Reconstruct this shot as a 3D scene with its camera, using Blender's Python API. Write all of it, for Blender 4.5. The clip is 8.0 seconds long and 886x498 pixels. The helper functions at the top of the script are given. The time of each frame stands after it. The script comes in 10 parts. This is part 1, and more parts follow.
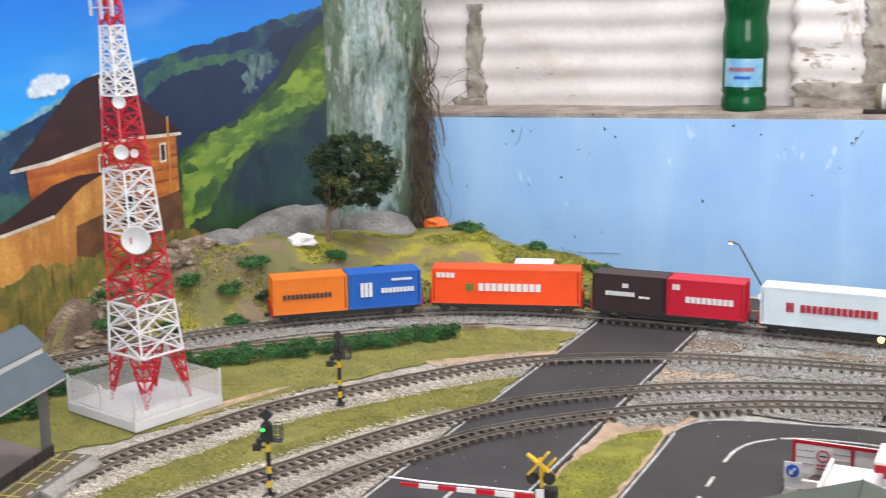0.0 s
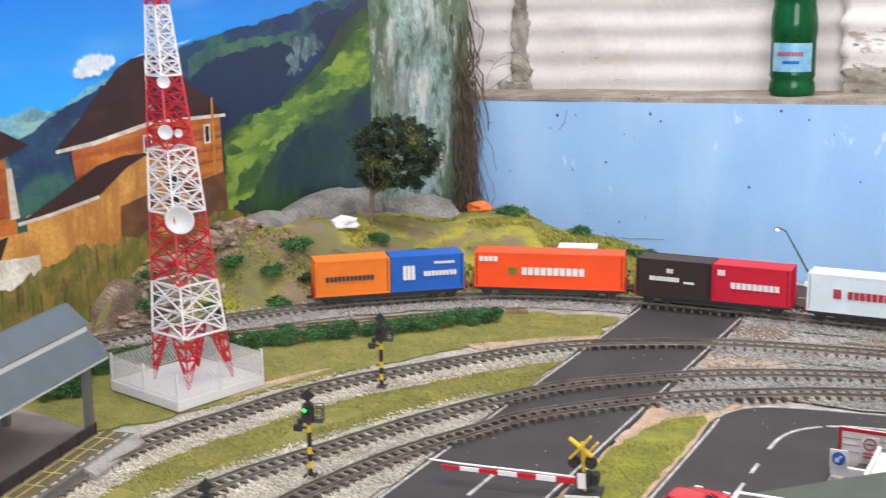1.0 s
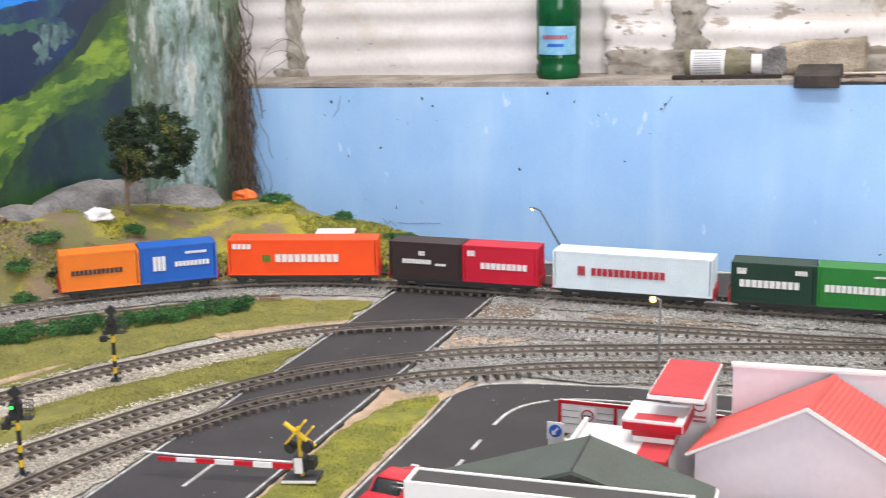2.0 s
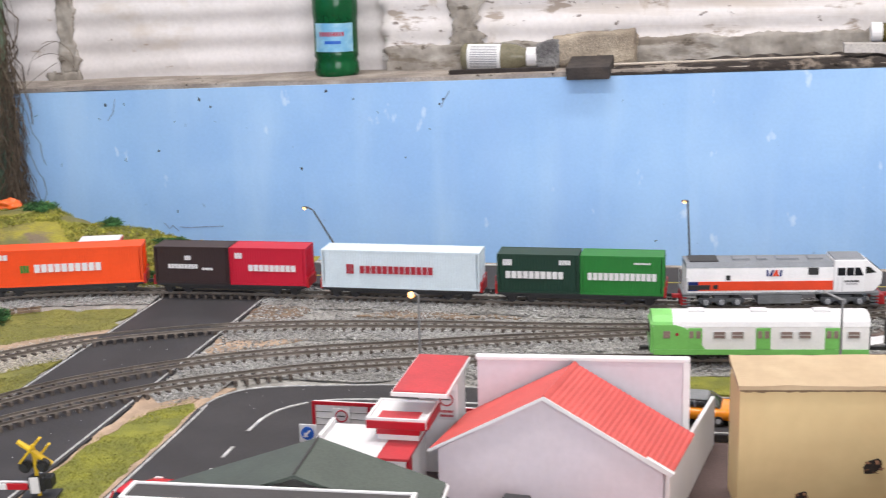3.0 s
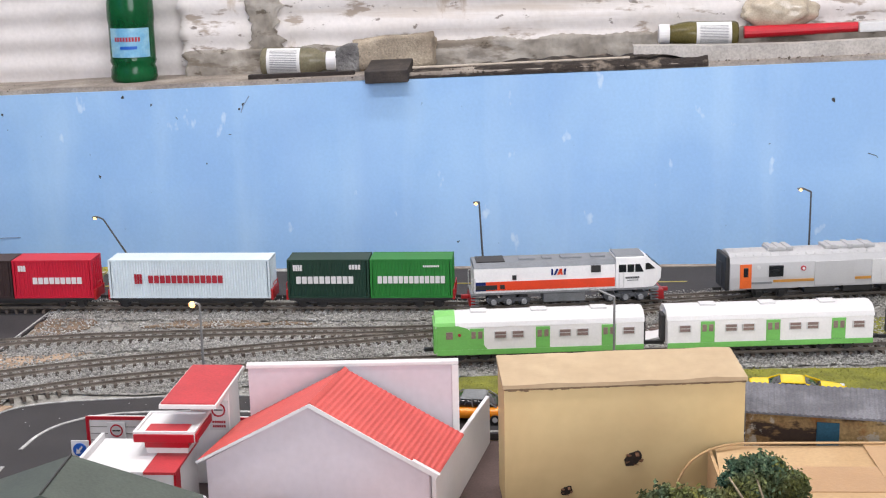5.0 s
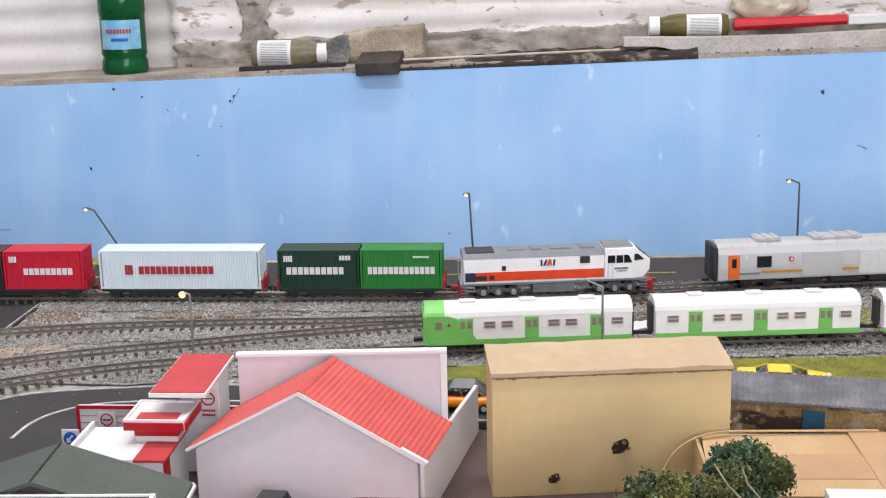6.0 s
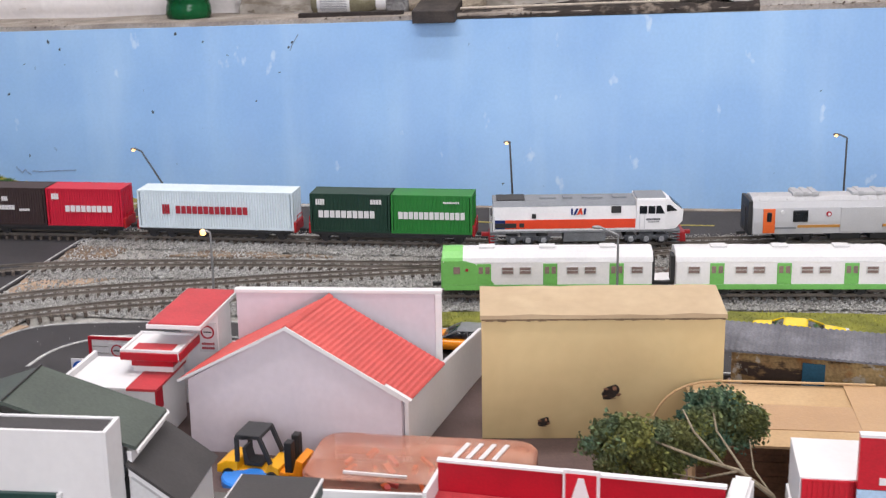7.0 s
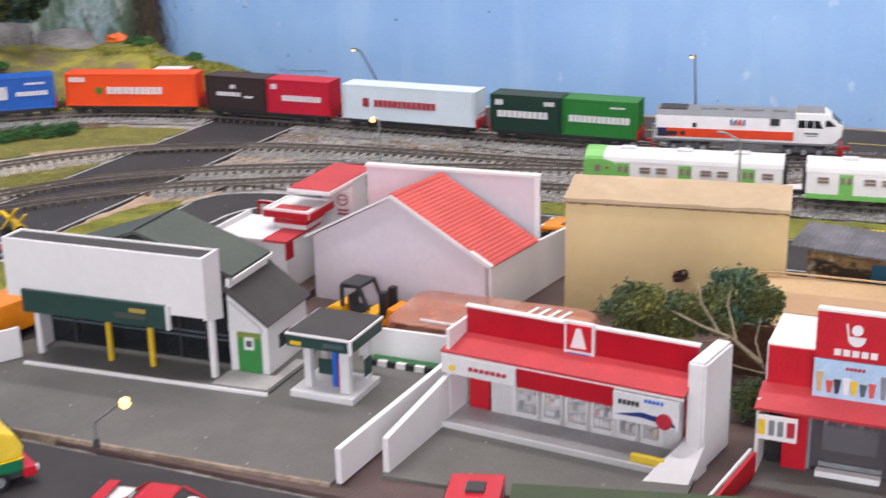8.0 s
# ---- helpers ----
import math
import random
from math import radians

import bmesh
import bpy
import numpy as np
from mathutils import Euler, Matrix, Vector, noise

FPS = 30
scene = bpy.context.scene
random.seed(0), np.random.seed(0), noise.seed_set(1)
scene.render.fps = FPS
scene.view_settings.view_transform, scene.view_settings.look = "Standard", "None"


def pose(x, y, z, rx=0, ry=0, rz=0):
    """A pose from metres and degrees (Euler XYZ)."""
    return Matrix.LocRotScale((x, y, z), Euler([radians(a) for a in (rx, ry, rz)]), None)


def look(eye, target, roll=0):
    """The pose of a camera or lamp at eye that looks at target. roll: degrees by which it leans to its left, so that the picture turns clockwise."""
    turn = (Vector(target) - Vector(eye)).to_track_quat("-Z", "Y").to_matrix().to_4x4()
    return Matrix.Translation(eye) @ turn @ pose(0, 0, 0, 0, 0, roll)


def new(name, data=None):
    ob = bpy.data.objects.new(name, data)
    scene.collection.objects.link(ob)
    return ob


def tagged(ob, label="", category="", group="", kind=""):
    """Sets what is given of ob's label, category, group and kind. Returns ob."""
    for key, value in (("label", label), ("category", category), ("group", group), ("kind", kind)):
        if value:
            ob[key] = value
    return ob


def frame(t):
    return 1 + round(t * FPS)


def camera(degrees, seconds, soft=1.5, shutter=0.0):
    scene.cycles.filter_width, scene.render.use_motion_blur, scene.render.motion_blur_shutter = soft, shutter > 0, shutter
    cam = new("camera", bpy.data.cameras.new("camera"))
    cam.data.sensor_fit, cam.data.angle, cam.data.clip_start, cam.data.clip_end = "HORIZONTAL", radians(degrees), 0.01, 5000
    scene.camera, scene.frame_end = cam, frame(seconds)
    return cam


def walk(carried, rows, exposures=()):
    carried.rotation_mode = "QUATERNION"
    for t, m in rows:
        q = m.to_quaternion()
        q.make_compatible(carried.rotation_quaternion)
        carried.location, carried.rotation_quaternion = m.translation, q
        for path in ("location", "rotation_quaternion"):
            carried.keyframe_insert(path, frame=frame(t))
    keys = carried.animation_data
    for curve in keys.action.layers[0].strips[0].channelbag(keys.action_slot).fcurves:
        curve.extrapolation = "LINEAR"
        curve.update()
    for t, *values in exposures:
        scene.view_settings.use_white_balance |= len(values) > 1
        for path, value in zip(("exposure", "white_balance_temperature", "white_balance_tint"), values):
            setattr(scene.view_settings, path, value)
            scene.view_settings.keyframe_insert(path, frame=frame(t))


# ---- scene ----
cam = camera(36.6, 8.0, 1.15, 0.3)
PATH = [
    (0, (-0.048, -0.181, 0.329), (-0.88, 1.591, -0.083), -0.8),
    (0.3, (-0.063, -0.187, 0.332), (-0.952, 1.557, -0.08), -0.8),
    (0.5, (-0.068, -0.185, 0.332), (-0.974, 1.549, -0.085), -0.6),
    (0.8, (-0.062, -0.18, 0.328), (-0.97, 1.552, -0.093), -0.8),
    (1, (-0.05, -0.177, 0.325), (-0.938, 1.563, -0.106), -0.7),
    (1.3, (-0.022, -0.168, 0.317), (-0.852, 1.597, -0.125), -0.6),
    (1.5, (-0.009, -0.156, 0.317), (-0.797, 1.628, -0.128), -0.7),
    (1.7, (0.006, -0.149, 0.32), (-0.732, 1.655, -0.126), -0.8),
    (2, (0.017, -0.142, 0.318), (-0.643, 1.692, -0.13), -0.9),
    (3.3, (0.075, -0.112, 0.313), (-0.272, 1.804, -0.144), -1.5),
    (3.5, (0.083, -0.112, 0.314), (-0.229, 1.809, -0.145), -1.5),
    (4, (0.098, -0.11, 0.318), (-0.14, 1.822, -0.142), -1.5),
    (4.5, (0.101, -0.11, 0.317), (-0.09, 1.828, -0.141), -1.4),
    (6, (0.104, -0.116, 0.315), (-0.053, 1.822, -0.153), -1.2),
    (6.2, (0.108, -0.117, 0.314), (-0.06, 1.819, -0.16), -1.2),
    (6.5, (0.119, -0.122, 0.313), (-0.082, 1.807, -0.174), -1.0),
    (7, (0.166, -0.112, 0.305), (-0.143, 1.792, -0.222), -0.9),
    (7.3, (0.222, -0.127, 0.31), (-0.2, 1.745, -0.251), -0.9),
    (7.5, (0.263, -0.137, 0.31), (-0.257, 1.705, -0.27), -1.0),
    (7.7, (0.295, -0.153, 0.308), (-0.314, 1.654, -0.294), -1.0),
    (8, (0.322, -0.175, 0.304), (-0.433, 1.569, -0.321), -1.1),
]
walk(cam, [(t, look(eye, target, roll)) for t, eye, target, roll in PATH], [(0, 0.69, 6550, 11.5), (2.2, 0.73, 6600, 12.5), (3.5, 0.46, 6460, 14), (6.0, 0.42, 6450, 13.5), (7.0, 0.36, 6470, 15), (7.5, 0.33, 6440, 16), (8.0, 0.42, 6420, 17.5)])

# ---- world and lights: a closed room lit by white ceiling tubes and daylight from behind ----
world = bpy.data.worlds.new("room_world")
scene.world = world
world.use_nodes = True
world.node_tree.nodes["Background"].inputs[0].default_value = (0.75, 0.85, 1.0, 1)
world.node_tree.nodes["Background"].inputs[1].default_value = 0.25


def area_lamp(name, eye, target, sx, sy, watts, colour=(1, 0.97, 0.93)):
    data = bpy.data.lights.new(name, "AREA")
    data.shape, data.size, data.size_y = "RECTANGLE", sx, sy
    data.energy, data.color = watts, colour
    ob = new(name, data)
    ob.matrix_world = look(eye, target)
    return ob


area_lamp("tube_light_near", (-0.42, 0.25, 1.62), (-0.42, 0.42, 0), 1.25, 0.10, 15, (1, 0.98, 0.96))
area_lamp("tube_light_far", (0.10, 1.0, 1.62), (0.10, 1.02, 0), 1.9, 0.10, 13.6, (1, 0.98, 0.96))
area_lamp("window_daylight", (0.95, -1.72, 0.75), (0.1, 1.2, 0.0), 1.6, 1.1, 37, (0.95, 0.96, 1.0))


# ---- materials ----
def mat(name, col, rough=0.5, var=0.12, scale=40.0, fine=700.0, bump=0.15, metal=0.0, col2=None, mixlo=0.4, mixhi=0.62,
        island=0.0, rand=0.0, emit=0.0, alpha=1.0, trans=0.0, spec=0.5, dist=0.0008):
    m = bpy.data.materials.new(name)
    m.use_nodes = True
    nt = m.node_tree
    b = nt.nodes["Principled BSDF"]
    b.inputs["Roughness"].default_value = rough
    b.inputs["Metallic"].default_value = metal
    b.inputs["Specular IOR Level"].default_value = spec
    tc = nt.nodes.new("ShaderNodeTexCoord")
    n1 = nt.nodes.new("ShaderNodeTexNoise")
    n1.inputs["Scale"].default_value, n1.inputs["Detail"].default_value = scale, 5
    n2 = nt.nodes.new("ShaderNodeTexNoise")
    n2.inputs["Scale"].default_value, n2.inputs["Detail"].default_value = fine, 3
    for n in (n1, n2):
        nt.links.new(tc.outputs["Object"], n.inputs["Vector"])
    ramp = nt.nodes.new("ShaderNodeMapRange")
    ramp.inputs[1].default_value, ramp.inputs[2].default_value = mixlo, mixhi
    nt.links.new(n1.outputs["Fac"], ramp.inputs[0])
    mix = nt.nodes.new("ShaderNodeMixRGB")
    dark = col2 or tuple(c * (1 - var) for c in col)
    mix.inputs[1].default_value, mix.inputs[2].default_value = (*dark, 1), (*col, 1)
    nt.links.new(ramp.outputs[0], mix.inputs[0])
    hsv = nt.nodes.new("ShaderNodeHueSaturation")
    nt.links.new(mix.outputs[0], hsv.inputs["Color"])
    grain = nt.nodes.new("ShaderNodeMapRange")
    grain.inputs[1].default_value, grain.inputs[2].default_value = 0.3, 0.7
    grain.inputs[3].default_value, grain.inputs[4].default_value = 1 - var, 1 + var * 0.6
    nt.links.new(n2.outputs["Fac"], grain.inputs[0])
    val = grain.outputs[0]
    for amount, node, socket in ((island, "ShaderNodeNewGeometry", "Random Per Island"), (rand, "ShaderNodeObjectInfo", "Random")):
        if amount:
            src = nt.nodes.new(node)
            mr = nt.nodes.new("ShaderNodeMapRange")
            mr.inputs[3].default_value, mr.inputs[4].default_value = 1 - amount, 1 + amount
            nt.links.new(src.outputs[socket], mr.inputs[0])
            mul = nt.nodes.new("ShaderNodeMath")
            mul.operation = "MULTIPLY"
            nt.links.new(val, mul.inputs[0])
            nt.links.new(mr.outputs[0], mul.inputs[1])
            val = mul.outputs[0]
    nt.links.new(val, hsv.inputs["Value"])
    nt.links.new(hsv.outputs[0], b.inputs["Base Color"])
    if bump:
        bn = nt.nodes.new("ShaderNodeBump")
        bn.inputs["Strength"].default_value, bn.inputs["Distance"].default_value = bump, dist
        nt.links.new(n2.outputs["Fac"], bn.inputs["Height"])
        nt.links.new(bn.outputs[0], b.inputs["Normal"])
    if trans:
        b.inputs["Transmission Weight"].default_value = trans
        b.inputs["IOR"].default_value = 1.3
    if emit:
        b.inputs["Emission Color"].default_value, b.inputs["Emission Strength"].default_value = (*col, 1), emit
    if alpha < 1:
        b.inputs["Alpha"].default_value = alpha
    return m


def srgb(r, g, b):
    return tuple((c / 255 / 12.92 if c < 10 else ((c / 255 + 0.055) / 1.055) ** 2.4) for c in (r, g, b))


M = {}
M["asphalt"] = mat("asphalt", (0.035, 0.032, 0.0335), 0.75, 0.25, 25, 1500, 0.25, island=0.0, col2=(0.027, 0.0245, 0.026))
M["lot"] = mat("concrete_grey", (0.128, 0.124, 0.113), 0.8, 0.15, 30, 900, 0.15)
M["line_white"] = mat("road_paint", (0.55, 0.545, 0.53), 0.7, 0.35, 120, 900, 0.1)
M["line_yellow"] = mat("road_paint_yellow", (0.55, 0.46, 0.12), 0.7, 0.25, 120, 900, 0.1)
M["gravel"] = mat("gravel_bed", (0.42, 0.405, 0.37), 0.95, 0.3, 60, 900, 0.9, col2=(0.31, 0.295, 0.265), dist=0.0015)
M["stone"] = mat("ballast_stone", (0.43, 0.425, 0.405), 0.95, 0.25, 25, 900, 0.3, island=0.55, col2=(0.30, 0.29, 0.27))
M["stone_pale"] = mat("pale_ballast_stone", (0.65, 0.60, 0.515), 0.95, 0.2, 25, 900, 0.3, island=0.42, col2=(0.46, 0.415, 0.345))
M["bed_pale"] = mat("pale_ballast_bed", (0.52, 0.475, 0.40), 0.95, 0.4, 420, 1500, 0.8, col2=(0.20, 0.175, 0.145), mixlo=0.36, mixhi=0.50, dist=0.001)
M["bed_grey"] = mat("grey_ballast_bed", (0.38, 0.37, 0.345), 0.95, 0.4, 420, 1500, 0.8, col2=(0.14, 0.132, 0.12), mixlo=0.36, mixhi=0.50, dist=0.001)
M["stone_rust"] = mat("rust_ballast_stone", (0.21, 0.13, 0.10), 0.95, 0.3, 25, 900, 0.3, island=0.4, col2=(0.30, 0.23, 0.19))
M["grass"] = mat("grass_scatter", (0.28, 0.28, 0.04), 0.95, 0.4, 45, 1200, 0.9, col2=(0.18, 0.185, 0.035), dist=0.0015)
M["lawn"] = mat("lawn_scatter", (0.25, 0.235, 0.055), 0.95, 0.4, 35, 1100, 0.9, col2=(0.18, 0.175, 0.045), dist=0.0015)
M["blade"] = mat("grass_blades", (0.33, 0.32, 0.045), 0.9, 0.3, 40, 800, 0.0, island=0.45, col2=(0.21, 0.22, 0.045))
M["bush"] = mat("bush_foam", (0.055, 0.175, 0.045), 0.9, 0.4, 90, 900, 0.3, island=0.5, col2=(0.025, 0.085, 0.025))
M["bush_dark"] = mat("dark_foliage", (0.05, 0.09, 0.04), 0.9, 0.4, 90, 900, 0.3, island=0.6, col2=(0.012, 0.022, 0.01))
M["leaf_blue"] = mat("blue_green_leaves", (0.050, 0.112, 0.070), 0.85, 0.35, 40, 900, 0.2, island=0.45, col2=(0.12, 0.125, 0.035))
M["earth_pink"] = mat("pale_earth", (0.50, 0.36, 0.25), 0.95, 0.2, 60, 1000, 0.8, col2=(0.36, 0.26, 0.18), dist=0.0015)
M["earth"] = mat("brown_earth", (0.13, 0.085, 0.055), 0.95, 0.3, 50, 900, 0.8, col2=(0.25, 0.18, 0.12))
M["rail"] = mat("rail_steel", (0.235, 0.205, 0.175), 0.42, 0.25, 60, 900, 0.1, metal=0.5)
M["sleeper"] = mat("sleeper_brown", (0.115, 0.092, 0.076), 0.85, 0.3, 120, 1200, 0.3, rand=0.3)
M["rock"] = mat("grey_rock", (0.22, 0.215, 0.21), 0.95, 0.3, 30, 300, 0.9, col2=(0.13, 0.125, 0.125), dist=0.003)
M["red"] = mat("red_paint", srgb(190, 20, 38), 0.42, 0.12, 60, 900, 0.05)
M["crimson"] = mat("crimson_paint", srgb(168, 6, 30), 0.4, 0.12, 60, 900, 0.05)
M["redroof"] = mat("red_card_roof", srgb(202, 84, 78), 0.6, 0.12, 40, 800, 0.08)
M["redcanopy"] = mat("red_card_canopy", srgb(186, 54, 60), 0.55, 0.14, 40, 800, 0.06)
M["white"] = mat("white_card", (0.695, 0.685, 0.68), 0.55, 0.025, 14, 260, 0.02, col2=(0.655, 0.64, 0.64))
M["offwhite"] = mat("white_plastic", (0.61, 0.61, 0.61), 0.4, 0.06, 35, 700, 0.03)
M["pinkwall"] = mat("pale_lilac_card", (0.58, 0.525, 0.565), 0.7, 0.04, 16, 220, 0.02, col2=(0.545, 0.49, 0.525))
M["beige"] = mat("beige_card", srgb(206, 184, 136), 0.75, 0.03, 16, 120, 0.03, col2=srgb(197, 173, 127))
M["beigetop"] = mat("beige_card_top", srgb(186, 165, 134), 0.8, 0.05, 22, 160, 0.06, col2=srgb(176, 154, 124))
M["card"] = mat("brown_cardboard", srgb(192, 161, 121), 0.8, 0.08, 18, 500, 0.05, col2=srgb(182, 150, 110))
M["brownfloor"] = mat("brown_red_floor", (0.105, 0.066, 0.06), 0.7, 0.2, 30, 700, 0.1)
M["black"] = mat("black_plastic", (0.014, 0.014, 0.015), 0.5, 0.2, 60, 800, 0.05)
M["dark"] = mat("dark_grey", (0.034, 0.034, 0.036), 0.65, 0.2, 60, 800, 0.1)
M["glassy"] = mat("dark_glazing", (0.015, 0.017, 0.02), 0.12, 0.2, 60, 800, 0.0)
M["greenroof"] = mat("dark_green_card", (0.066, 0.083, 0.068), 0.6, 0.2, 30, 700, 0.08)
M["greysheet"] = mat("grey_board", (0.046, 0.042, 0.042), 0.7, 0.15, 40, 700, 0.12)
M["slate"] = mat("slate_blue_roof", (0.075, 0.102, 0.125), 0.6, 0.12, 40, 700, 0.1)
M["yellow"] = mat("yellow_paint", (0.70, 0.46, 0.02), 0.45, 0.12, 60, 800, 0.03)
M["orange"] = mat("orange_paint", (0.78, 0.13, 0.015), 0.42, 0.1, 60, 800, 0.03)
M["silver"] = mat("silver_paint", (0.50, 0.50, 0.51), 0.36, 0.05, 40, 900, 0.02, metal=0.12)
M["silverroof"] = mat("silver_roof", (0.46, 0.46, 0.47), 0.38, 0.08, 40, 900, 0.03, metal=0.12)
M["greymetal"] = mat("grey_underframe", (0.22, 0.23, 0.24), 0.5, 0.2, 80, 900, 0.1)
M["blue"] = mat("blue_paint", srgb(20, 90, 185), 0.5, 0.1, 60, 800, 0.03)
M["navy"] = mat("navy_glazing", (0.02, 0.035, 0.16), 0.25, 0.2, 60, 800, 0.0)
M["lampglow"] = mat("lamp_bulb", (1.0, 0.50, 0.15), 0.4, 0.0, emit=2.6, bump=0)
M["greenglow"] = mat("green_signal_lens", (0.03, 0.9, 0.10), 0.4, 0.0, emit=1.4, bump=0)
M["pole"] = mat("lamp_post_grey", (0.10, 0.10, 0.105), 0.5, 0.15, 80, 900, 0.05, metal=0.4)
M["polelight"] = mat("lamp_post_light", (0.28, 0.28, 0.28), 0.45, 0.15, 80, 900, 0.05, metal=0.4)


# ---- geometry helpers ----
def part(name, bm, material, parent, label="", smooth=False):
    me = bpy.data.meshes.new(name)
    bm.to_mesh(me)
    bm.free()
    if smooth:
        for p in me.polygons:
            p.use_smooth = True
    me.materials.append(M[material] if isinstance(material, str) else material)
    ob = new(name, me)
    if parent is not None:
        ob.parent = parent
    if label:
        ob["label"] = label
    return ob


def raw(name, verts, faces, material, parent=None, smooth=False):
    me = bpy.data.meshes.new(name)
    me.from_pydata(verts, [], faces)
    me.update()
    if smooth:
        me.polygons.foreach_set("use_smooth", [True] * len(me.polygons))
    me.materials.append(M[material] if isinstance(material, str) else material)
    ob = new(name, me)
    if parent is not None:
        ob.parent = parent
    return ob


def thing(name, label, category, m, group="", kind=""):
    ob = new(name)
    ob.empty_display_size = 0.01
    ob.matrix_world = m
    return tagged(ob, label, category, group, kind)


def box(x0, x1, y0, y1, z0, z1, bevel=0.0, bm=None, m=None):
    """A box between those limits, added to bm if one is given; its sharp edges rounded by bevel."""
    own = bmesh.new()
    bmesh.ops.create_cube(own, size=1)
    for v in own.verts:
        v.co = Vector(((x0 + x1) / 2 + v.co.x * (x1 - x0), (y0 + y1) / 2 + v.co.y * (y1 - y0), (z0 + z1) / 2 + v.co.z * (z1 - z0)))
    if bevel:
        bmesh.ops.bevel(own, geom=own.edges[:], offset=bevel, segments=2, profile=0.7, affect="EDGES")
    if m is not None:
        own.transform(m)
    return join(bm, own)


def join(bm, own):
    if bm is None:
        return own
    me = bpy.data.meshes.new("tmp")
    own.to_mesh(me)
    own.free()
    bm.from_mesh(me)
    bpy.data.meshes.remove(me)
    return bm


def rod(a, b, r, r2=None, seg=10, bm=None):
    """A round bar from a to b."""
    a, b = Vector(a), Vector(b)
    own = bmesh.new()
    bmesh.ops.create_cone(own, cap_ends=True, segments=seg, radius1=r, radius2=r if r2 is None else r2, depth=(b - a).length)
    own.transform(Matrix.Translation((a + b) / 2) @ (b - a).to_track_quat("Z", "Y").to_matrix().to_4x4())
    return join(bm, own)


def bar(a, b, w, h=None, bm=None):
    """A square bar from a to b."""
    a, b = Vector(a), Vector(b)
    own = bmesh.new()
    bmesh.ops.create_cube(own, size=1)
    own.transform(Matrix.Translation((a + b) / 2) @ (b - a).to_track_quat("Z", "Y").to_matrix().to_4x4() @ Matrix.Diagonal((w, h or w, (b - a).length, 1)))
    return join(bm, own)


def prism(outline, axis, lo, hi, bevel=0.0, bm=None):
    """An outline of 2D points pushed along an axis: x (points are y, z), y (points are x, z) or z (points are x, y)."""
    own = bmesh.new()
    put = {"x": lambda p, s: (s, p[0], p[1]), "y": lambda p, s: (p[0], s, p[1]), "z": lambda p, s: (p[0], p[1], s)}[axis]
    n = len(outline)
    a = [own.verts.new(put(p, lo)) for p in outline]
    b = [own.verts.new(put(p, hi)) for p in outline]
    own.faces.new(a)
    own.faces.new(b[::-1])
    for i in range(n):
        own.faces.new((a[i], b[i], b[(i + 1) % n], a[(i + 1) % n]))
    bmesh.ops.recalc_face_normals(own, faces=own.faces[:])
    if bevel:
        bmesh.ops.bevel(own, geom=own.edges[:], offset=bevel, segments=2, profile=0.7, affect="EDGES")
    return join(bm, own)


def lathe(profile, seg=24, bm=None):
    """A turned shape from (radius, height) points."""
    own = bmesh.new()
    rings = [[own.verts.new((r * math.cos(k * math.tau / seg), r * math.sin(k * math.tau / seg), z)) for k in range(seg)] for r, z in profile]
    for u, v in zip(rings, rings[1:]):
        for k in range(seg):
            own.faces.new((u[k], u[(k + 1) % seg], v[(k + 1) % seg], v[k]))
    own.faces.new(rings[0][::-1])
    own.faces.new(rings[-1])
    return join(bm, own)


def annulus(r0, r1, lo, hi, seg=28):
    """A flat ring round the y axis."""
    bm = bmesh.new()
    rows = [[bm.verts.new((r * math.cos(k * math.tau / seg), y, r * math.sin(k * math.tau / seg))) for k in range(seg)] for r, y in ((r1, lo), (r1, hi), (r0, hi), (r0, lo))]
    for u, v in zip(rows, rows[1:] + rows[:1]):
        for k in range(seg):
            bm.faces.new((u[k], u[(k + 1) % seg], v[(k + 1) % seg], v[k]))
    bmesh.ops.recalc_face_normals(bm, faces=bm.faces[:])
    return bm


def spline(points, step=0.004):
    """Evenly spaced points and unit directions along a smooth curve through 2D points."""
    p = [Vector(q) for q in points]
    p = [2 * p[0] - p[1]] + p + [2 * p[-1] - p[-2]]
    out = []
    for a, b, c, d in zip(p, p[1:], p[2:], p[3:]):
        for k in range(24):
            t = k / 24
            out.append(0.5 * (2 * b + (c - a) * t + (2 * a - 5 * b + 4 * c - d) * t * t + (3 * b - a - 3 * c + d) * t**3))
    out.append(p[-2])
    run, even = 0.0, [out[0]]
    for a, b in zip(out, out[1:]):
        seg = (b - a).length
        while run + seg >= step:
            a = a + (b - a) * ((step - run) / seg)
            seg = (b - a).length
            even.append(a.copy())
            run = 0.0
        run += seg
    ways = [(b - a).normalized() for a, b in zip(even, even[1:])]
    return even, ways + [ways[-1]]


def ribbon(points, left, right, z, material, name, parent=None, thick=0.0):
    """A strip along a 2D curve between two sideways offsets, left being positive."""
    pts, ways = spline(points, 0.006)
    verts, faces = [], []
    for q, w in zip(pts, ways):
        side = Vector((-w.y, w.x))
        for off in (left, right):
            s = q + side * off
            verts.append((s.x, s.y, z))
    for k in range(len(pts) - 1):
        faces.append((2 * k, 2 * k + 1, 2 * k + 3, 2 * k + 2))
    if thick:
        n = len(verts)
        verts += [(x, y, zz - thick) for x, y, zz in verts]
        for k in range(len(pts) - 1):
            faces.append((2 * k, 2 * k + 2, n + 2 * k + 2, n + 2 * k))
            faces.append((2 * k + 3, 2 * k + 1, n + 2 * k + 1, n + 2 * k + 3))
    return raw(name, verts, faces, material, parent)


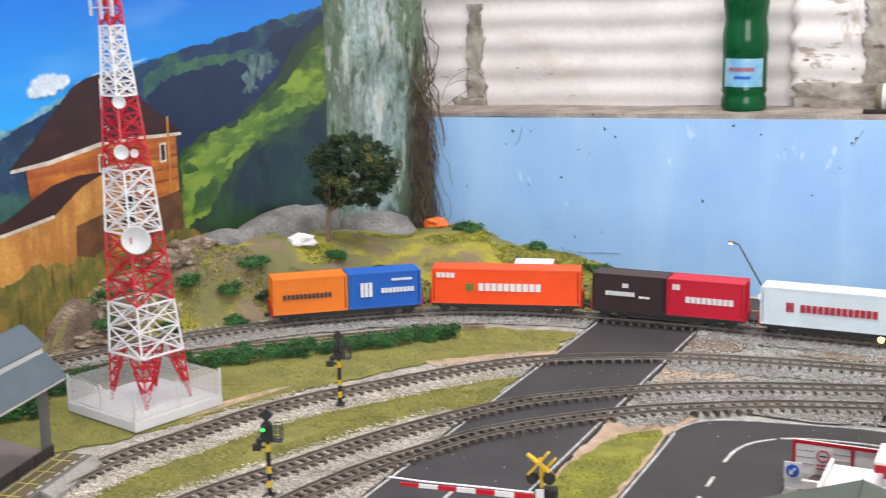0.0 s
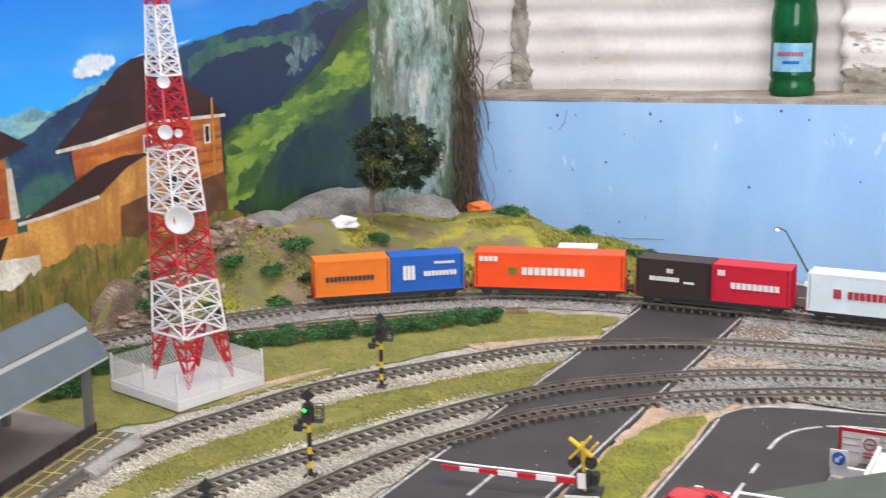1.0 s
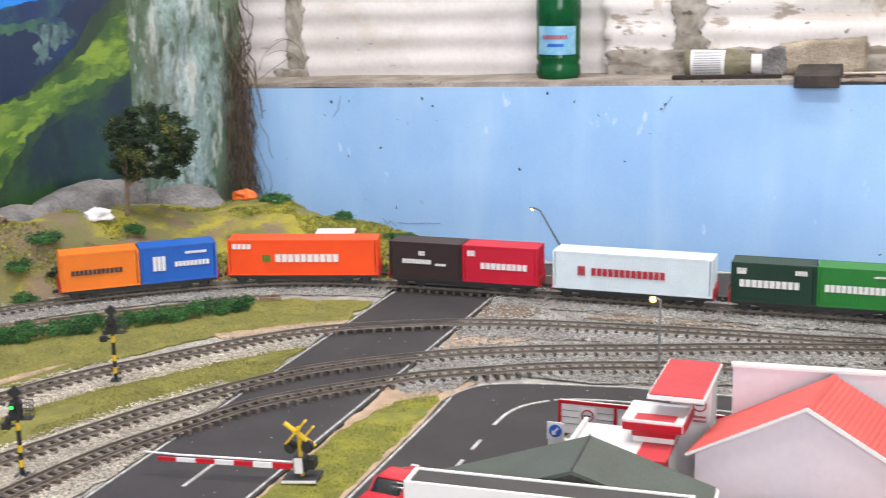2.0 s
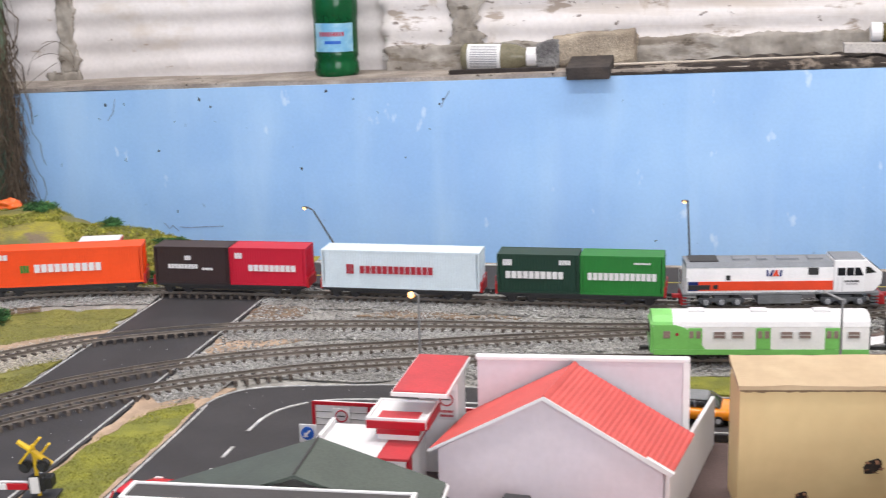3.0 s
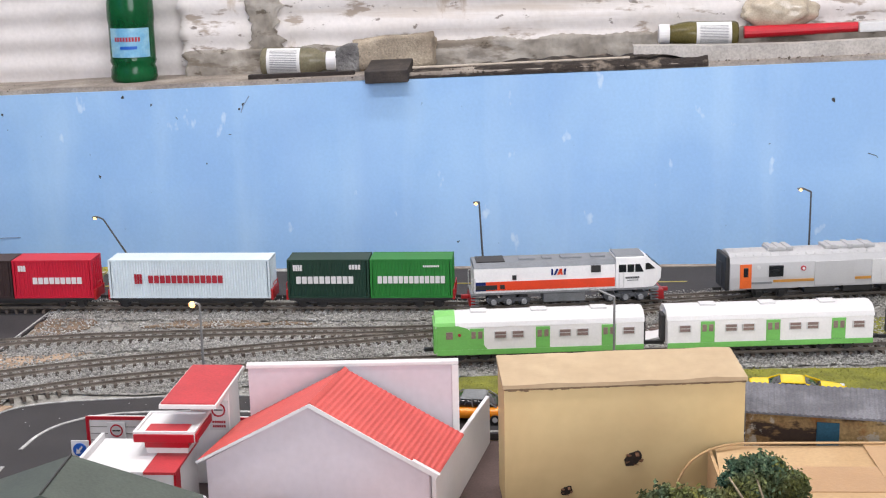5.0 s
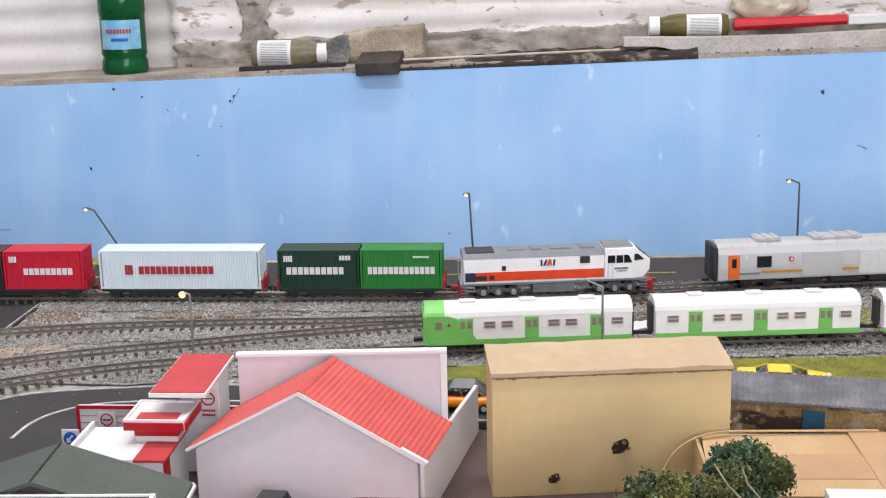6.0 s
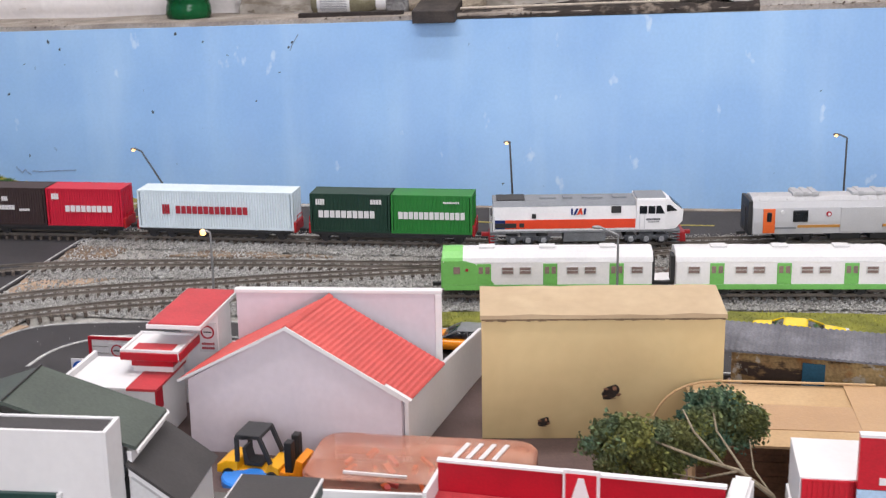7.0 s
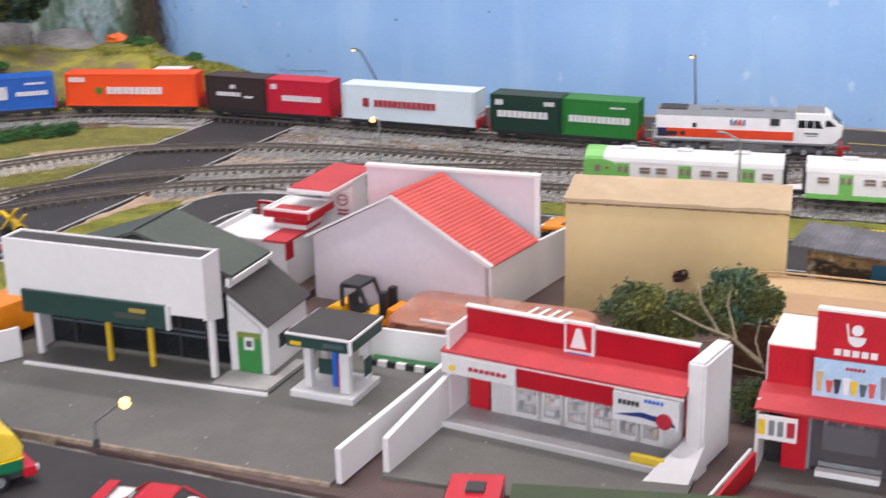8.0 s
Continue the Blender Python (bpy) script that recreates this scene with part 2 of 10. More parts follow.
def sheet(outline, z, material, name, parent=None, wobble=0.0, thick=0.0015):
    """A flat patch with an uneven rim; it keeps a small thickness."""
    pts = []
    for a, b in zip(outline, outline[1:] + outline[:1]):
        a, b = Vector(a), Vector(b)
        steps = max(1, int((b - a).length / 0.006)) if wobble else 1
        for k in range(steps):
            q = a + (b - a) * (k / steps)
            if wobble:
                q = q + Vector((noise.noise((q.x * 90, q.y * 90, 1)), noise.noise((q.x * 90, q.y * 90, 7)))) * wobble
            pts.append((q.x, q.y))
    bm = prism(pts, "z", z - thick, z)
    return part(name, bm, material, parent)


def bars(parent, material, x0, x1, z0, z1, n, y, thick=0.0006, name="lettering_bar", gap=0.25):
    """Plain upright bars in place of lettering, on a face that looks towards -y."""
    w = (x1 - x0) / n
    first = part(name, box(-w * (1 - gap) / 2, w * (1 - gap) / 2, y - thick, y + thick, z0, z1), material, parent)
    first.location.x = x0 + w / 2
    for k in range(1, n):
        ob = new(name, first.data)
        ob.parent = parent
        ob.location.x = x0 + (k + 0.5) * w


def inside(q, outline):
    x, y, hit = q[0], q[1], False
    for (x0, y0), (x1, y1) in zip(outline, outline[1:] + outline[:1]):
        if (y0 > y) != (y1 > y) and x < (x1 - x0) * (y - y0) / (y1 - y0) + x0:
            hit = not hit
    return hit


def rocks(name, places, sizes, material, parent=None, squash=0.7, seed=3):
    """Many small uneven stones as one mesh."""
    rng = np.random.default_rng(seed)
    base = np.array([(1, 0, 0), (-1, 0, 0), (0, 1, 0), (0, -1, 0), (0, 0, 1), (0, 0, -1)], float)
    tris = np.array([(0, 2, 4), (2, 1, 4), (1, 3, 4), (3, 0, 4), (2, 0, 5), (1, 2, 5), (3, 1, 5), (0, 3, 5)])
    n = len(places)
    v = base[None] * rng.uniform(0.6, 1.25, (n, 6, 1)) * np.asarray(sizes)[:, None, None]
    a = rng.uniform(0, math.tau, n)
    c, s = np.cos(a)[:, None], np.sin(a)[:, None]
    x, y = v[..., 0] * c - v[..., 1] * s, v[..., 0] * s + v[..., 1] * c
    v = np.stack([x, y, v[..., 2] * squash], -1) + np.asarray(places)[:, None]
    f = (tris[None] + 6 * np.arange(n)[:, None, None]).reshape(-1, 3)
    me = bpy.data.meshes.new(name)
    me.vertices.add(n * 6)
    me.vertices.foreach_set("co", v.ravel())
    me.loops.add(len(f) * 3)
    me.loops.foreach_set("vertex_index", f.ravel())
    me.polygons.add(len(f))
    me.polygons.foreach_set("loop_start", np.arange(len(f)) * 3)
    me.update(calc_edges=True)
    me.materials.append(M[material])
    ob = new(name, me)
    if parent is not None:
        ob.parent = parent
    return ob


def leaves(name, centres, radii, count, size, material, parent=None, seed=5, flat=0.8, hollow=0.35):
    """Many small leaf blades spread over clumps, as one mesh."""
    rng = np.random.default_rng(seed)
    centres, radii = np.asarray(centres, float), np.asarray(radii, float)
    pick = rng.integers(0, len(centres), count)
    d = rng.normal(size=(count, 3))
    d /= np.linalg.norm(d, axis=1)[:, None]
    far = radii[pick] * np.clip(rng.normal(0.62, 0.30, count), hollow * 0.6, 1.45)
    where = centres[pick] + d * far[:, None] * (1, 1, flat)
    u = rng.normal(size=(count, 3))
    u /= np.linalg.norm(u, axis=1)[:, None]
    w = np.cross(u, rng.normal(size=(count, 3)))
    w /= np.linalg.norm(w, axis=1)[:, None]
    k = np.cross(u, w)
    s = (size * rng.uniform(0.6, 1.4, count))[:, None]
    quad = np.stack([where - u * s, where + w * s * 0.6 + k * s * 0.2, where + u * s, where - w * s * 0.6 + k * s * 0.2], 1)
    me = bpy.data.meshes.new(name)
    me.from_pydata(quad.reshape(-1, 3).tolist(), [], (np.arange(count)[:, None] * 4 + np.arange(4)).tolist())
    me.update()
    me.materials.append(M[material])
    ob = new(name, me)
    if parent is not None:
        ob.parent = parent
    return ob


# ---- the room ----
def wall_top(x):
    return 0.1455 + 0.0282 * x


def blue_wall_material():
    m = mat("blue_wall_paint", srgb(153, 192, 232), 0.55, 0.04, 7, 260, 0.12, col2=srgb(142, 182, 226))
    nt = m.node_tree
    hsv = next(n for n in nt.nodes if n.type == "HUE_SAT")
    tc = next(n for n in nt.nodes if n.type == "TEX_COORD")
    out = hsv.outputs[0]
    for scale, lo, hi, colour, amount, stretch in ((5, 0.50, 0.68, (0.45, 0.645, 0.84), 0.35, (1, 1, 0.5)), (16, 0.52, 0.72, (0.565, 0.745, 0.89), 0.22, (1, 1, 0.16)), (13, 0.52, 0.68, (0.28, 0.45, 0.75), 0.20, (1.3, 1, 0.25)), (30, 0.66, 0.70, (0.70, 0.80, 0.90), 0.5, (1, 1, 0.5)), (110, 0.715, 0.74, (0.16, 0.24, 0.40), 0.5, (1, 1, 0.6)),
                                                   (70, 0.76, 0.79, (0.10, 0.14, 0.2), 0.8, (1, 1, 1))):
        mp = nt.nodes.new("ShaderNodeMapping")
        mp.inputs["Scale"].default_value = stretch
        n = nt.nodes.new("ShaderNodeTexNoise")
        n.inputs["Scale"].default_value, n.inputs["Detail"].default_value = scale, 4
        r = nt.nodes.new("ShaderNodeMapRange")
        r.inputs[1].default_value, r.inputs[2].default_value, r.inputs[4].default_value = lo, hi, amount
        mx = nt.nodes.new("ShaderNodeMixRGB")
        mx.inputs[2].default_value = (*colour, 1)
        nt.links.new(tc.outputs["Object"], mp.inputs[0])
        nt.links.new(mp.outputs[0], n.inputs["Vector"])
        nt.links.new(n.outputs["Fac"], r.inputs[0])
        nt.links.new(r.outputs[0], mx.inputs[0])
        nt.links.new(out, mx.inputs[1])
        out = mx.outputs[0]
    nt.links.new(out, nt.nodes["Principled BSDF"].inputs["Base Color"])
    return m


M["bluewall"] = blue_wall_material()
M["mortar"] = mat("grey_mortar", (0.36, 0.33, 0.29), 0.95, 0.14, 24, 130, 0.5, col2=(0.22, 0.195, 0.165), dist=0.002)
M["smudge"] = mat("blue_grey_smudge", (0.27, 0.37, 0.56), 0.8, 0.3, 200)
M["ledge"] = mat("ledge_plaster", (0.40, 0.35, 0.30), 0.9, 0.25, 22, 400, 0.5, col2=(0.25, 0.21, 0.18))


def layered(m, layers):
    """Lay blotches over a material's colour: (scale, from, to, colour, amount, stretch, offset)."""
    nt = m.node_tree
    bsdf = nt.nodes["Principled BSDF"]
    tc = next(n for n in nt.nodes if n.type == "TEX_COORD")
    out = bsdf.inputs["Base Color"].links[0].from_socket
    for scale, lo, hi, colour, amount, stretch, shift in layers:
        mp = nt.nodes.new("ShaderNodeMapping")
        mp.inputs["Scale"].default_value, mp.inputs["Location"].default_value = stretch, (shift, shift * 2, shift * 3)
        n = nt.nodes.new("ShaderNodeTexNoise")
        n.inputs["Scale"].default_value, n.inputs["Detail"].default_value = scale, 6
        n.inputs["Roughness"].default_value = 0.62
        r = nt.nodes.new("ShaderNodeMapRange")
        r.inputs[1].default_value, r.inputs[2].default_value, r.inputs[4].default_value = lo, hi, amount
        mx = nt.nodes.new("ShaderNodeMixRGB")
        mx.inputs[2].default_value = (*colour, 1)
        nt.links.new(tc.outputs["Object"], mp.inputs[0])
        nt.links.new(mp.outputs[0], n.inputs["Vector"])
        nt.links.new(n.outputs["Fac"], r.inputs[0])
        nt.links.new(r.outputs[0], mx.inputs[0])
        nt.links.new(out, mx.inputs[1])
        out = mx.outputs[0]
    nt.links.new(out, bsdf.inputs["Base Color"])
    return m


M["asbestos"] = layered(mat("white_fibre_cement", (0.665, 0.63, 0.62), 0.8, 0.06, 10, 180, 0.2, col2=(0.58, 0.545, 0.53), mixlo=0.33, mixhi=0.5),
                        [(7, 0.60, 0.70, (0.50, 0.42, 0.34), 0.65, (0.6, 1, 1.6), 2.2), (30, 0.66, 0.70, (0.33, 0.25, 0.18), 0.75, (0.5, 1, 1.2), 0.7), (90, 0.70, 0.73, (0.16, 0.11, 0.08), 0.7, (0.6, 1, 1), 1.9)])
layered(M["mortar"], [(14, 0.54, 0.62, (0.44, 0.41, 0.37), 0.7, (0.6, 1, 1.6), 0.8), (20, 0.56, 0.62, (0.15, 0.12, 0.09), 0.75, (0.5, 1, 1.8), 3.1), (70, 0.62, 0.66, (0.09, 0.07, 0.05), 0.8, (0.6, 1, 1), 5.2)])
M["asbestos_old"] = layered(mat("stained_fibre_cement", (0.70, 0.665, 0.65), 0.8, 0.06, 10, 180, 0.25, col2=(0.61, 0.57, 0.54), mixlo=0.36, mixhi=0.52),
                            [(9, 0.54, 0.64, (0.50, 0.43, 0.37), 0.7, (0.14, 1, 2.2), 5.4), (26, 0.59, 0.64, (0.30, 0.24, 0.19), 0.85, (0.45, 1, 1.4), 0.9), (60, 0.64, 0.67, (0.13, 0.10, 0.08), 0.8, (0.6, 1, 1), 2.9), (16, 0.60, 0.66, (0.40, 0.32, 0.25), 0.8, (1.2, 1, 0.5), 7.3)])
M["moss"] = layered(mat("mossy_plaster", (0.27, 0.37, 0.34), 0.95, 0.3, 14, 120, 0.7, col2=(0.44, 0.53, 0.53), mixlo=0.38, mixhi=0.56, dist=0.004),
                    [(6, 0.47, 0.56, (0.075, 0.125, 0.055), 0.85, (1, 1, 0.5), 0.3), (10, 0.54, 0.62, (0.12, 0.10, 0.065), 0.45, (1, 1.8, 0.4), 1.7), (34, 0.55, 0.62, (0.04, 0.07, 0.025), 0.7, (1, 1, 0.8), 4.1), (22, 0.58, 0.65, (0.62, 0.64, 0.58), 0.6, (1, 1, 0.5), 3.1),
                     (60, 0.60, 0.66, (0.58, 0.60, 0.54), 0.5, (1, 1, 0.7), 7.7)])
M["dim"] = mat("room_plaster", (0.55, 0.54, 0.52), 0.9, 0.08, 4, 200, 0.2)
M["root"] = mat("dry_roots", (0.13, 0.095, 0.065), 0.95, 0.4, 60, 600, 0.4, island=0.4)

XL, XR, YB, YF, ZF, ZC = -0.87, 2.3, 1.5, -1.8, -0.85, 1.7

bm = prism([(XL - 0.12, ZF), (XR, ZF), (XR, wall_top(XR)), (XL - 0.12, wall_top(XL))], "y", YB, YB + 0.12)
wall_back = tagged(part("wall_back", bm, "bluewall", None), "pale blue painted masonry wall, scuffed and spotted, with a bare top ledge", "wall", kind="structure")
bm = prism([(XL - 0.12, wall_top(XL)), (XR, wall_top(XR)), (XR, wall_top(XR) + 0.006), (XL - 0.12, wall_top(XL) + 0.006)], "y", YB + 0.004, YB + 0.119)
bmesh.ops.subdivide_edges(bm, edges=bm.edges[:], cuts=40, use_grid_fill=True)
for v in bm.verts:
    v.co.z += 0.0022 * noise.noise(v.co * 30)
    v.co.y += 0.003 * noise.noise(v.co * 22)
tagged(part("wall_ledge", bm, "ledge", None), "rough brown plaster ledge along the top of the blue wall", "ledge", kind="structure")


def corrugated(name, x0, x1, y, z0, z1, wave, depth, material, ragged=0.0):
    nx, nz = int((x1 - x0) / 0.012), int((z1 - z0) / 0.0035)
    verts, faces = [], []
    for i in range(nx + 1):
        for k in range(nz + 1):
            x, z = x0 + (x1 - x0) * i / nx, z0 + (z1 - z0) * k / nz
            bend = 0.002 * noise.noise((x * 9, z * 9, 2))
            zz = z + 0.0282 * x + (ragged * noise.noise((x * 40, 3, 1)) if k == 0 else 0)
            xx = x + (ragged * noise.noise((z * 60, 9, 4)) if i == 0 else 0)
            verts.append((xx, y + depth * math.sin((z + bend * 2) / wave * math.tau) + bend, zz))
    n = len(verts)
    verts += [(a, b + 0.006, c) for a, b, c in verts]
    for i in range(nx):
        for k in range(nz):
            a = i * (nz + 1) + k
            q = (a, a + nz + 1, a + nz + 2, a + 1)
            faces.append(q)
            faces.append(tuple(n + j for j in q[::-1]))
    for i in range(nx):
        a, b = i * (nz + 1), (i + 1) * (nz + 1)
        faces.append((a, n + a, n + b, b))
    for k in range(nz):
        faces.append((k, k + 1, n + k + 1, n + k))
    return raw(name, verts, faces, material, None, smooth=True)


tagged(corrugated("wall_sheet_left", XL - 0.1, -0.33, 1.612, 0.152, 0.75, 0.036, 0.0017, "asbestos"),
       "whitewashed corrugated fibre-cement sheet above the ledge", "wall sheet", kind="structure")
tagged(corrugated("wall_sheet_right", -0.378, 1.6, 1.592, 0.168, 0.75, 0.036, 0.0016, "asbestos_old", 0.006),
       "whitewashed corrugated sheet with a broken, mortared lower edge", "wall sheet", kind="structure")
# grey mortar smeared under and down the sheets
bm = bmesh.new()
for x0, x1, z0, z1, y in ((-0.372, 0.62, 0.150, 0.186, 1.583), (-0.30, -0.235, 0.182, 0.30, 1.588), (-0.852, -0.814, 0.165, 0.30, 1.606), (-0.880, -0.800, 0.150, 0.166, 1.604)):
    own = bmesh.new()
    nx, nz = max(3, int((x1 - x0) / 0.0032)), max(3, int((z1 - z0) / 0.004))
    grid = []
    for i in range(nx + 1):
        u = i / nx
        x = x0 + (x1 - x0) * u
        col = []
        for k in range(nz + 1):
            w = k / nz
            edge = 0.0045 * noise.noise((x * 22, w * 3, 5)) + 0.0018 * noise.noise((x * 150, w, 5)) + 0.0016 * noise.noise((x * 420, w, 7))
            xe = x + (0.008 * noise.noise((w * 6, x0 * 20, 3)) if i in (0, nx) else 0)
            z = z0 + (z1 - z0) * w + (edge if k == nz else 0)
            lump = 0.003 * noise.noise((x * 60, z * 60, 8)) + 0.0015 * noise.noise((x * 160, z * 160, 8))
            if x1 - x0 < 0.12:
                xe = (x0 + x1) / 2 + (xe - (x0 + x1) / 2) * (0.62 + 0.36 * noise.noise((z * 30, x0, 2)) + 0.20 * noise.noise((z * 130, x0, 4)) + 0.22 * noise.noise((z * 420, x0, u * 3)))
            col.append(own.verts.new((xe, y + lump, z + 0.0282 * x)))
        grid.append(col)
    for i in range(nx):
        for k in range(nz):
            own.faces.new((grid[i][k], grid[i + 1][k], grid[i + 1][k + 1], grid[i][k + 1]))
    ext = bmesh.ops.extrude_face_region(own, geom=own.faces[:])
    for e in ext["geom"]:
        if isinstance(e, bmesh.types.BMVert):
            e.co.y += 0.012
    join(bm, own)
tagged(part("wall_mortar", bm, "mortar", None, smooth=True), "rough grey mortar patches along the foot of the white sheets", "mortar", kind="structure")

# left wall: mossy strip next to the corner, the rest behind the banner
bm = box(XL - 0.12, XL, YF, YB, ZF, ZC)
tagged(part("wall_left", bm, "dim", None), "plain plaster wall behind the printed banner", "wall", kind="structure")
bm = bmesh.new()
ny, nz = 60, 110
grid = [[bm.verts.new((XL + 0.008 + 0.006 * noise.noise((y * 20, z * 20, 3)) + 0.003 * noise.noise((y * 70, z * 70, 3)), y, z)) for z in np.linspace(ZF, 0.75, nz)] for y in np.linspace(1.17, 1.499, ny)]
for i in range(ny - 1):
    for k in range(nz - 1):
        bm.faces.new((grid[i][k], grid[i + 1][k], grid[i + 1][k + 1], grid[i][k + 1]))
tagged(part("wall_moss", bm, "moss", None, smooth=True), "damp mossy green plaster with peeling white paint in the corner", "wall", kind="structure")
tagged(part("wall_right", box(XR, XR + 0.1, YF, YB + 0.12, ZF, ZC), "dim", None), "plain plaster wall", "wall", kind="structure")
bm = box(XL - 0.12, 0.15, YF - 0.1, YF, ZF, ZC)
box(1.75, XR, YF - 0.1, YF, ZF, ZC, bm=bm)
box(0.15, 1.75, YF - 0.1, YF, ZF, 0.2, bm=bm)
box(0.15, 1.75, YF - 0.1, YF, 1.3, ZC, bm=bm)
tagged(part("wall_front", bm, "dim", None), "plain plaster wall with a window opening", "wall", kind="structure")
tagged(part("wall_upper", box(XL - 0.12, XR, 1.64, 1.70, 0.1, ZC), "dim", None), "plain plaster wall above the ledge", "wall", kind="structure")
tagged(part("ceiling", box(XL - 0.12, XR, YF - 0.1, 1.70, ZC, ZC + 0.05), "dim", None), "plain white ceiling", "ceiling", kind="structure")
tagged(part("floor", box(XL - 0.12, XR, YF - 0.1, YB, ZF - 0.05, ZF), "dim", None), "plain cement floor", "floor", kind="structure")

# dry roots and cobweb hanging in the corner
bm = bmesh.new()
rng = random.Random(8)
for k in range(330):
    y, z = 1.462 + rng.gauss(0, 0.013), 0.30 - 0.33 * rng.random() ** 0.45
    x = XL + 0.016 + rng.random() * 0.018
    thick = 0.0010 if k % 7 == 0 else 0.0004
    p = Vector((x, y, z))
    for s in range(5):
        q = p + Vector((rng.gauss(0, 0.005), rng.gauss(0, 0.005), -rng.uniform(0.008, 0.026)))
        q.y = min(q.y, 1.488)
        q.x = max(q.x, XL + 0.012)
        if q.z < -0.06:
            break
        rod(p, q, thick, thick * 0.8, 5, bm)
        p = q
tagged(part("root_tangle", bm, "root", None), "tangle of dry brown roots in the wall corner", "roots", kind="structure")
bm = bmesh.new()
for k in range(4):
    p = Vector((-0.845 + 0.012 * k, 1.494, 0.13 + 0.02 * k))
    turn, bend = rng.uniform(0.2, 1.4), rng.uniform(-0.35, 0.35)
    for s in range(9):
        q = p + Vector((0.007 * math.cos(turn), 0.0005, 0.007 * math.sin(turn)))
        rod(p, q, 0.0004, seg=5, bm=bm)
        p, turn = q, turn - 0.12 + bend * 0.4
tagged(part("loose_twigs", bm, "root", None), "thin dry twigs curling over the wall top", "twigs", kind="structure")

# dark specks and scrapes on the blue wall
bm = bmesh.new()
for x, z, r in ((-0.467, 0.029, 0.004), (0.428, 0.115, 0.005), (-0.60, 0.118, 0.004), (-0.585, 0.108, 0.003), (-0.28, 0.118, 0.004), (-0.285, 0.112, 0.003), (-0.43, 0.128, 0.003),
                (-0.395, 0.118, 0.0025), (-0.66, 0.05, 0.003), (-0.64, -0.03, 0.003), (-0.73, 0.11, 0.004), (-0.80, 0.03, 0.004), (-0.33, 0.045, 0.002)):
    own = bmesh.new()
    bmesh.ops.create_icosphere(own, subdivisions=1, radius=r * 0.62)
    own.transform(Matrix.Translation((x, YB, z)) @ Matrix.Diagonal((0.8, 0.25, 1.1, 1)))
    for v in own.verts:
        v.co += Vector((noise.noise(v.co * 300), 0, noise.noise(v.co * 310))) * r * 0.6
    join(bm, own)
speck_rng = random.Random(61)
for k in range(10):
    x = speck_rng.uniform(-0.85, 0.5) if k % 3 else speck_rng.uniform(-0.86, -0.55)
    z = wall_top(x) - abs(speck_rng.gauss(0, 0.035)) - 0.006 if k % 2 else speck_rng.uniform(-0.06, 0.12)
    r = speck_rng.uniform(0.0005, 0.0013)
    p, q = Vector((x, YB, z)), Vector((x + speck_rng.gauss(0, 0.0035), YB, z - speck_rng.uniform(0.0005, 0.0045)))
    bar(p, q, r, 0.0008, bm)
    if k % 4 == 0:
        bar(q, q + Vector((speck_rng.gauss(0, 0.003), 0, speck_rng.uniform(-0.004, 0.003))), r * 0.8, 0.0008, bm)
tagged(part("wall_specks", bm, "dark", None), "dark specks and scrapes on the blue wall", "stain", kind="structure")
bm = bmesh.new()
for pts in (((-0.660, -0.045), (-0.652, -0.053), (-0.648, -0.048), (-0.640, -0.056)), ((-0.638, -0.050), (-0.627, -0.051), (-0.600, -0.049), (-0.577, -0.048)), ((-0.272, 0.128), (-0.28, 0.116), (-0.283, 0.108)), ((-0.716, 0.118), (-0.72, 0.10), (-0.728, 0.09))):
    for a, b in zip(pts, pts[1:]):
        bar((a[0], YB, a[1]), (b[0], YB, b[1]), 0.0014, 0.0012, bm)
tagged(part("wall_scratch", bm, "smudge", None), "faint blue-grey scratches on the blue wall", "stain", kind="structure")
# crumbs of plaster and dirt along the ledge
def smooth_step(t):
    t = min(1.0, max(0.0, t))
    return t * t * (3 - 2 * t)


rng = np.random.default_rng(31)
crumbs, crumb_sizes = [], []
for k in range(2200):
    x = rng.uniform(-0.85, 0.62) if k % 2 else rng.uniform(-0.13, 0.2)
    if noise.noise((x * 9, 1, 5)) + 0.5 * (x > -0.25) > 0.05:
        crumbs.append((x, rng.uniform(1.503, 1.59), wall_top(x) + 0.0075))
        crumb_sizes.append(rng.uniform(0.0007, 0.0034) * (0.5 + 0.5 * rng.random()))
# dark dirt bank; its right end also paints the shaded hollow under the offcut
M["ledge_dirt"] = mat("dark_dirt_and_shade", (0.19, 0.155, 0.125), 0.95, 0.3, 60, 400, 0.8, col2=(0.030, 0.022, 0.018), mixlo=0.55, mixhi=0.66, dist=0.002)
bm = bmesh.new()
rows_ = []
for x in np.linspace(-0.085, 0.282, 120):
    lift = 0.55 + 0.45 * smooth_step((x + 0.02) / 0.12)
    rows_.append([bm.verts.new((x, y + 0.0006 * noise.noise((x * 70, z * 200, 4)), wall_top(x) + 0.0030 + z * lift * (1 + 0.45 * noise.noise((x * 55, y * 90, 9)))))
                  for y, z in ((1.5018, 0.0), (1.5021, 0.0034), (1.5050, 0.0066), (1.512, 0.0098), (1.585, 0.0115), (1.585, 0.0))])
for a, b in zip(rows_, rows_[1:]):
    for k in range(5):
        bm.faces.new((a[k], b[k], b[k + 1], a[k + 1]))
    bm.faces.new((a[5], b[5], b[0], a[0]))
bm.faces.new(rows_[0])
bm.faces.new(rows_[-1][::-1])
bmesh.ops.recalc_face_normals(bm, faces=bm.faces[:])
tagged(part("ledge_dirt", bm, "ledge_dirt", None), "dark caked dirt along the broken foot of the sheets, also painting the shade under the offcut", "debris", kind="structure")
M["crumb"] = mat("dark_crumbs", (0.10, 0.075, 0.055), 0.95, 0.3, 60, 500, 0.3, island=0.6)
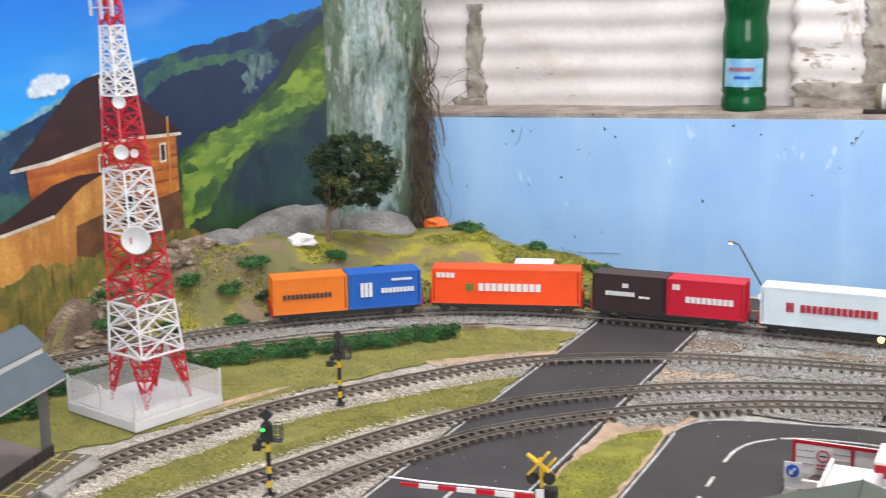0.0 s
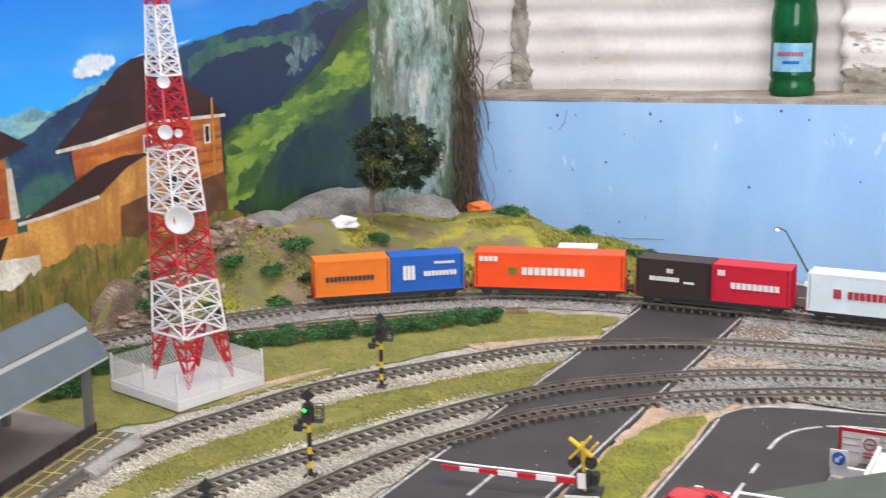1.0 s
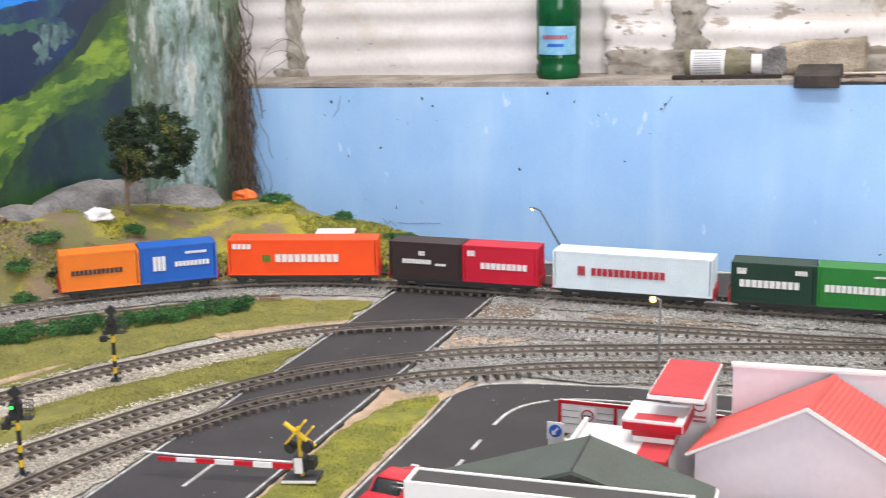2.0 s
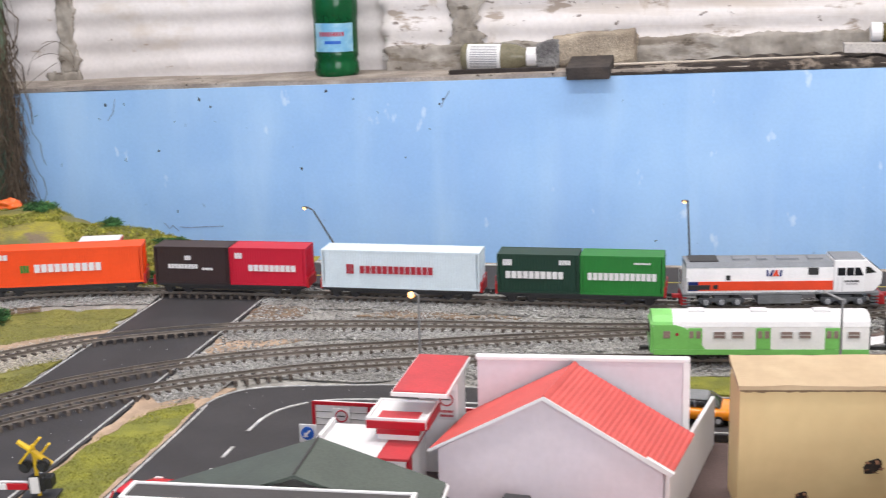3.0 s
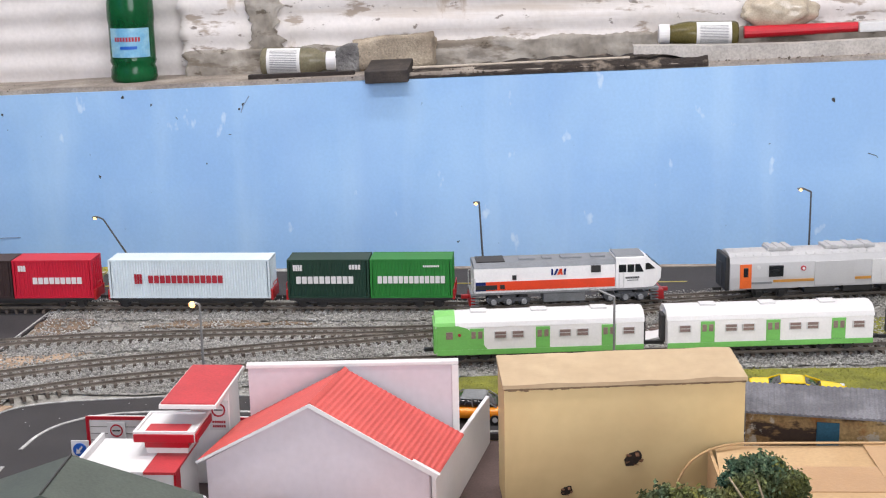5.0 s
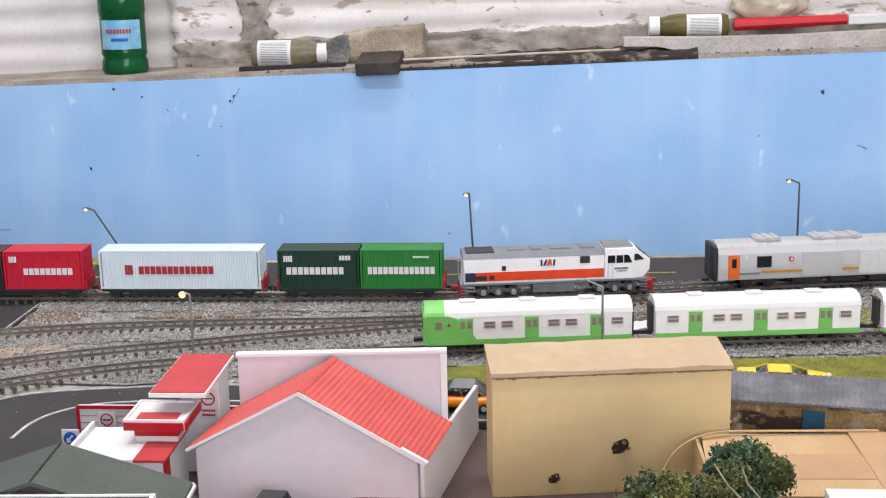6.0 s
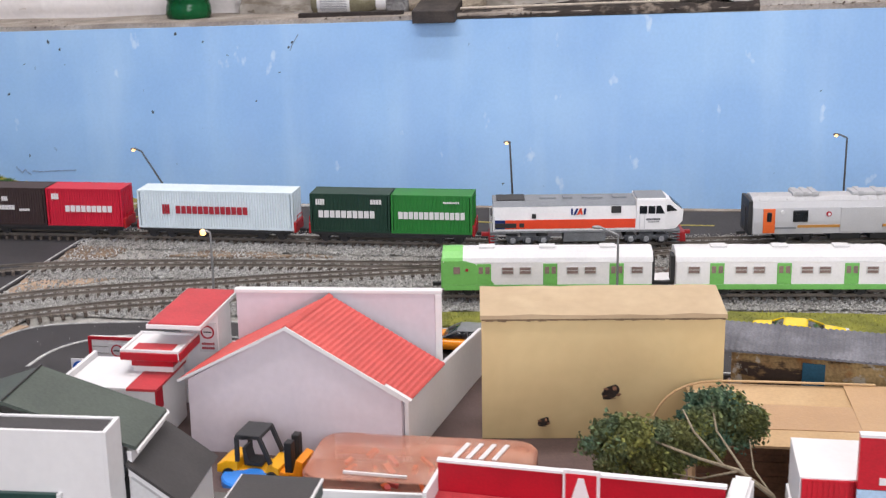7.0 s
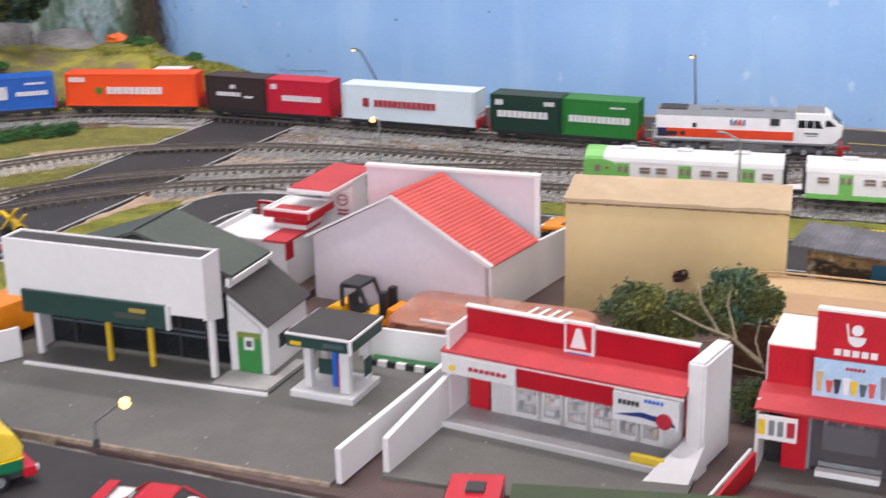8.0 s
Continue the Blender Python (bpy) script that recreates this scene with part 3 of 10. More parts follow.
tagged(rocks("ledge_crumbs", crumbs, crumb_sizes, "crumb"), "dark crumbs of dirt and plaster along the ledge", "debris", kind="stuff")



# ---- printed banner on the left wall ----
def print_colours(name, a, b, scale, rough=0.45):
    return mat(name, a, rough, 0.22, scale, 300, 0.02, col2=b)


def sky_material():
    m = mat("printed_sky", srgb(40, 140, 235), 0.4, 0.03, 5, 200, 0.0)
    nt = m.node_tree
    tc = next(n for n in nt.nodes if n.type == "TEX_COORD")
    sep = nt.nodes.new("ShaderNodeSeparateXYZ")
    mr = nt.nodes.new("ShaderNodeMapRange")
    mr.inputs[1].default_value, mr.inputs[2].default_value = 0.18, 0.30
    nz = nt.nodes.new("ShaderNodeTexNoise")
    nz.inputs["Scale"].default_value = 8
    mp = nt.nodes.new("ShaderNodeMapping")
    mp.inputs["Scale"].default_value = (1, 0.6, 3)
    cl = nt.nodes.new("ShaderNodeMapRange")
    cl.inputs[1].default_value, cl.inputs[2].default_value, cl.inputs[4].default_value = 0.55, 0.8, 0.35
    ramp = nt.nodes.new("ShaderNodeMixRGB")
    ramp.inputs[1].default_value, ramp.inputs[2].default_value = (*srgb(44, 168, 245), 1), (*srgb(8, 116, 216), 1)
    mx = nt.nodes.new("ShaderNodeMixRGB")
    mx.inputs[2].default_value = (*srgb(140, 190, 235), 1)
    nt.links.new(tc.outputs["Object"], sep.inputs[0])
    nt.links.new(sep.outputs[2], mr.inputs[0])
    nt.links.new(mr.outputs[0], ramp.inputs[0])
    nt.links.new(tc.outputs["Object"], mp.inputs[0])
    nt.links.new(mp.outputs[0], nz.inputs["Vector"])
    nt.links.new(nz.outputs["Fac"], cl.inputs[0])
    nt.links.new(cl.outputs[0], mx.inputs[0])
    nt.links.new(ramp.outputs[0], mx.inputs[1])
    nt.links.new(mx.outputs[0], nt.nodes["Principled BSDF"].inputs["Base Color"])
    return m


M["p_sky"] = sky_material()
M["p_cloud"] = print_colours("printed_cloud", srgb(235, 238, 242), srgb(200, 215, 232), 40)
M["p_haze"] = print_colours("printed_cloud_haze", srgb(160, 196, 232), srgb(128, 180, 230), 40)
M["p_navy"] = print_colours("printed_blue_shade", srgb(19, 38, 70), srgb(24, 46, 76), 20)
M["p_meadow"] = print_colours("printed_high_meadow", srgb(66, 108, 84), srgb(44, 82, 84), 30)
M["p_mid"] = print_colours("printed_mid_slope", srgb(50, 78, 40), srgb(34, 56, 42), 26)
M["p_far"] = print_colours("printed_far_hills", srgb(70, 120, 130), srgb(120, 175, 195), 16)
M["p_mount"] = print_colours("printed_mountain", srgb(22, 48, 92), srgb(34, 68, 98), 13)
M["p_dark"] = print_colours("printed_dark_slope", srgb(22, 40, 52), srgb(30, 58, 48), 20)
M["p_green"] = print_colours("printed_green_ridge", srgb(98, 132, 38), srgb(58, 92, 36), 22)
M["p_light"] = print_colours("printed_sunlit_grass", srgb(112, 142, 46), srgb(80, 114, 38), 26)
M["p_crag"] = layered(print_colours("printed_crag", srgb(110, 136, 132), srgb(70, 98, 104), 50), [(60, 0.50, 0.58, srgb(26, 46, 70), 0.9, (1, 1.6, 0.5), 0.7)])
M["p_roof"] = print_colours("printed_roof", srgb(62, 32, 28), srgb(48, 24, 24), 30)
M["p_wood"] = print_colours("printed_timber", srgb(196, 118, 44), srgb(150, 72, 28), 24)
M["p_tan"] = print_colours("printed_tan_wall", srgb(205, 150, 75), srgb(175, 120, 55), 30)
M["p_brown"] = print_colours("printed_brown_door", srgb(110, 72, 42), srgb(85, 55, 34), 60)
M["p_white"] = print_colours("printed_white", srgb(225, 220, 210), srgb(190, 182, 168), 40)
M["p_grass"] = print_colours("printed_dry_grass", srgb(142, 120, 60), srgb(100, 96, 46), 60)
M["p_black"] = print_colours("printed_shadow", srgb(30, 26, 24), srgb(45, 38, 32), 60)

layered(M["p_mount"], [(8, 0.46, 0.60, srgb(20, 40, 78), 0.9, (1, 1, 1.4), 0.2), (9, 0.53, 0.60, srgb(58, 104, 84), 0.75, (1, 0.8, 1.5), 2.0), (24, 0.57, 0.66, srgb(98, 132, 112), 0.5, (1, 0.6, 1.7), 6.0), (40, 0.55, 0.70, srgb(16, 30, 50), 0.6, (1, 1, 1), 3.0)])
layered(M["p_green"], [(10, 0.47, 0.56, srgb(44, 78, 34), 0.85, (1, 0.9, 1.0), 7.9), (14, 0.50, 0.58, srgb(138, 166, 52), 0.8, (1, 0.5, 2.0), 0.9), (20, 0.52, 0.62, srgb(46, 84, 30), 0.75, (1, 0.6, 1.8), 2.6), (60, 0.55, 0.68, srgb(60, 96, 30), 0.6, (1, 0.6, 1.5), 4.6)])
layered(M["p_light"], [(13, 0.50, 0.60, srgb(70, 106, 36), 0.8, (1, 0.7, 1.4), 5.9), (24, 0.50, 0.60, srgb(142, 166, 62), 0.6, (1, 0.5, 2.0), 0.9), (30, 0.54, 0.62, srgb(78, 116, 34), 0.7, (1, 0.5, 1.8), 1.6)])
layered(M["p_dark"], [(9, 0.50, 0.62, srgb(48, 84, 40), 0.8, (1, 1, 1), 1.2), (30, 0.56, 0.66, srgb(12, 22, 34), 0.7, (1, 1, 1), 3.2)])
layered(M["p_far"], [(18, 0.50, 0.62, srgb(40, 98, 104), 0.85, (1, 0.7, 1.6), 0.4), (28, 0.56, 0.64, srgb(150, 196, 190), 0.7, (1, 0.6, 1.6), 3.4)])
layered(M["p_wood"], [(30, 0.48, 0.58, srgb(150, 70, 30), 0.8, (1, 0.08, 3.2), 0.6), (55, 0.55, 0.62, srgb(90, 40, 20), 0.7, (1, 0.06, 3.0), 2.1), (16, 0.55, 0.66, srgb(222, 150, 70), 0.6, (1, 1, 1), 5.0)])
layered(M["p_tan"], [(26, 0.50, 0.60, srgb(160, 104, 52), 0.7, (1, 2.4, 0.3), 0.6), (12, 0.55, 0.66, srgb(226, 186, 118), 0.6, (1, 1, 1), 3.0)])
layered(M["p_roof"], [(60, 0.52, 0.62, srgb(40, 20, 20), 0.6, (1, 0.3, 2.5), 0.6)])
layered(M["p_grass"], [(50, 0.48, 0.58, srgb(96, 104, 44), 0.85, (1, 2.6, 0.4), 0.3), (70, 0.56, 0.62, srgb(56, 52, 26), 0.8, (1, 3.0, 0.4), 1.3), (18, 0.56, 0.64, srgb(186, 130, 52), 0.5, (1, 1, 1), 2.2)])
banner = thing("banner", "printed vinyl banner of green mountains, blue sky and wooden houses", "banner", Matrix.Identity(4))
layer = [0]


def printed(name, outline, material, soft=0.0):
    """A flat printed shape on the banner; points are along the wall and up."""
    layer[0] += 1
    pts = []
    for a, b in zip(outline, outline[1:] + outline[:1]):
        steps = max(1, int(math.dist(a, b) / 0.003)) if soft else 1
        for k in range(steps):
            y, z = a[0] + (b[0] - a[0]) * k / steps, a[1] + (b[1] - a[1]) * k / steps
            if soft:
                fray = [noise.noise((y * 50, z * 50, c)) + 0.55 * noise.noise((y * 170, z * 170, c)) for c in (layer[0], layer[0] + 40)]
                y, z = min(y + soft * fray[0], 1.2025), z + soft * fray[1]
            pts.append((y, min(z, 0.60)))
    x = -0.8500 + 0.00007 * layer[0]
    return part(name, prism(pts, "x", x - 0.0002, x), material, banner)


part("banner_sheet", prism([(0.1, -0.03), (1.203, -0.03), (1.203, 0.6), (0.1, 0.6)], "x", -0.8525, -0.8500), "p_sky", banner)
printed("far_hill", [(0.3, 0.12), (0.3, 0.19), (0.45, 0.165), (0.55, 0.18), (0.60, 0.197), (0.65, 0.205), (0.68, 0.20), (0.72, 0.215), (0.80, 0.235), (0.80, 0.10)], "p_far", 0.004)
for grow, tone in ((1.22, "p_haze"), (1.0, "p_cloud")):
    for cy, cz, cr in ((0.7095, 0.2292, 0.0058), (0.7155, 0.2345, 0.0068), (0.7235, 0.2368, 0.0072), (0.7325, 0.2362, 0.0074), (0.7415, 0.2350, 0.0068), (0.7485, 0.2362, 0.0052), (0.7200, 0.2300, 0.0062), (0.7300, 0.2305, 0.0064)):
        printed("cloud", [(cy + cr * 1.25 * grow * math.cos(k * math.tau / 22), cz + cr * grow * (0.9 + 0.1 * math.sin(5 * k)) * math.sin(k * math.tau / 22)) for k in range(22)], tone)
printed("cloud", [(0.756, 0.231), (0.79, 0.239), (0.83, 0.246), (0.87, 0.249), (0.83, 0.241), (0.79, 0.233)], "p_haze", 0.003)
printed("mountain", [(0.62, 0.09), (0.62, 0.175), (0.66, 0.192), (0.70, 0.205), (0.76, 0.222), (0.817, 0.237), (0.86, 0.243), (0.926, 0.254), (0.97, 0.257), (1.04, 0.266), (1.09, 0.275), (1.135, 0.279), (1.2025, 0.286), (1.2025, 0.05), (0.62, 0.05)], "p_mount", 0.003)
printed("mountain_meadow", [(0.856, 0.2265), (0.883, 0.2365), (0.948, 0.2425), (1.018, 0.2450), (1.046, 0.2425), (1.036, 0.2290), (0.999, 0.2330), (0.947, 0.2310), (0.890, 0.2220), (0.862, 0.2120)], "p_meadow", 0.005)
printed("mountain_shadow", [(0.862, 0.2100), (0.888, 0.2240), (0.947, 0.2330), (0.999, 0.2360), (1.030, 0.2330), (1.045, 0.20), (1.075, 0.2020), (1.10, 0.2160), (1.135, 0.2460), (1.16, 0.2560), (1.14, 0.15), (0.95, 0.11), (0.862, 0.13)], "p_navy", 0.006)
printed("mountain_shadow", [(1.07, 0.250), (1.10, 0.262), (1.15, 0.268), (1.2025, 0.280), (1.2025, 0.255), (1.15, 0.245), (1.11, 0.225)], "p_navy", 0.006)
for oy, oz, size in ((0, 0, 1.0), (0.020, 0.006, 0.6), (-0.014, -0.010, 0.55)):
    printed("crag", [(1.050 + oy + size * (y - 1.050), 0.219 + oz + size * (z - 0.219)) for y, z in ((1.027, 0.237), (1.047, 0.242), (1.070, 0.2335), (1.086, 0.2191), (1.072, 0.2150), (1.064, 0.2086), (1.056, 0.2150), (1.040, 0.1976), (1.036, 0.2085), (1.044, 0.2200))], "p_crag", 0.007)
printed("green_ridge", [(0.900, 0.06), (0.905, 0.145), (0.915, 0.1548), (0.959, 0.1668), (1.004, 0.1722), (1.042, 0.1865), (1.072, 0.1996), (1.101, 0.2133), (1.125, 0.2385), (1.157, 0.2557), (1.197, 0.2633), (1.2025, 0.264), (1.2025, 0.05)], "p_mid", 0.004)
printed("green_ridge", [(0.906, 0.07), (0.910, 0.145), (0.960, 0.1625), (1.006, 0.1680), (1.045, 0.1800), (1.085, 0.1930), (1.125, 0.2120), (1.160, 0.2350), (1.2025, 0.2480), (1.2025, 0.178), (1.131, 0.1564), (1.039, 0.1424), (1.001, 0.125), (0.953, 0.0847)], "p_green", 0.006)
printed("sunlit_slope", [(0.918, 0.1400), (0.976, 0.1570), (1.031, 0.1640), (1.090, 0.1790), (1.153, 0.1930), (1.2020, 0.2060), (1.2020, 0.1900), (1.121, 0.1690), (1.069, 0.1610), (1.021, 0.1500), (0.974, 0.1324), (0.940, 0.1290)], "p_light", 0.007)
printed("sunlit_slope", [(0.914, 0.1280), (0.950, 0.1330), (0.995, 0.1330), (0.972, 0.1180), (0.938, 0.1090), (0.922, 0.0900), (0.911, 0.0850)], "p_light", 0.007)
printed("dark_slope", [(0.940, 0.05), (0.955, 0.0860), (0.988, 0.1000), (1.002, 0.1230), (1.039, 0.1390), (1.079, 0.1490), (1.131, 0.1555), (1.175, 0.1700), (1.2025, 0.1790), (1.2025, 0.05)], "p_mid", 0.006)
printed("dark_slope", [(0.955, 0.05), (0.972, 0.0850), (1.000, 0.1000), (1.012, 0.1190), (1.045, 0.1335), (1.085, 0.1440), (1.135, 0.1515), (1.180, 0.1660), (1.2025, 0.1740), (1.2025, 0.05)], "p_dark", 0.006)
printed("house_roof", [(0.670, 0.166), (0.705, 0.19), (0.755, 0.229), (0.775, 0.236), (0.801, 0.239), (0.84, 0.218), (0.915, 0.171), (0.86, 0.172), (0.80, 0.176), (0.72, 0.167)], "p_roof")
printed("house_wall", [(0.690, 0.167), (0.695, 0.128), (0.905, 0.10), (0.903, 0.170), (0.86, 0.172), (0.80, 0.176), (0.72, 0.167)], "p_wood")
printed("house_trim", [(0.672, 0.164), (0.72, 0.165), (0.80, 0.174), (0.912, 0.169), (0.912, 0.172), (0.80, 0.178), (0.72, 0.169), (0.672, 0.167)], "p_white")
printed("window", [(0.785, 0.148), (0.797, 0.148), (0.797, 0.166), (0.785, 0.166)], "p_white")
printed("window_pane", [(0.787, 0.150), (0.795, 0.150), (0.795, 0.164), (0.787, 0.164)], "p_black")
printed("window", [(0.876, 0.146), (0.886, 0.146), (0.886, 0.165), (0.876, 0.165)], "p_white")
printed("window_pane", [(0.878, 0.148), (0.884, 0.148), (0.884, 0.163), (0.878, 0.163)], "p_black")
printed("annex_wall", [(0.632, 0.05), (0.632, 0.118), (0.721, 0.122), (0.775, 0.150), (0.80, 0.142), (0.845, 0.105), (0.845, 0.05)], "p_tan")
printed("annex_roof", [(0.622, 0.113), (0.66, 0.125), (0.72, 0.147), (0.755, 0.151), (0.795, 0.149), (0.76, 0.14), (0.721, 0.120), (0.66, 0.114)], "p_roof")
printed("annex_trim", [(0.622, 0.111), (0.66, 0.1125), (0.721, 0.118), (0.721, 0.121), (0.66, 0.1155), (0.622, 0.114)], "p_white")
printed("garage_door", [(0.745, 0.062), (0.748, 0.106), (0.795, 0.112), (0.795, 0.06)], "p_brown")
printed("dark_passage", [(0.812, 0.06), (0.815, 0.125), (0.835, 0.122), (0.835, 0.06)], "p_black")
printed("post", [(0.888, 0.07), (0.893, 0.07), (0.8915, 0.19), (0.8885, 0.19)], "p_tan")
printed("post", [(0.7915, 0.207), (0.7940, 0.207), (0.7945, 0.234), (0.7920, 0.234)], "p_white")
printed("house_foot", [(0.845, 0.05), (0.845, 0.11), (0.905, 0.115), (0.912, 0.05)], "p_brown")
printed("left_roof", [(0.40, 0.16), (0.46, 0.235), (0.52, 0.235), (0.583, 0.205), (0.640, 0.176), (0.60, 0.166), (0.5, 0.155)], "p_roof")
printed("left_wall", [(0.40, 0.05), (0.40, 0.16), (0.5, 0.155), (0.612, 0.168), (0.620, 0.115), (0.622, 0.05)], "p_wood")
printed("left_post", [(0.614, 0.118), (0.613, 0.160), (0.619, 0.160), (0.624, 0.118)], "p_white")
printed("left_base", [(0.40, 0.05), (0.40, 0.11), (0.632, 0.105), (0.632, 0.05)], "p_tan")
printed("left_opening", [(0.568, 0.086), (0.575, 0.102), (0.61, 0.105), (0.60, 0.088)], "p_black")
printed("white_fence", [(0.40, 0.05), (0.40, 0.088), (0.582, 0.088), (0.642, 0.084), (0.645, 0.05)], "p_white", 0.002)
printed("dry_grass", [(0.101, -0.028), (0.101, 0.060), (0.40, 0.060), (0.55, 0.066), (0.60, 0.064), (0.66, 0.072), (0.70, 0.080), (0.78, 0.072), (0.86, 0.078), (0.91, 0.075), (0.96, 0.058), (1.02, 0.03), (1.02, -0.028)], "p_grass", 0.008)


# ---- baseboard, roads, tracks ----
TRACK_A = [(-0.805, 0.40), (-0.832, 0.50), (-0.838, 0.58), (-0.826, 0.66), (-0.78, 0.75), (-0.715, 0.84), (-0.65, 0.90), (-0.59, 0.945), (-0.53, 0.972), (-0.45, 0.988), (-0.34, 0.993), (-0.1, 0.994), (0.06, 0.999), (0.19, 1.02), (0.32, 1.046), (0.60, 1.10), (0.95, 1.12)]
TRACK_B = [(-0.579, 0.252), (-0.618, 0.401), (-0.620, 0.499), (-0.602, 0.567), (-0.585, 0.626), (-0.564, 0.670), (-0.537, 0.712), (-0.506, 0.758), (-0.476, 0.799), (-0.436, 0.837), (-0.383, 0.867), (-0.332, 0.887), (-0.265, 0.902), (-0.159, 0.914), (-0.049, 0.921), (0.031, 0.931)]
TRACK_C = [(-0.521, 0.251), (-0.536, 0.400), (-0.530, 0.466), (-0.504, 0.537), (-0.473, 0.617), (-0.434, 0.691), (-0.405, 0.732), (-0.371, 0.762), (-0.335, 0.789), (-0.299, 0.811), (-0.241, 0.836), (-0.179, 0.856), (-0.117, 0.878), (-0.037, 0.901), (0.054, 0.929), (0.167, 0.982), (0.240, 1.012), (0.320, 1.036), (0.600, 1.075)]
TRACK_D = [(-0.474, 0.250), (-0.480, 0.420), (-0.469, 0.500), (-0.453, 0.557), (-0.432, 0.605), (-0.410, 0.650), (-0.381, 0.685), (-0.351, 0.715), (-0.320, 0.742), (-0.286, 0.763), (-0.229, 0.793), (-0.149, 0.819), (-0.072, 0.834), (0.019, 0.847), (0.100, 0.858), (0.245, 0.874), (0.337, 0.883), (0.600, 0.898), (0.950, 0.906)]
A_PTS, A_WAYS = spline(TRACK_A, 0.004)
NEAR_A = np.array([(p.x, p.y) for p in A_PTS])
BACK = 1.155


def smooth(t):
    t = min(1.0, max(0.0, t))
    return t * t * (3 - 2 * t)


def back_edge(x):
    return BACK + 0.035 * x + 0.004 * noise.noise((x * 14, 0, 0)) + (0.10 * smooth((-0.55 - x) / 0.2))


def off_a(x, y):
    """How far a place lies beyond the rear track, on the hill's side."""
    d = np.hypot(NEAR_A[:, 0] - x, NEAR_A[:, 1] - y)
    k = int(d.argmin())
    w = A_WAYS[k]
    side = -w.y * (x - NEAR_A[k, 0]) + w.x * (y - NEAR_A[k, 1])
    return float(d[k]) * (1 if side > 0 else -1)


def hill(x, y):
    d = off_a(x, y) - 0.026
    if d <= 0:
        return -0.003
    crest = float(np.interp(x, [-0.85, -0.74, -0.676, -0.635, -0.589, -0.544, -0.506, -0.462, -0.402, -0.34], [0.056, 0.055, 0.046, 0.043, 0.036, 0.031, 0.026, 0.016, 0.006, 0.003]))
    left = smooth((-0.64 - x) / 0.10)
    shelf = smooth((-0.800 - x) / 0.035) * smooth((0.90 - y) / 0.06)
    crest += left * (0.11 * max(0, 0.95 - y) - 0.14 * max(0, y - 1.0))
    z = max(0.0, crest) * smooth(d / (0.10 + 0.05 * smooth((-0.5 - x) / 0.2) - 0.07 * smooth((-0.74 - x) / 0.06)))
    if shelf > 0:
        bank = float(np.interp(y, [0.60, 0.64, 0.68, 0.72, 0.78, 0.90], [0.0, 0.008, 0.022, 0.036, 0.046, 0.056]))
        z = z * (1 - shelf) + shelf * bank * smooth(d / 0.012)
        z += shelf * 0.006 * noise.noise((x * 50, y * 50, 6))
    z += 0.0045 * noise.noise((x * 22, y * 22, 0)) * smooth(d / 0.03) + 0.0018 * noise.noise((x * 70, y * 70, 3)) * smooth(d / 0.02)
    return max(z, -0.0005 + 0.0)


def board_grid(x0, x1, y0, y1f, step, height, name, material, keep=None, skirt=0.03):
    nx = int((x1 - x0) / step)
    cols = []
    verts, faces = [], []
    for i in range(nx + 1):
        x = x0 + (x1 - x0) * i / nx
        ya, yb = y0(x), y1f(x)
        ny = max(2, int((yb - ya) / step))
        cols.append((len(verts), ny, ya, yb))
        for k in range(nyfix + 1):
            y = ya + (yb - ya) * k / nyfix
            verts.append((x, y, height(x, y)))
    for i in range(nx):
        for k in range(nyfix):
            a = i * (nyfix + 1) + k
            faces.append((a, a + nyfix + 1, a + nyfix + 2, a + 1))
    return verts, faces


nyfix = 190
v, f = board_grid(-0.855, 1.2, lambda x: 0.02, back_edge, 0.006, lambda x, y: -0.0100 if -0.098 < x < 0.221 and 0.499 < y < 0.706 else -0.0018 + 0.0009 * noise.noise((x * 60, y * 60, 0)) + 0.0007 * noise.noise((x * 170, y * 170, 0)), "g", "gravel")
ground = tagged(raw("ground", v, f, "gravel", smooth=True), "grey gravel scenery base of the model railway", "ground", kind="structure")
bm = prism([(-0.862, 0.0), (1.2, 0.0)] + [(x, back_edge(x) - 0.001) for x in np.linspace(1.2, -0.862, 60)], "z", -0.04, -0.005)
tagged(part("baseboard", bm, "card", None), "plywood baseboard with a pale cut edge", "baseboard", kind="structure")

nyfix = 70
v, f = board_grid(-0.853, -0.335, lambda x: float(np.interp(x, [-0.853, -0.80, -0.74, -0.68, -0.60, -0.53, -0.45, -0.335], [0.44, 0.66, 0.78, 0.875, 0.945, 0.975, 1.000, 1.005])) + 0.014, back_edge, 0.005,
                  lambda x, y: hill(x, y) - 0.0006, "hill", "grass")
M["hill"] = layered(mat("hill_moss", (0.36, 0.315, 0.040), 0.95, 0.4, 24, 700, 0.9, col2=(0.20, 0.18, 0.05), mixlo=0.40, mixhi=0.56, dist=0.0015),
                    [(11, 0.45, 0.53, (0.145, 0.14, 0.06), 0.9, (1, 1, 1), 0.4), (13, 0.50, 0.57, (0.19, 0.14, 0.095), 0.95, (1, 1, 1), 2.3), (55, 0.62, 0.70, (0.07, 0.05, 0.035), 0.7, (1, 1, 1), 4.4)])
tagged(raw("hillside", v, f, "hill", smooth=True), "low hill covered in yellow-green moss scatter and bare earth", "hill", kind="structure")

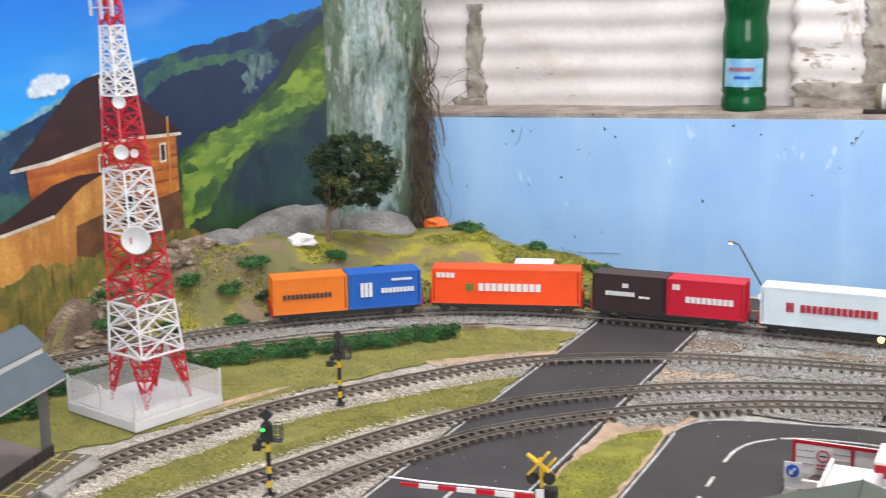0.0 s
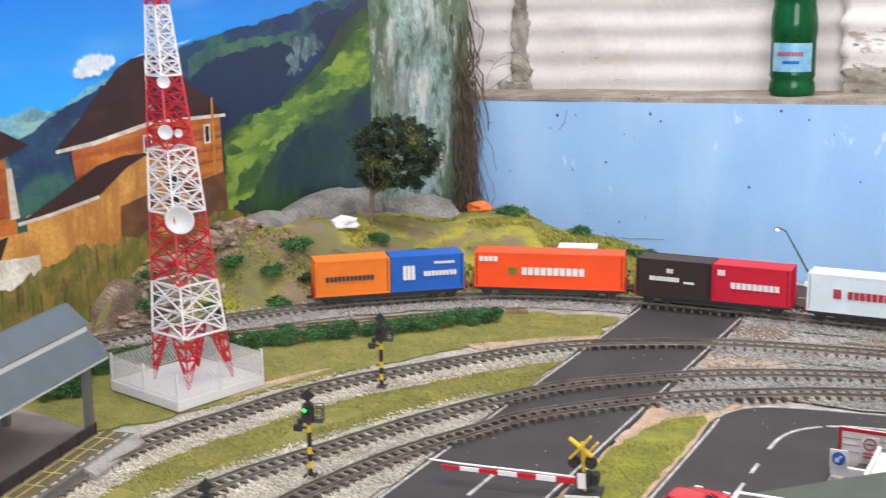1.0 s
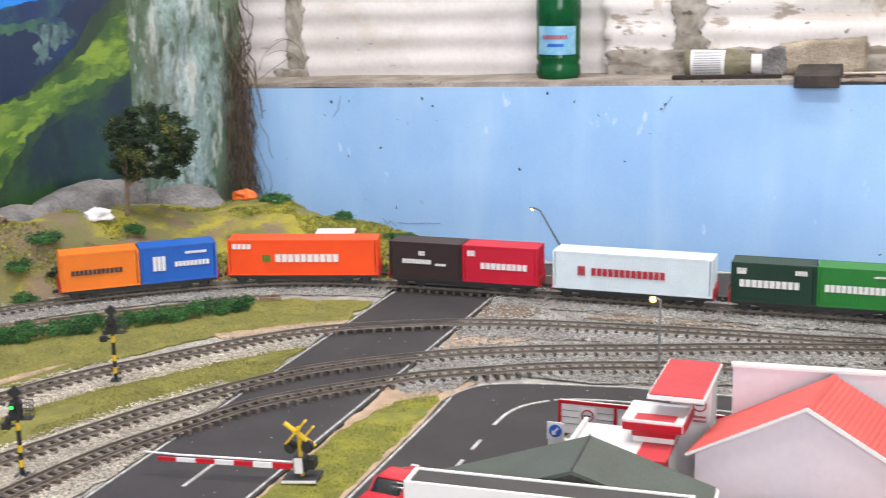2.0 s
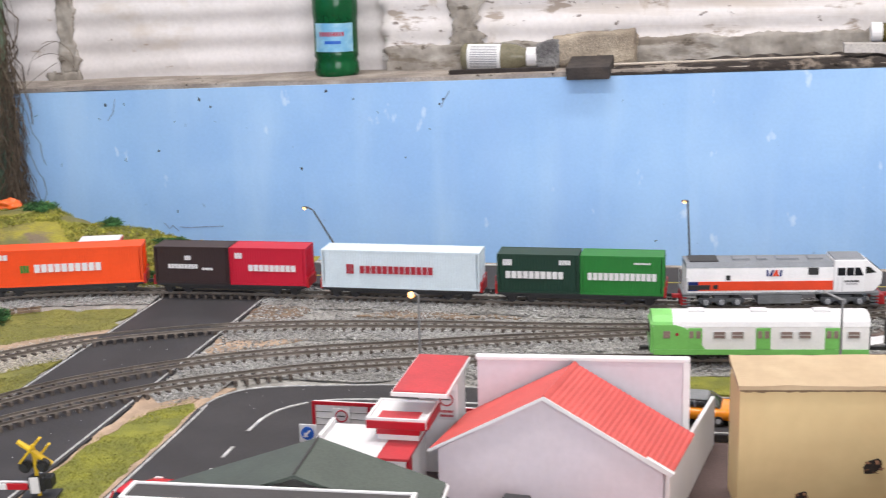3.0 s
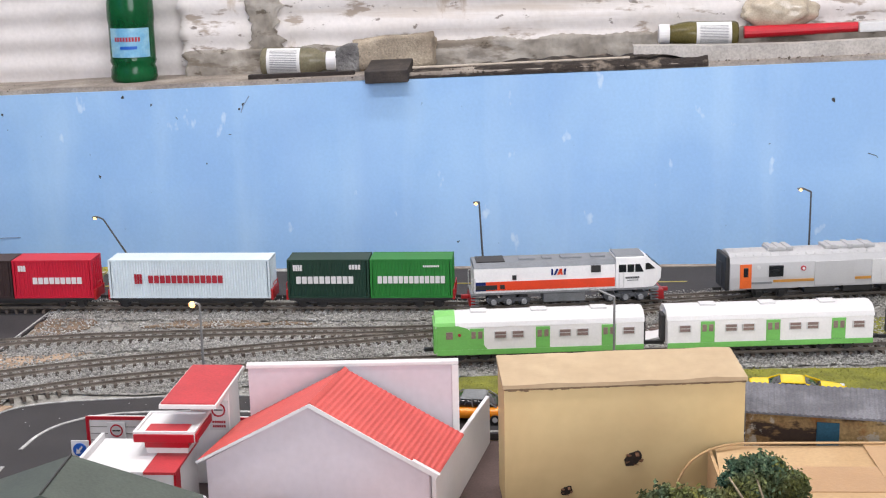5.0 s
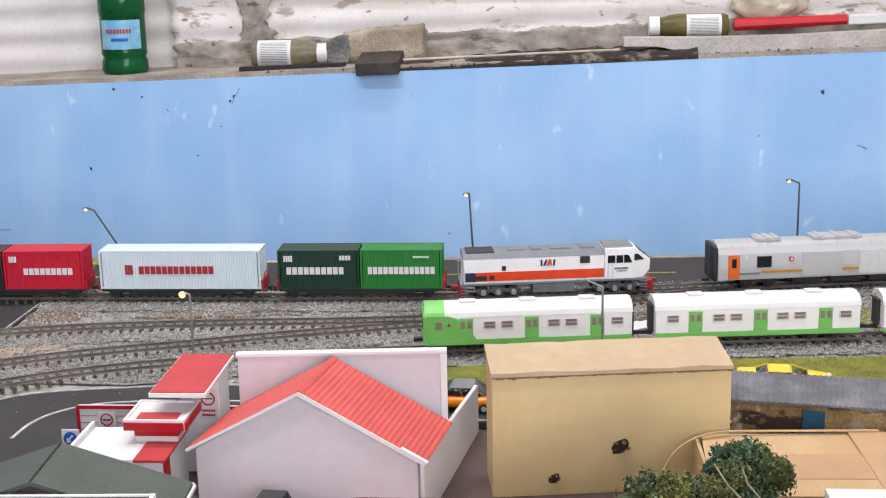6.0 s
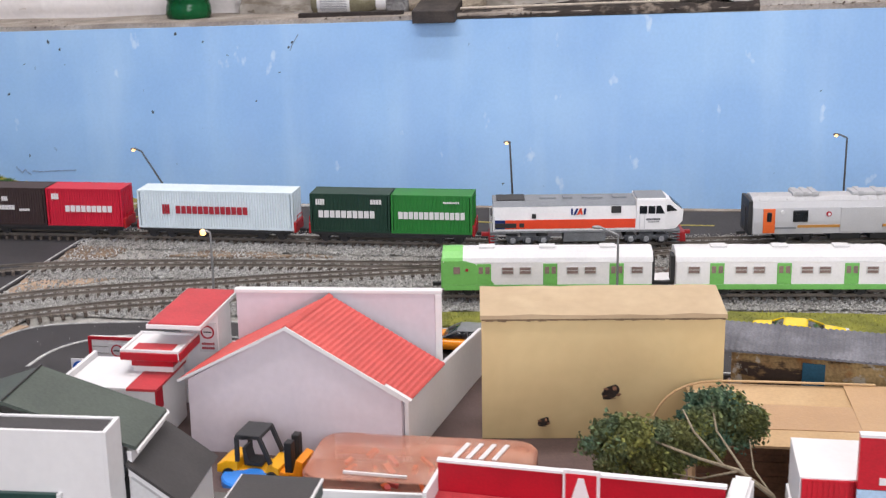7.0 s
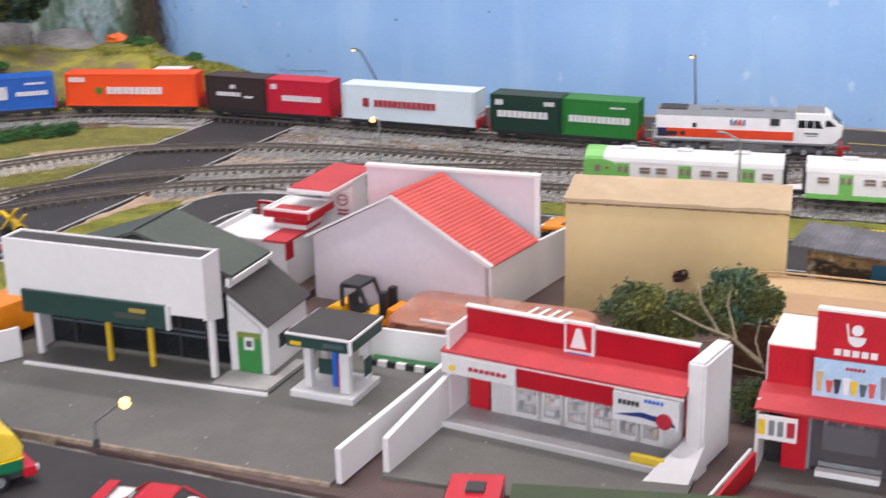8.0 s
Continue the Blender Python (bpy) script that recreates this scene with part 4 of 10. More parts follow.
M["bank_earth"] = layered(mat("brown_bank_earth", (0.20, 0.145, 0.10), 0.95, 0.35, 40, 500, 0.9, col2=(0.11, 0.075, 0.055), dist=0.002), [(30, 0.56, 0.62, (0.40, 0.34, 0.25), 0.8, (1, 1, 1), 0.4), (22, 0.57, 0.63, (0.17, 0.17, 0.05), 0.8, (1, 1, 1), 3.4)])
nyfix = 90
v, f = board_grid(-0.853, -0.770, lambda x: 0.60, lambda x: 0.96, 0.003, lambda x, y: hill(x, y) + 0.0008, "bank", "bank_earth")
f = [q for q in f if v[q[0]][2] > 0.0005 and v[q[0]][0] < -0.803 + 0.03 * noise.noise((v[q[0]][1] * 26, 2, 8)) + 0.012 * noise.noise((v[q[0]][1] * 90, v[q[0]][0] * 90, 8)) - 0.03 * smooth((v[q[0]][1] - 0.88) / 0.08)]
tagged(raw("earth_bank", v, f, "bank_earth", smooth=True), "bare brown earth bank below the printed banner", "bank", kind="structure")


def road(name, outline, label, z=0.0004):
    ob = part(name, prism(outline, "z", -0.004, z), "asphalt", None)
    return tagged(ob, label, "road", kind="structure")


def arc(cx, cy, r, a0, a1, n=10):
    return [(cx + r * math.cos(radians(a0 + (a1 - a0) * k / n)), cy + r * math.sin(radians(a0 + (a1 - a0) * k / n))) for k in range(n + 1)]


road("road_1", [(-0.437, 0.10), (-0.340, 0.10), (-0.339, 1.006), (-0.30, 1.033)] + [(x, 1.034 + 0.0015 * noise.noise((x * 20, 1, 1))) for x in np.linspace(-0.28, 0.24, 20)] + [(0.7, 1.128), (1.1, 1.14), (1.1, 1.172)]
     + [(x, back_edge(x) - 0.012 - 0.006 * smooth((x + 0.3) / -0.1)) for x in np.linspace(1.0, -0.315, 30)] + arc(-0.34, 1.060, 0.058, 100, 175, 8) + [(-0.408, 1.035), (-0.437, 0.99)],
     "black asphalt road over the level crossing and along the wall")
R2_OUT = [(-0.288, 0.10), (-0.288, 0.66), (-0.291, 0.705), (-0.285, 0.735), (-0.27, 0.752), (-0.24, 0.762), (-0.20, 0.769), (-0.15, 0.775), (0.0, 0.778), (1.1, 0.79)]
R2_IN = [(1.1, 0.708), (0.0, 0.705), (-0.12, 0.703), (-0.165, 0.697), (-0.188, 0.682), (-0.196, 0.655), (-0.196, 0.31), (1.1, 0.31), (1.1, 0.10)]
road("road_2", R2_OUT + R2_IN, "black asphalt town road curving round the buildings", 0.0004)
lines = [
    ("edge", [(-0.4345, 0.10), (-0.4345, 0.50), (-0.4345, 0.75), (-0.4345, 0.985)], 0.0007), ("edge", [(-0.3425, 0.10), (-0.3425, 0.6), (-0.3415, 1.0)], 0.0007),
    ("edge", [(-0.2855, 0.10), (-0.2855, 0.66), (-0.2885, 0.705), (-0.2825, 0.733), (-0.268, 0.7495), (-0.24, 0.7595), (-0.20, 0.7665), (-0.15, 0.7725), (0.0, 0.7755), (1.1, 0.787)], 0.0008),
    ("edge", [(-0.30, 1.0355), (-0.2, 1.0365), (-0.1, 1.0355), (0.1, 1.0365), (0.24, 1.037)], 0.0008),
    ("centre", [(-0.215, 0.7295), (-0.19, 0.7375), (-0.14, 0.741), (0.0, 0.742)], 0.0012),
    ("centre", [(-0.2405, 0.668), (-0.2385, 0.694), (-0.2305, 0.714), (-0.215, 0.7295)], 0.0012),
    ("near", [(-0.10, 0.7065), (0.1, 0.7085), (0.6, 0.711)], 0.0009),
]
paint = thing("road_markings", "worn white and yellow road lines", "road marking", Matrix.Identity(4), kind="structure")
for kind_of, pts, half in lines:
    ribbon(pts, half, -half, 0.0010, "line_white", "road_line", paint, 0.0008)
for k in range(14):
    y = 0.640 - k * 0.036
    part("road_dash", box(-0.2417, -0.2393, y - 0.018, y, 0.0003, 0.0010), "line_white", paint)
for k in range(8):
    y = 0.550 - k * 0.072
    part("road_dash", box(-0.3885, -0.3862, y - 0.036, y, 0.0003, 0.0010), "line_white", paint)
for k in range(18):
    x = -0.205 + k * 0.0655
    c = 1.0845 + 0.034 * max(0, x) + (0.06 * max(0, x - 0.3) if x > 0.3 else 0)
    part("road_dash", prism([(x, c - 0.0009), (x + 0.033, c + 0.0003), (x + 0.033, c + 0.002), (x, c + 0.0008)], "z", 0.0003, 0.0010), "line_yellow", paint)
ribbon([(-0.395, 1.035), (-0.36, 1.062), (-0.32, 1.075), (-0.28, 1.081), (-0.225, 1.0835)], 0.0008, -0.0008, 0.0010, "line_yellow", "road_line", paint, 0.0008)
# pale glue and paper rim along the road by the wall
ribbon([(-0.37, 1.115), (-0.335, 1.128), (-0.28, 1.133), (-0.2, 1.134), (-0.1, 1.138), (0.0, 1.143), (0.2, 1.15), (0.45, 1.16), (0.9, 1.178)], 0.005, -0.003, 0.0012, "ledge", "road_rim", paint, 0.003)
ribbon([(-0.40, 1.085), (-0.375, 1.108), (-0.335, 1.1255), (-0.28, 1.130), (-0.2, 1.1315), (-0.1, 1.1355)], 0.0022, -0.0022, 0.0016, "line_white", "road_rim", paint, 0.003)

# ---- soft scenery patches ----
sheet([(-0.709, 0.463), (-0.654, 0.538), (-0.622, 0.617), (-0.579, 0.712), (-0.540, 0.787), (-0.490, 0.840), (-0.442, 0.872), (-0.442, 0.945), (-0.53, 0.925), (-0.60, 0.875), (-0.66, 0.81), (-0.72, 0.735), (-0.80, 0.62), (-0.85, 0.50)], -0.0002, "lawn", "grass_patch", None, 0.008)
bc = [(-0.587, 0.30), (-0.588, 0.42), (-0.578, 0.52), (-0.556, 0.60), (-0.532, 0.66), (-0.50, 0.725), (-0.465, 0.78), (-0.44, 0.81)]
M["earth_maroon"] = mat("maroon_brown_earth", (0.115, 0.070, 0.060), 0.95, 0.35, 70, 900, 0.9, col2=(0.19, 0.145, 0.125), mixlo=0.45, mixhi=0.60, dist=0.0015)
patches = [
    ("lawn", [(-0.604, 0.30), (-0.603, 0.45), (-0.590, 0.53), (-0.570, 0.60), (-0.546, 0.665), (-0.513, 0.73), (-0.475, 0.79), (-0.440, 0.815), (-0.440, 0.715), (-0.462, 0.690), (-0.492, 0.635), (-0.517, 0.575), (-0.537, 0.51), (-0.552, 0.42), (-0.550, 0.30)], 0.004),
    ("grass", [(-0.336, 0.10), (-0.336, 0.66), (-0.322, 0.70), (-0.303, 0.722), (-0.2925, 0.708), (-0.2918, 0.10)], 0.003),
    ("earth_pink", [(-0.338, 0.62), (-0.338, 0.735), (-0.318, 0.745), (-0.292, 0.738), (-0.300, 0.715), (-0.318, 0.700), (-0.330, 0.66)], 0.004),
    ("earth_pink", [(-0.337, 0.802), (-0.337, 0.878), (-0.310, 0.890), (-0.255, 0.890), (-0.27, 0.872), (-0.305, 0.845)], 0.006),
    ("earth", [(-0.337, 0.905), (-0.337, 0.975), (-0.300, 0.972), (-0.285, 0.955), (-0.31, 0.915)], 0.008),
    ("earth", [(-0.25, 0.945), (-0.16, 0.948), (-0.10, 0.958), (-0.2, 0.966)], 0.008),
    ("earth_pink", [(-0.452, 0.60), (-0.445, 0.70), (-0.440, 0.70), (-0.440, 0.52), (-0.458, 0.50)], 0.004),
    ("grass", [(-0.08, 0.783), (-0.06, 0.806), (0.05, 0.822), (0.25, 0.842), (0.5, 0.856), (0.9, 0.87), (0.9, 0.794), (0.2, 0.786)], 0.004),
    ("grass", [(0.10, 0.915), (0.18, 0.922), (0.28, 0.955), (0.40, 0.985), (0.7, 1.03), (0.9, 1.0), (0.9, 0.95), (0.4, 0.925)], 0.006),
    ("earth_maroon", [(0.045, 0.897), (0.060, 0.916), (0.120, 0.938), (0.187, 0.964), (0.327, 1.018), (0.345, 0.988), (0.275, 0.953), (0.190, 0.934), (0.10, 0.903)], 0.008),
    ("earth_pink", [(-0.43, 0.886), (-0.44, 0.845), (-0.52, 0.80), (-0.53, 0.808), (-0.47, 0.862)], 0.004),
    ("earth_pink", [(-0.655, 0.565), (-0.64, 0.625), (-0.615, 0.68), (-0.60, 0.705), (-0.605, 0.68), (-0.63, 0.61)], 0.003),
]
for k, (m_, o_, w_) in enumerate(patches):
    tagged(sheet(o_, -0.0004 + 0.0003 * (k % 3), m_, "earth_patch" if "earth" in m_ else "grass_patch", None, w_), "patch of scattered " + ("pale bare earth" if "earth" in m_ else "yellow-green grass") + " between tracks and road", "patch", kind="structure")
tagged(sheet([(-0.3385, 0.10), (-0.3385, 0.738), (-0.318, 0.750), (-0.280, 0.752), (-0.2885, 0.725), (-0.2895, 0.10)], -0.0003, "earth_pink", "earth_patch", None, 0.002), "pale bare earth along the road edges", "patch", kind="structure")
for o in scene.objects:
    if o.name == "grass_patch":
        tagged(o, "mown green lawn of scatter beside the curved track", "patch", kind="structure")
# white spilled plaster beside the front track
sheet([(0.088, 0.894), (0.120, 0.888), (0.150, 0.892), (0.195, 0.914), (0.240, 0.931), (0.274, 0.940), (0.277, 0.947), (0.258, 0.944), (0.240, 0.949), (0.215, 0.943), (0.190, 0.935), (0.150, 0.919), (0.110, 0.905)], 0.0024, "white", "plaster_spill", None, 0.007)
tagged(sheet([(0.180, 0.901), (0.215, 0.917), (0.262, 0.933), (0.268, 0.938), (0.235, 0.929), (0.200, 0.916)], 0.0030, "dark", "plaster_crack", None, 0.005), "dark torn edge along the plaster spill", "plaster", kind="structure")
tagged(bpy.data.objects["plaster_spill"], "white dried plaster spill beside the track", "plaster", kind="structure")

# rough grass, low tufts over the patches
rng = np.random.default_rng(4)


def tufts(name, outlines, count, size, material, seed, height=None):
    rng = np.random.default_rng(seed)
    out = []
    for o in outlines:
        a = np.array(o)
        lo, hi = a.min(0), a.max(0)
        got = 0
        n = count // len(outlines)
        while got < n:
            q = rng.uniform(lo, hi)
            if inside(q, o) and noise.noise((q[0] * 25, q[1] * 25, 4)) > -0.35:
                out.append((q[0], q[1], (height(q[0], q[1]) if height else -0.0002)))
                got += 1
    out = np.array(out)
    n = len(out)
    a = rng.uniform(0, math.tau, n)
    s = size * rng.uniform(0.5, 1.5, n)
    lean = rng.normal(0, 0.6, (n, 2)) * s[:, None]
    w = np.stack([np.cos(a), np.sin(a), 0 * a], -1) * (s * 0.28)[:, None]
    top = out + np.stack([lean[:, 0], lean[:, 1], s], -1)
    v = np.stack([out - w, out + w, top], 1).reshape(-1, 3)
    return tagged(raw(name, v.tolist(), (np.arange(n)[:, None] * 3 + np.arange(3)).tolist(), material), "short static grass fibres", "grass", kind="stuff")


tufts("static_grass", [p[1] for p in patches if p[0] == "grass"], 46000, 0.0011, "blade", 1)
M["blade2"] = mat("lawn_fibres", (0.30, 0.275, 0.065), 0.9, 0.3, 40, 800, 0.0, island=0.4, col2=(0.21, 0.205, 0.05))
tufts("lawn_fibres", [[(-0.709, 0.463), (-0.654, 0.538), (-0.622, 0.617), (-0.579, 0.712), (-0.540, 0.787), (-0.490, 0.840), (-0.442, 0.872), (-0.442, 0.945), (-0.53, 0.925), (-0.60, 0.875), (-0.66, 0.81), (-0.72, 0.735), (-0.80, 0.62), (-0.85, 0.50)], patches[0][1]], 46000, 0.0010, "blade2", 2)


def hill_fibres():
    rng = np.random.default_rng(12)
    pts = []
    while len(pts) < 20000:
        x, y = rng.uniform(-0.85, -0.34), rng.uniform(0.75, 1.22)
        d = off_a(x, y)
        if d > 0.034 and y < back_edge(x) and noise.noise((x * 14, y * 14, 9)) > 0.05:
            pts.append((x, y, hill(x, y)))
    p = np.array(pts)
    n = len(p)
    a, s = rng.uniform(0, math.tau, n), 0.0022 * rng.uniform(0.4, 1.4, n)
    w = np.stack([np.cos(a), np.sin(a), 0 * a], -1) * (s * 0.4)[:, None]
    top = p + np.concatenate([rng.normal(0, 0.6, (n, 2)) * s[:, None], s[:, None]], 1)
    v = np.stack([p - w, p + w, top], 1).reshape(-1, 3)
    tagged(raw("hill_fibres", v.tolist(), (np.arange(n)[:, None] * 3 + np.arange(3)).tolist(), "blade"), "yellow-green moss fibres on the hill", "moss", kind="stuff")


hill_fibres()


# ---- tracks ----
RAIL = [(-0.0007, 0.0036), (0.0007, 0.0036), (0.0007, 0.0039), (0.00022, 0.0042), (0.00022, 0.0053), (0.0004, 0.0055), (0.0004, 0.0060), (-0.0004, 0.0060), (-0.0004, 0.0055), (-0.00022, 0.0053), (-0.00022, 0.0042), (-0.0007, 0.0039)]
sleeper_mesh = bpy.data.meshes.new("sleeper")
_b = box(-0.0100, 0.0100, -0.0012, 0.0012, 0.0, 0.0034)
_b.to_mesh(sleeper_mesh)
_b.free()
sleeper_mesh.materials.append(M["sleeper"])
GAUGE = 0.0064


def swept(points, offset, name, parent):
    pts, ways = spline(points, 0.008)
    verts, faces, n = [], [], len(RAIL)
    for q, w in zip(pts, ways):
        side = Vector((w.y, -w.x))
        for a, z in RAIL:
            s = q + side * (offset + a)
            verts.append((s.x, s.y, z))
    for k in range(len(pts) - 1):
        for j in range(n):
            a, b = k * n + j, k * n + (j + 1) % n
            faces.append((a, b, b + n, a + n))
    return raw(name, verts, faces, "rail", parent)


ballast = []
for label, pts in (("rear main line", TRACK_A), ("curved passing line", TRACK_B), ("middle line leading to the junction", TRACK_C), ("front line beside the town", TRACK_D)):
    track = thing("railway_track", "ballasted model railway track with dark sleepers, " + label, "railway track", Matrix.Identity(4), "railway tracks", "structure")
    for s in (-1, 1):
        swept(pts, s * GAUGE, "rail", track)
    q, w = spline(pts, 0.0082)
    for p, d in zip(q, w):
        if p.x > 0.62 or p.y < 0.30 or p.x < -0.87:
            continue
        ob = new("sleeper", sleeper_mesh)
        ob.matrix_world = Matrix.Translation((p.x, p.y, 0.0002)) @ Matrix.Rotation(math.atan2(-d.x, d.y) + 0.02 * math.sin(p.x * 900), 4, "Z")
        ob.parent = track
    ballast.append((q, w))

# continuous bed of fine stone under the rails, broken at the road
for pts in (TRACK_A, TRACK_B, TRACK_C, TRACK_D):
    q, w = spline(pts, 0.004)
    for run in ([p for p in q if p.x < -0.4385 and p.y > 0.26], [p for p in q if p.x > -0.338]):
        pale = run[0].x < -0.45
        if len(run) < 12:
            continue
        verts, faces = [], []
        for k in range(len(run)):
            d = (run[min(k + 1, len(run) - 1)] - run[max(k - 1, 0)]).normalized()
            for j in range(11):
                u = (j / 5 - 1) * 0.027
                e = run[k] + Vector((d.y, -d.x)) * (u * (1 + 0.16 * noise.noise((run[k].x * 60, run[k].y * 60, j // 6 * 5))))
                e.x = min(e.x, -0.4390) if run[0].x < -0.45 else max(e.x, -0.3375)
                if (e.x > -0.290 and e.y < 0.777):
                    e = Vector((e.x, 0.777))
                verts.append((e.x, e.y, 0.0011 - 0.0016 * abs(j / 5 - 1) ** 2 + 0.0004 * noise.noise((e.x * 300, e.y * 300, 1))))
        for k in range(len(run) - 1):
            for j in range(10):
                faces.append((k * 11 + j, k * 11 + j + 1, k * 11 + j + 12, k * 11 + j + 11))
        tagged(raw("ballast_bed", verts, faces, "bed_pale" if pale and pts is not TRACK_A else "bed_grey", smooth=True), "bed of fine crushed stone under the track", "ballast", kind="structure")

# asphalt let in between the rails at the crossing
for pts in (TRACK_A, TRACK_B):
    q, w = spline(pts, 0.004)
    run = [p for p in q if -0.433 < p.x < -0.343]
    tagged(ribbon([tuple(p) for p in run[::3]], 0.0048, -0.0048, 0.0046, "asphalt", "crossing_infill", None, 0.004), "black asphalt strip between the rails of the crossing", "road", kind="structure")

rng = np.random.default_rng(7)
heaps = {"stone": ([], []), "stone_pale": ([], []), "stone_rust": ([], [])}
for n_track, (q, w) in enumerate(ballast):
    for p, d in zip(q, w):
        if p.x > 0.65 or p.y < 0.32:
            continue
        on_road = -0.437 < p.x < -0.339
        for k in range(0 if on_road else 260):
            u = rng.normal(0, 0.0165)
            if abs(u) > (0.030 if n_track else 0.036):
                continue
            x, y = p.x - d.y * u + d.x * rng.uniform(-0.0042, 0.0042), p.y + d.x * u + d.y * rng.uniform(-0.0042, 0.0042)
            if -0.4375 < x < -0.338 or (x > -0.287 and y < 0.778) or x < -0.848:
                continue
            z = 0.0005 + (0.0019 if abs(u) > GAUGE else 0.0010) * (1 - min(1, abs(u) / 0.040) ** 2) * rng.random() ** 0.35
            places, sizes = heaps["stone_rust" if n_track == 3 and x < -0.44 and abs(u + 0.002) < 0.0075 + 0.002 * rng.normal() else "stone_pale" if n_track and x < -0.44 + 0.03 * rng.normal() else "stone"]
            places.append((x, y, z if abs(abs(u) - GAUGE) > 0.0022 else min(z, 0.0015)))
            sizes.append(rng.uniform(0.0004, 0.0011))
places, sizes = heaps["stone"]
for k in range(26000):
    x, y = rng.uniform(-0.335, 0.62), rng.uniform(0.78, 1.03)
    if (x > -0.1 and y < 0.83 + 0.05 * x) or (y > 1.03):
        continue
    places.append((x, y, 0.0003))
    sizes.append(rng.uniform(0.0006, 0.0015))
tagged(rocks("track_ballast", places, sizes, "stone"), "grey crushed stone ballast", "ballast", kind="stuff")
tagged(rocks("track_ballast", *heaps["stone_rust"], "stone_rust"), "rust-brown weathered ballast between the rails", "ballast", kind="stuff")
tagged(rocks("track_ballast", *heaps["stone_pale"], "stone_pale"), "pale cream crushed stone ballast", "ballast", kind="stuff")


# ---- trains ----
def on_track(points, front, length):
    """The pose of a vehicle that stands on a track with its nose at x = front."""
    pts, _ = spline(points, 0.001)
    k = min(range(len(pts)), key=lambda i: abs(pts[i].x - front))
    n = int(length / 0.001)
    a, b = pts[max(0, k - int(n * 0.8))], pts[max(0, k - int(n * 0.2))]
    c = (a + b) / 2
    return pose(c.x, c.y, 0.006, 0, 0, math.degrees(math.atan2(b.y - a.y, b.x - a.x))), pts[max(0, k - n)].x


def step_back(points, x, gap):
    pts, _ = spline(points, 0.001)
    k = min(range(len(pts)), key=lambda i: abs(pts[i].x - x))
    return pts[max(0, k - int(gap / 0.001))].x


def bogie(parent, x, axles, material="greymetal", half=0.012, span=0.013, r=0.0052, name="bogie"):
    reach = (axles - 1) / 2 * span
    bm = bmesh.new()
    for s in (-1, 1):
        box(x - reach - 0.006, x + reach + 0.006, s * half - 0.0012, s * half + 0.0012, 0.0055, 0.0085, 0.0005, bm)
        for k in range(axles):
            cx = x - reach + k * span
            box(cx - 0.0028, cx + 0.0028, s * half - 0.0018, s * half + 0.0018, 0.0026, 0.0068, 0.0005, bm)
            for q in (-1, 1):
                rod((cx + q * 0.0040, s * (half + 0.0006), 0.0042), (cx + q * 0.0040, s * (half + 0.0006), 0.0088), 0.0009, seg=6, bm=bm)
    box(x - 0.006, x + 0.006, -half, half, 0.006, 0.0105, bm=bm)
    ob = part(name, bm, material, parent)
    for k in range(axles):
        cx = x - reach + k * span
        wb = bmesh.new()
        for s in (-1, 1):
            rod((cx, s * 0.0078, r), (cx, s * 0.0098, r), r, seg=18, bm=wb)
        rod((cx, -0.009, r), (cx, 0.009, r), 0.001, seg=8, bm=wb)
        part("wheelset", wb, "dark", ob)
    return ob


M["locowhite"] = mat("loco_white", (0.86, 0.85, 0.85), 0.35, 0.05, 60, 800, 0.02)
M["locored"] = mat("loco_orange_red", srgb(226, 66, 24), 0.38, 0.08, 60, 800, 0.02)
M["roofgrey"] = mat("loco_roof_grey", (0.20, 0.215, 0.235), 0.5, 0.12, 60, 800, 0.05)
M["bogiedark"] = mat("loco_frame_grey", (0.085, 0.09, 0.10), 0.55, 0.25, 120, 900, 0.1)
M["bogiegrey"] = mat("loco_bogie_grey", (0.34, 0.35, 0.365), 0.5, 0.25, 120, 900, 0.1)
M["bufferred"] = mat("coupler_red", srgb(170, 20, 25), 0.45, 0.1, 60, 800, 0.03)
M["livery_green"] = mat("livery_green", srgb(116, 188, 96), 0.4, 0.08, 60, 800, 0.02)
M["emuroof"] = mat("railcar_roof_white", (0.64, 0.63, 0.63), 0.55, 0.05, 50, 700, 0.05)
M["emuwhite"] = mat("railcar_white", (0.82, 0.80, 0.80), 0.45, 0.04, 50, 700, 0.03)
M["windowtan"] = mat("railcar_glazing", (0.27, 0.19, 0.17), 0.3, 0.2, 90, 900, 0.02)
M["locoyellow"] = mat("loco_yellow", srgb(232, 200, 64), 0.4, 0.08, 60, 800, 0.02)
M["locogreen"] = mat("loco_green", srgb(12, 108, 72), 0.4, 0.1, 60, 800, 0.02)
M["stripe_gold"] = mat("stripe_gold", srgb(190, 135, 60), 0.4, 0.1, 60, 800, 0.02)


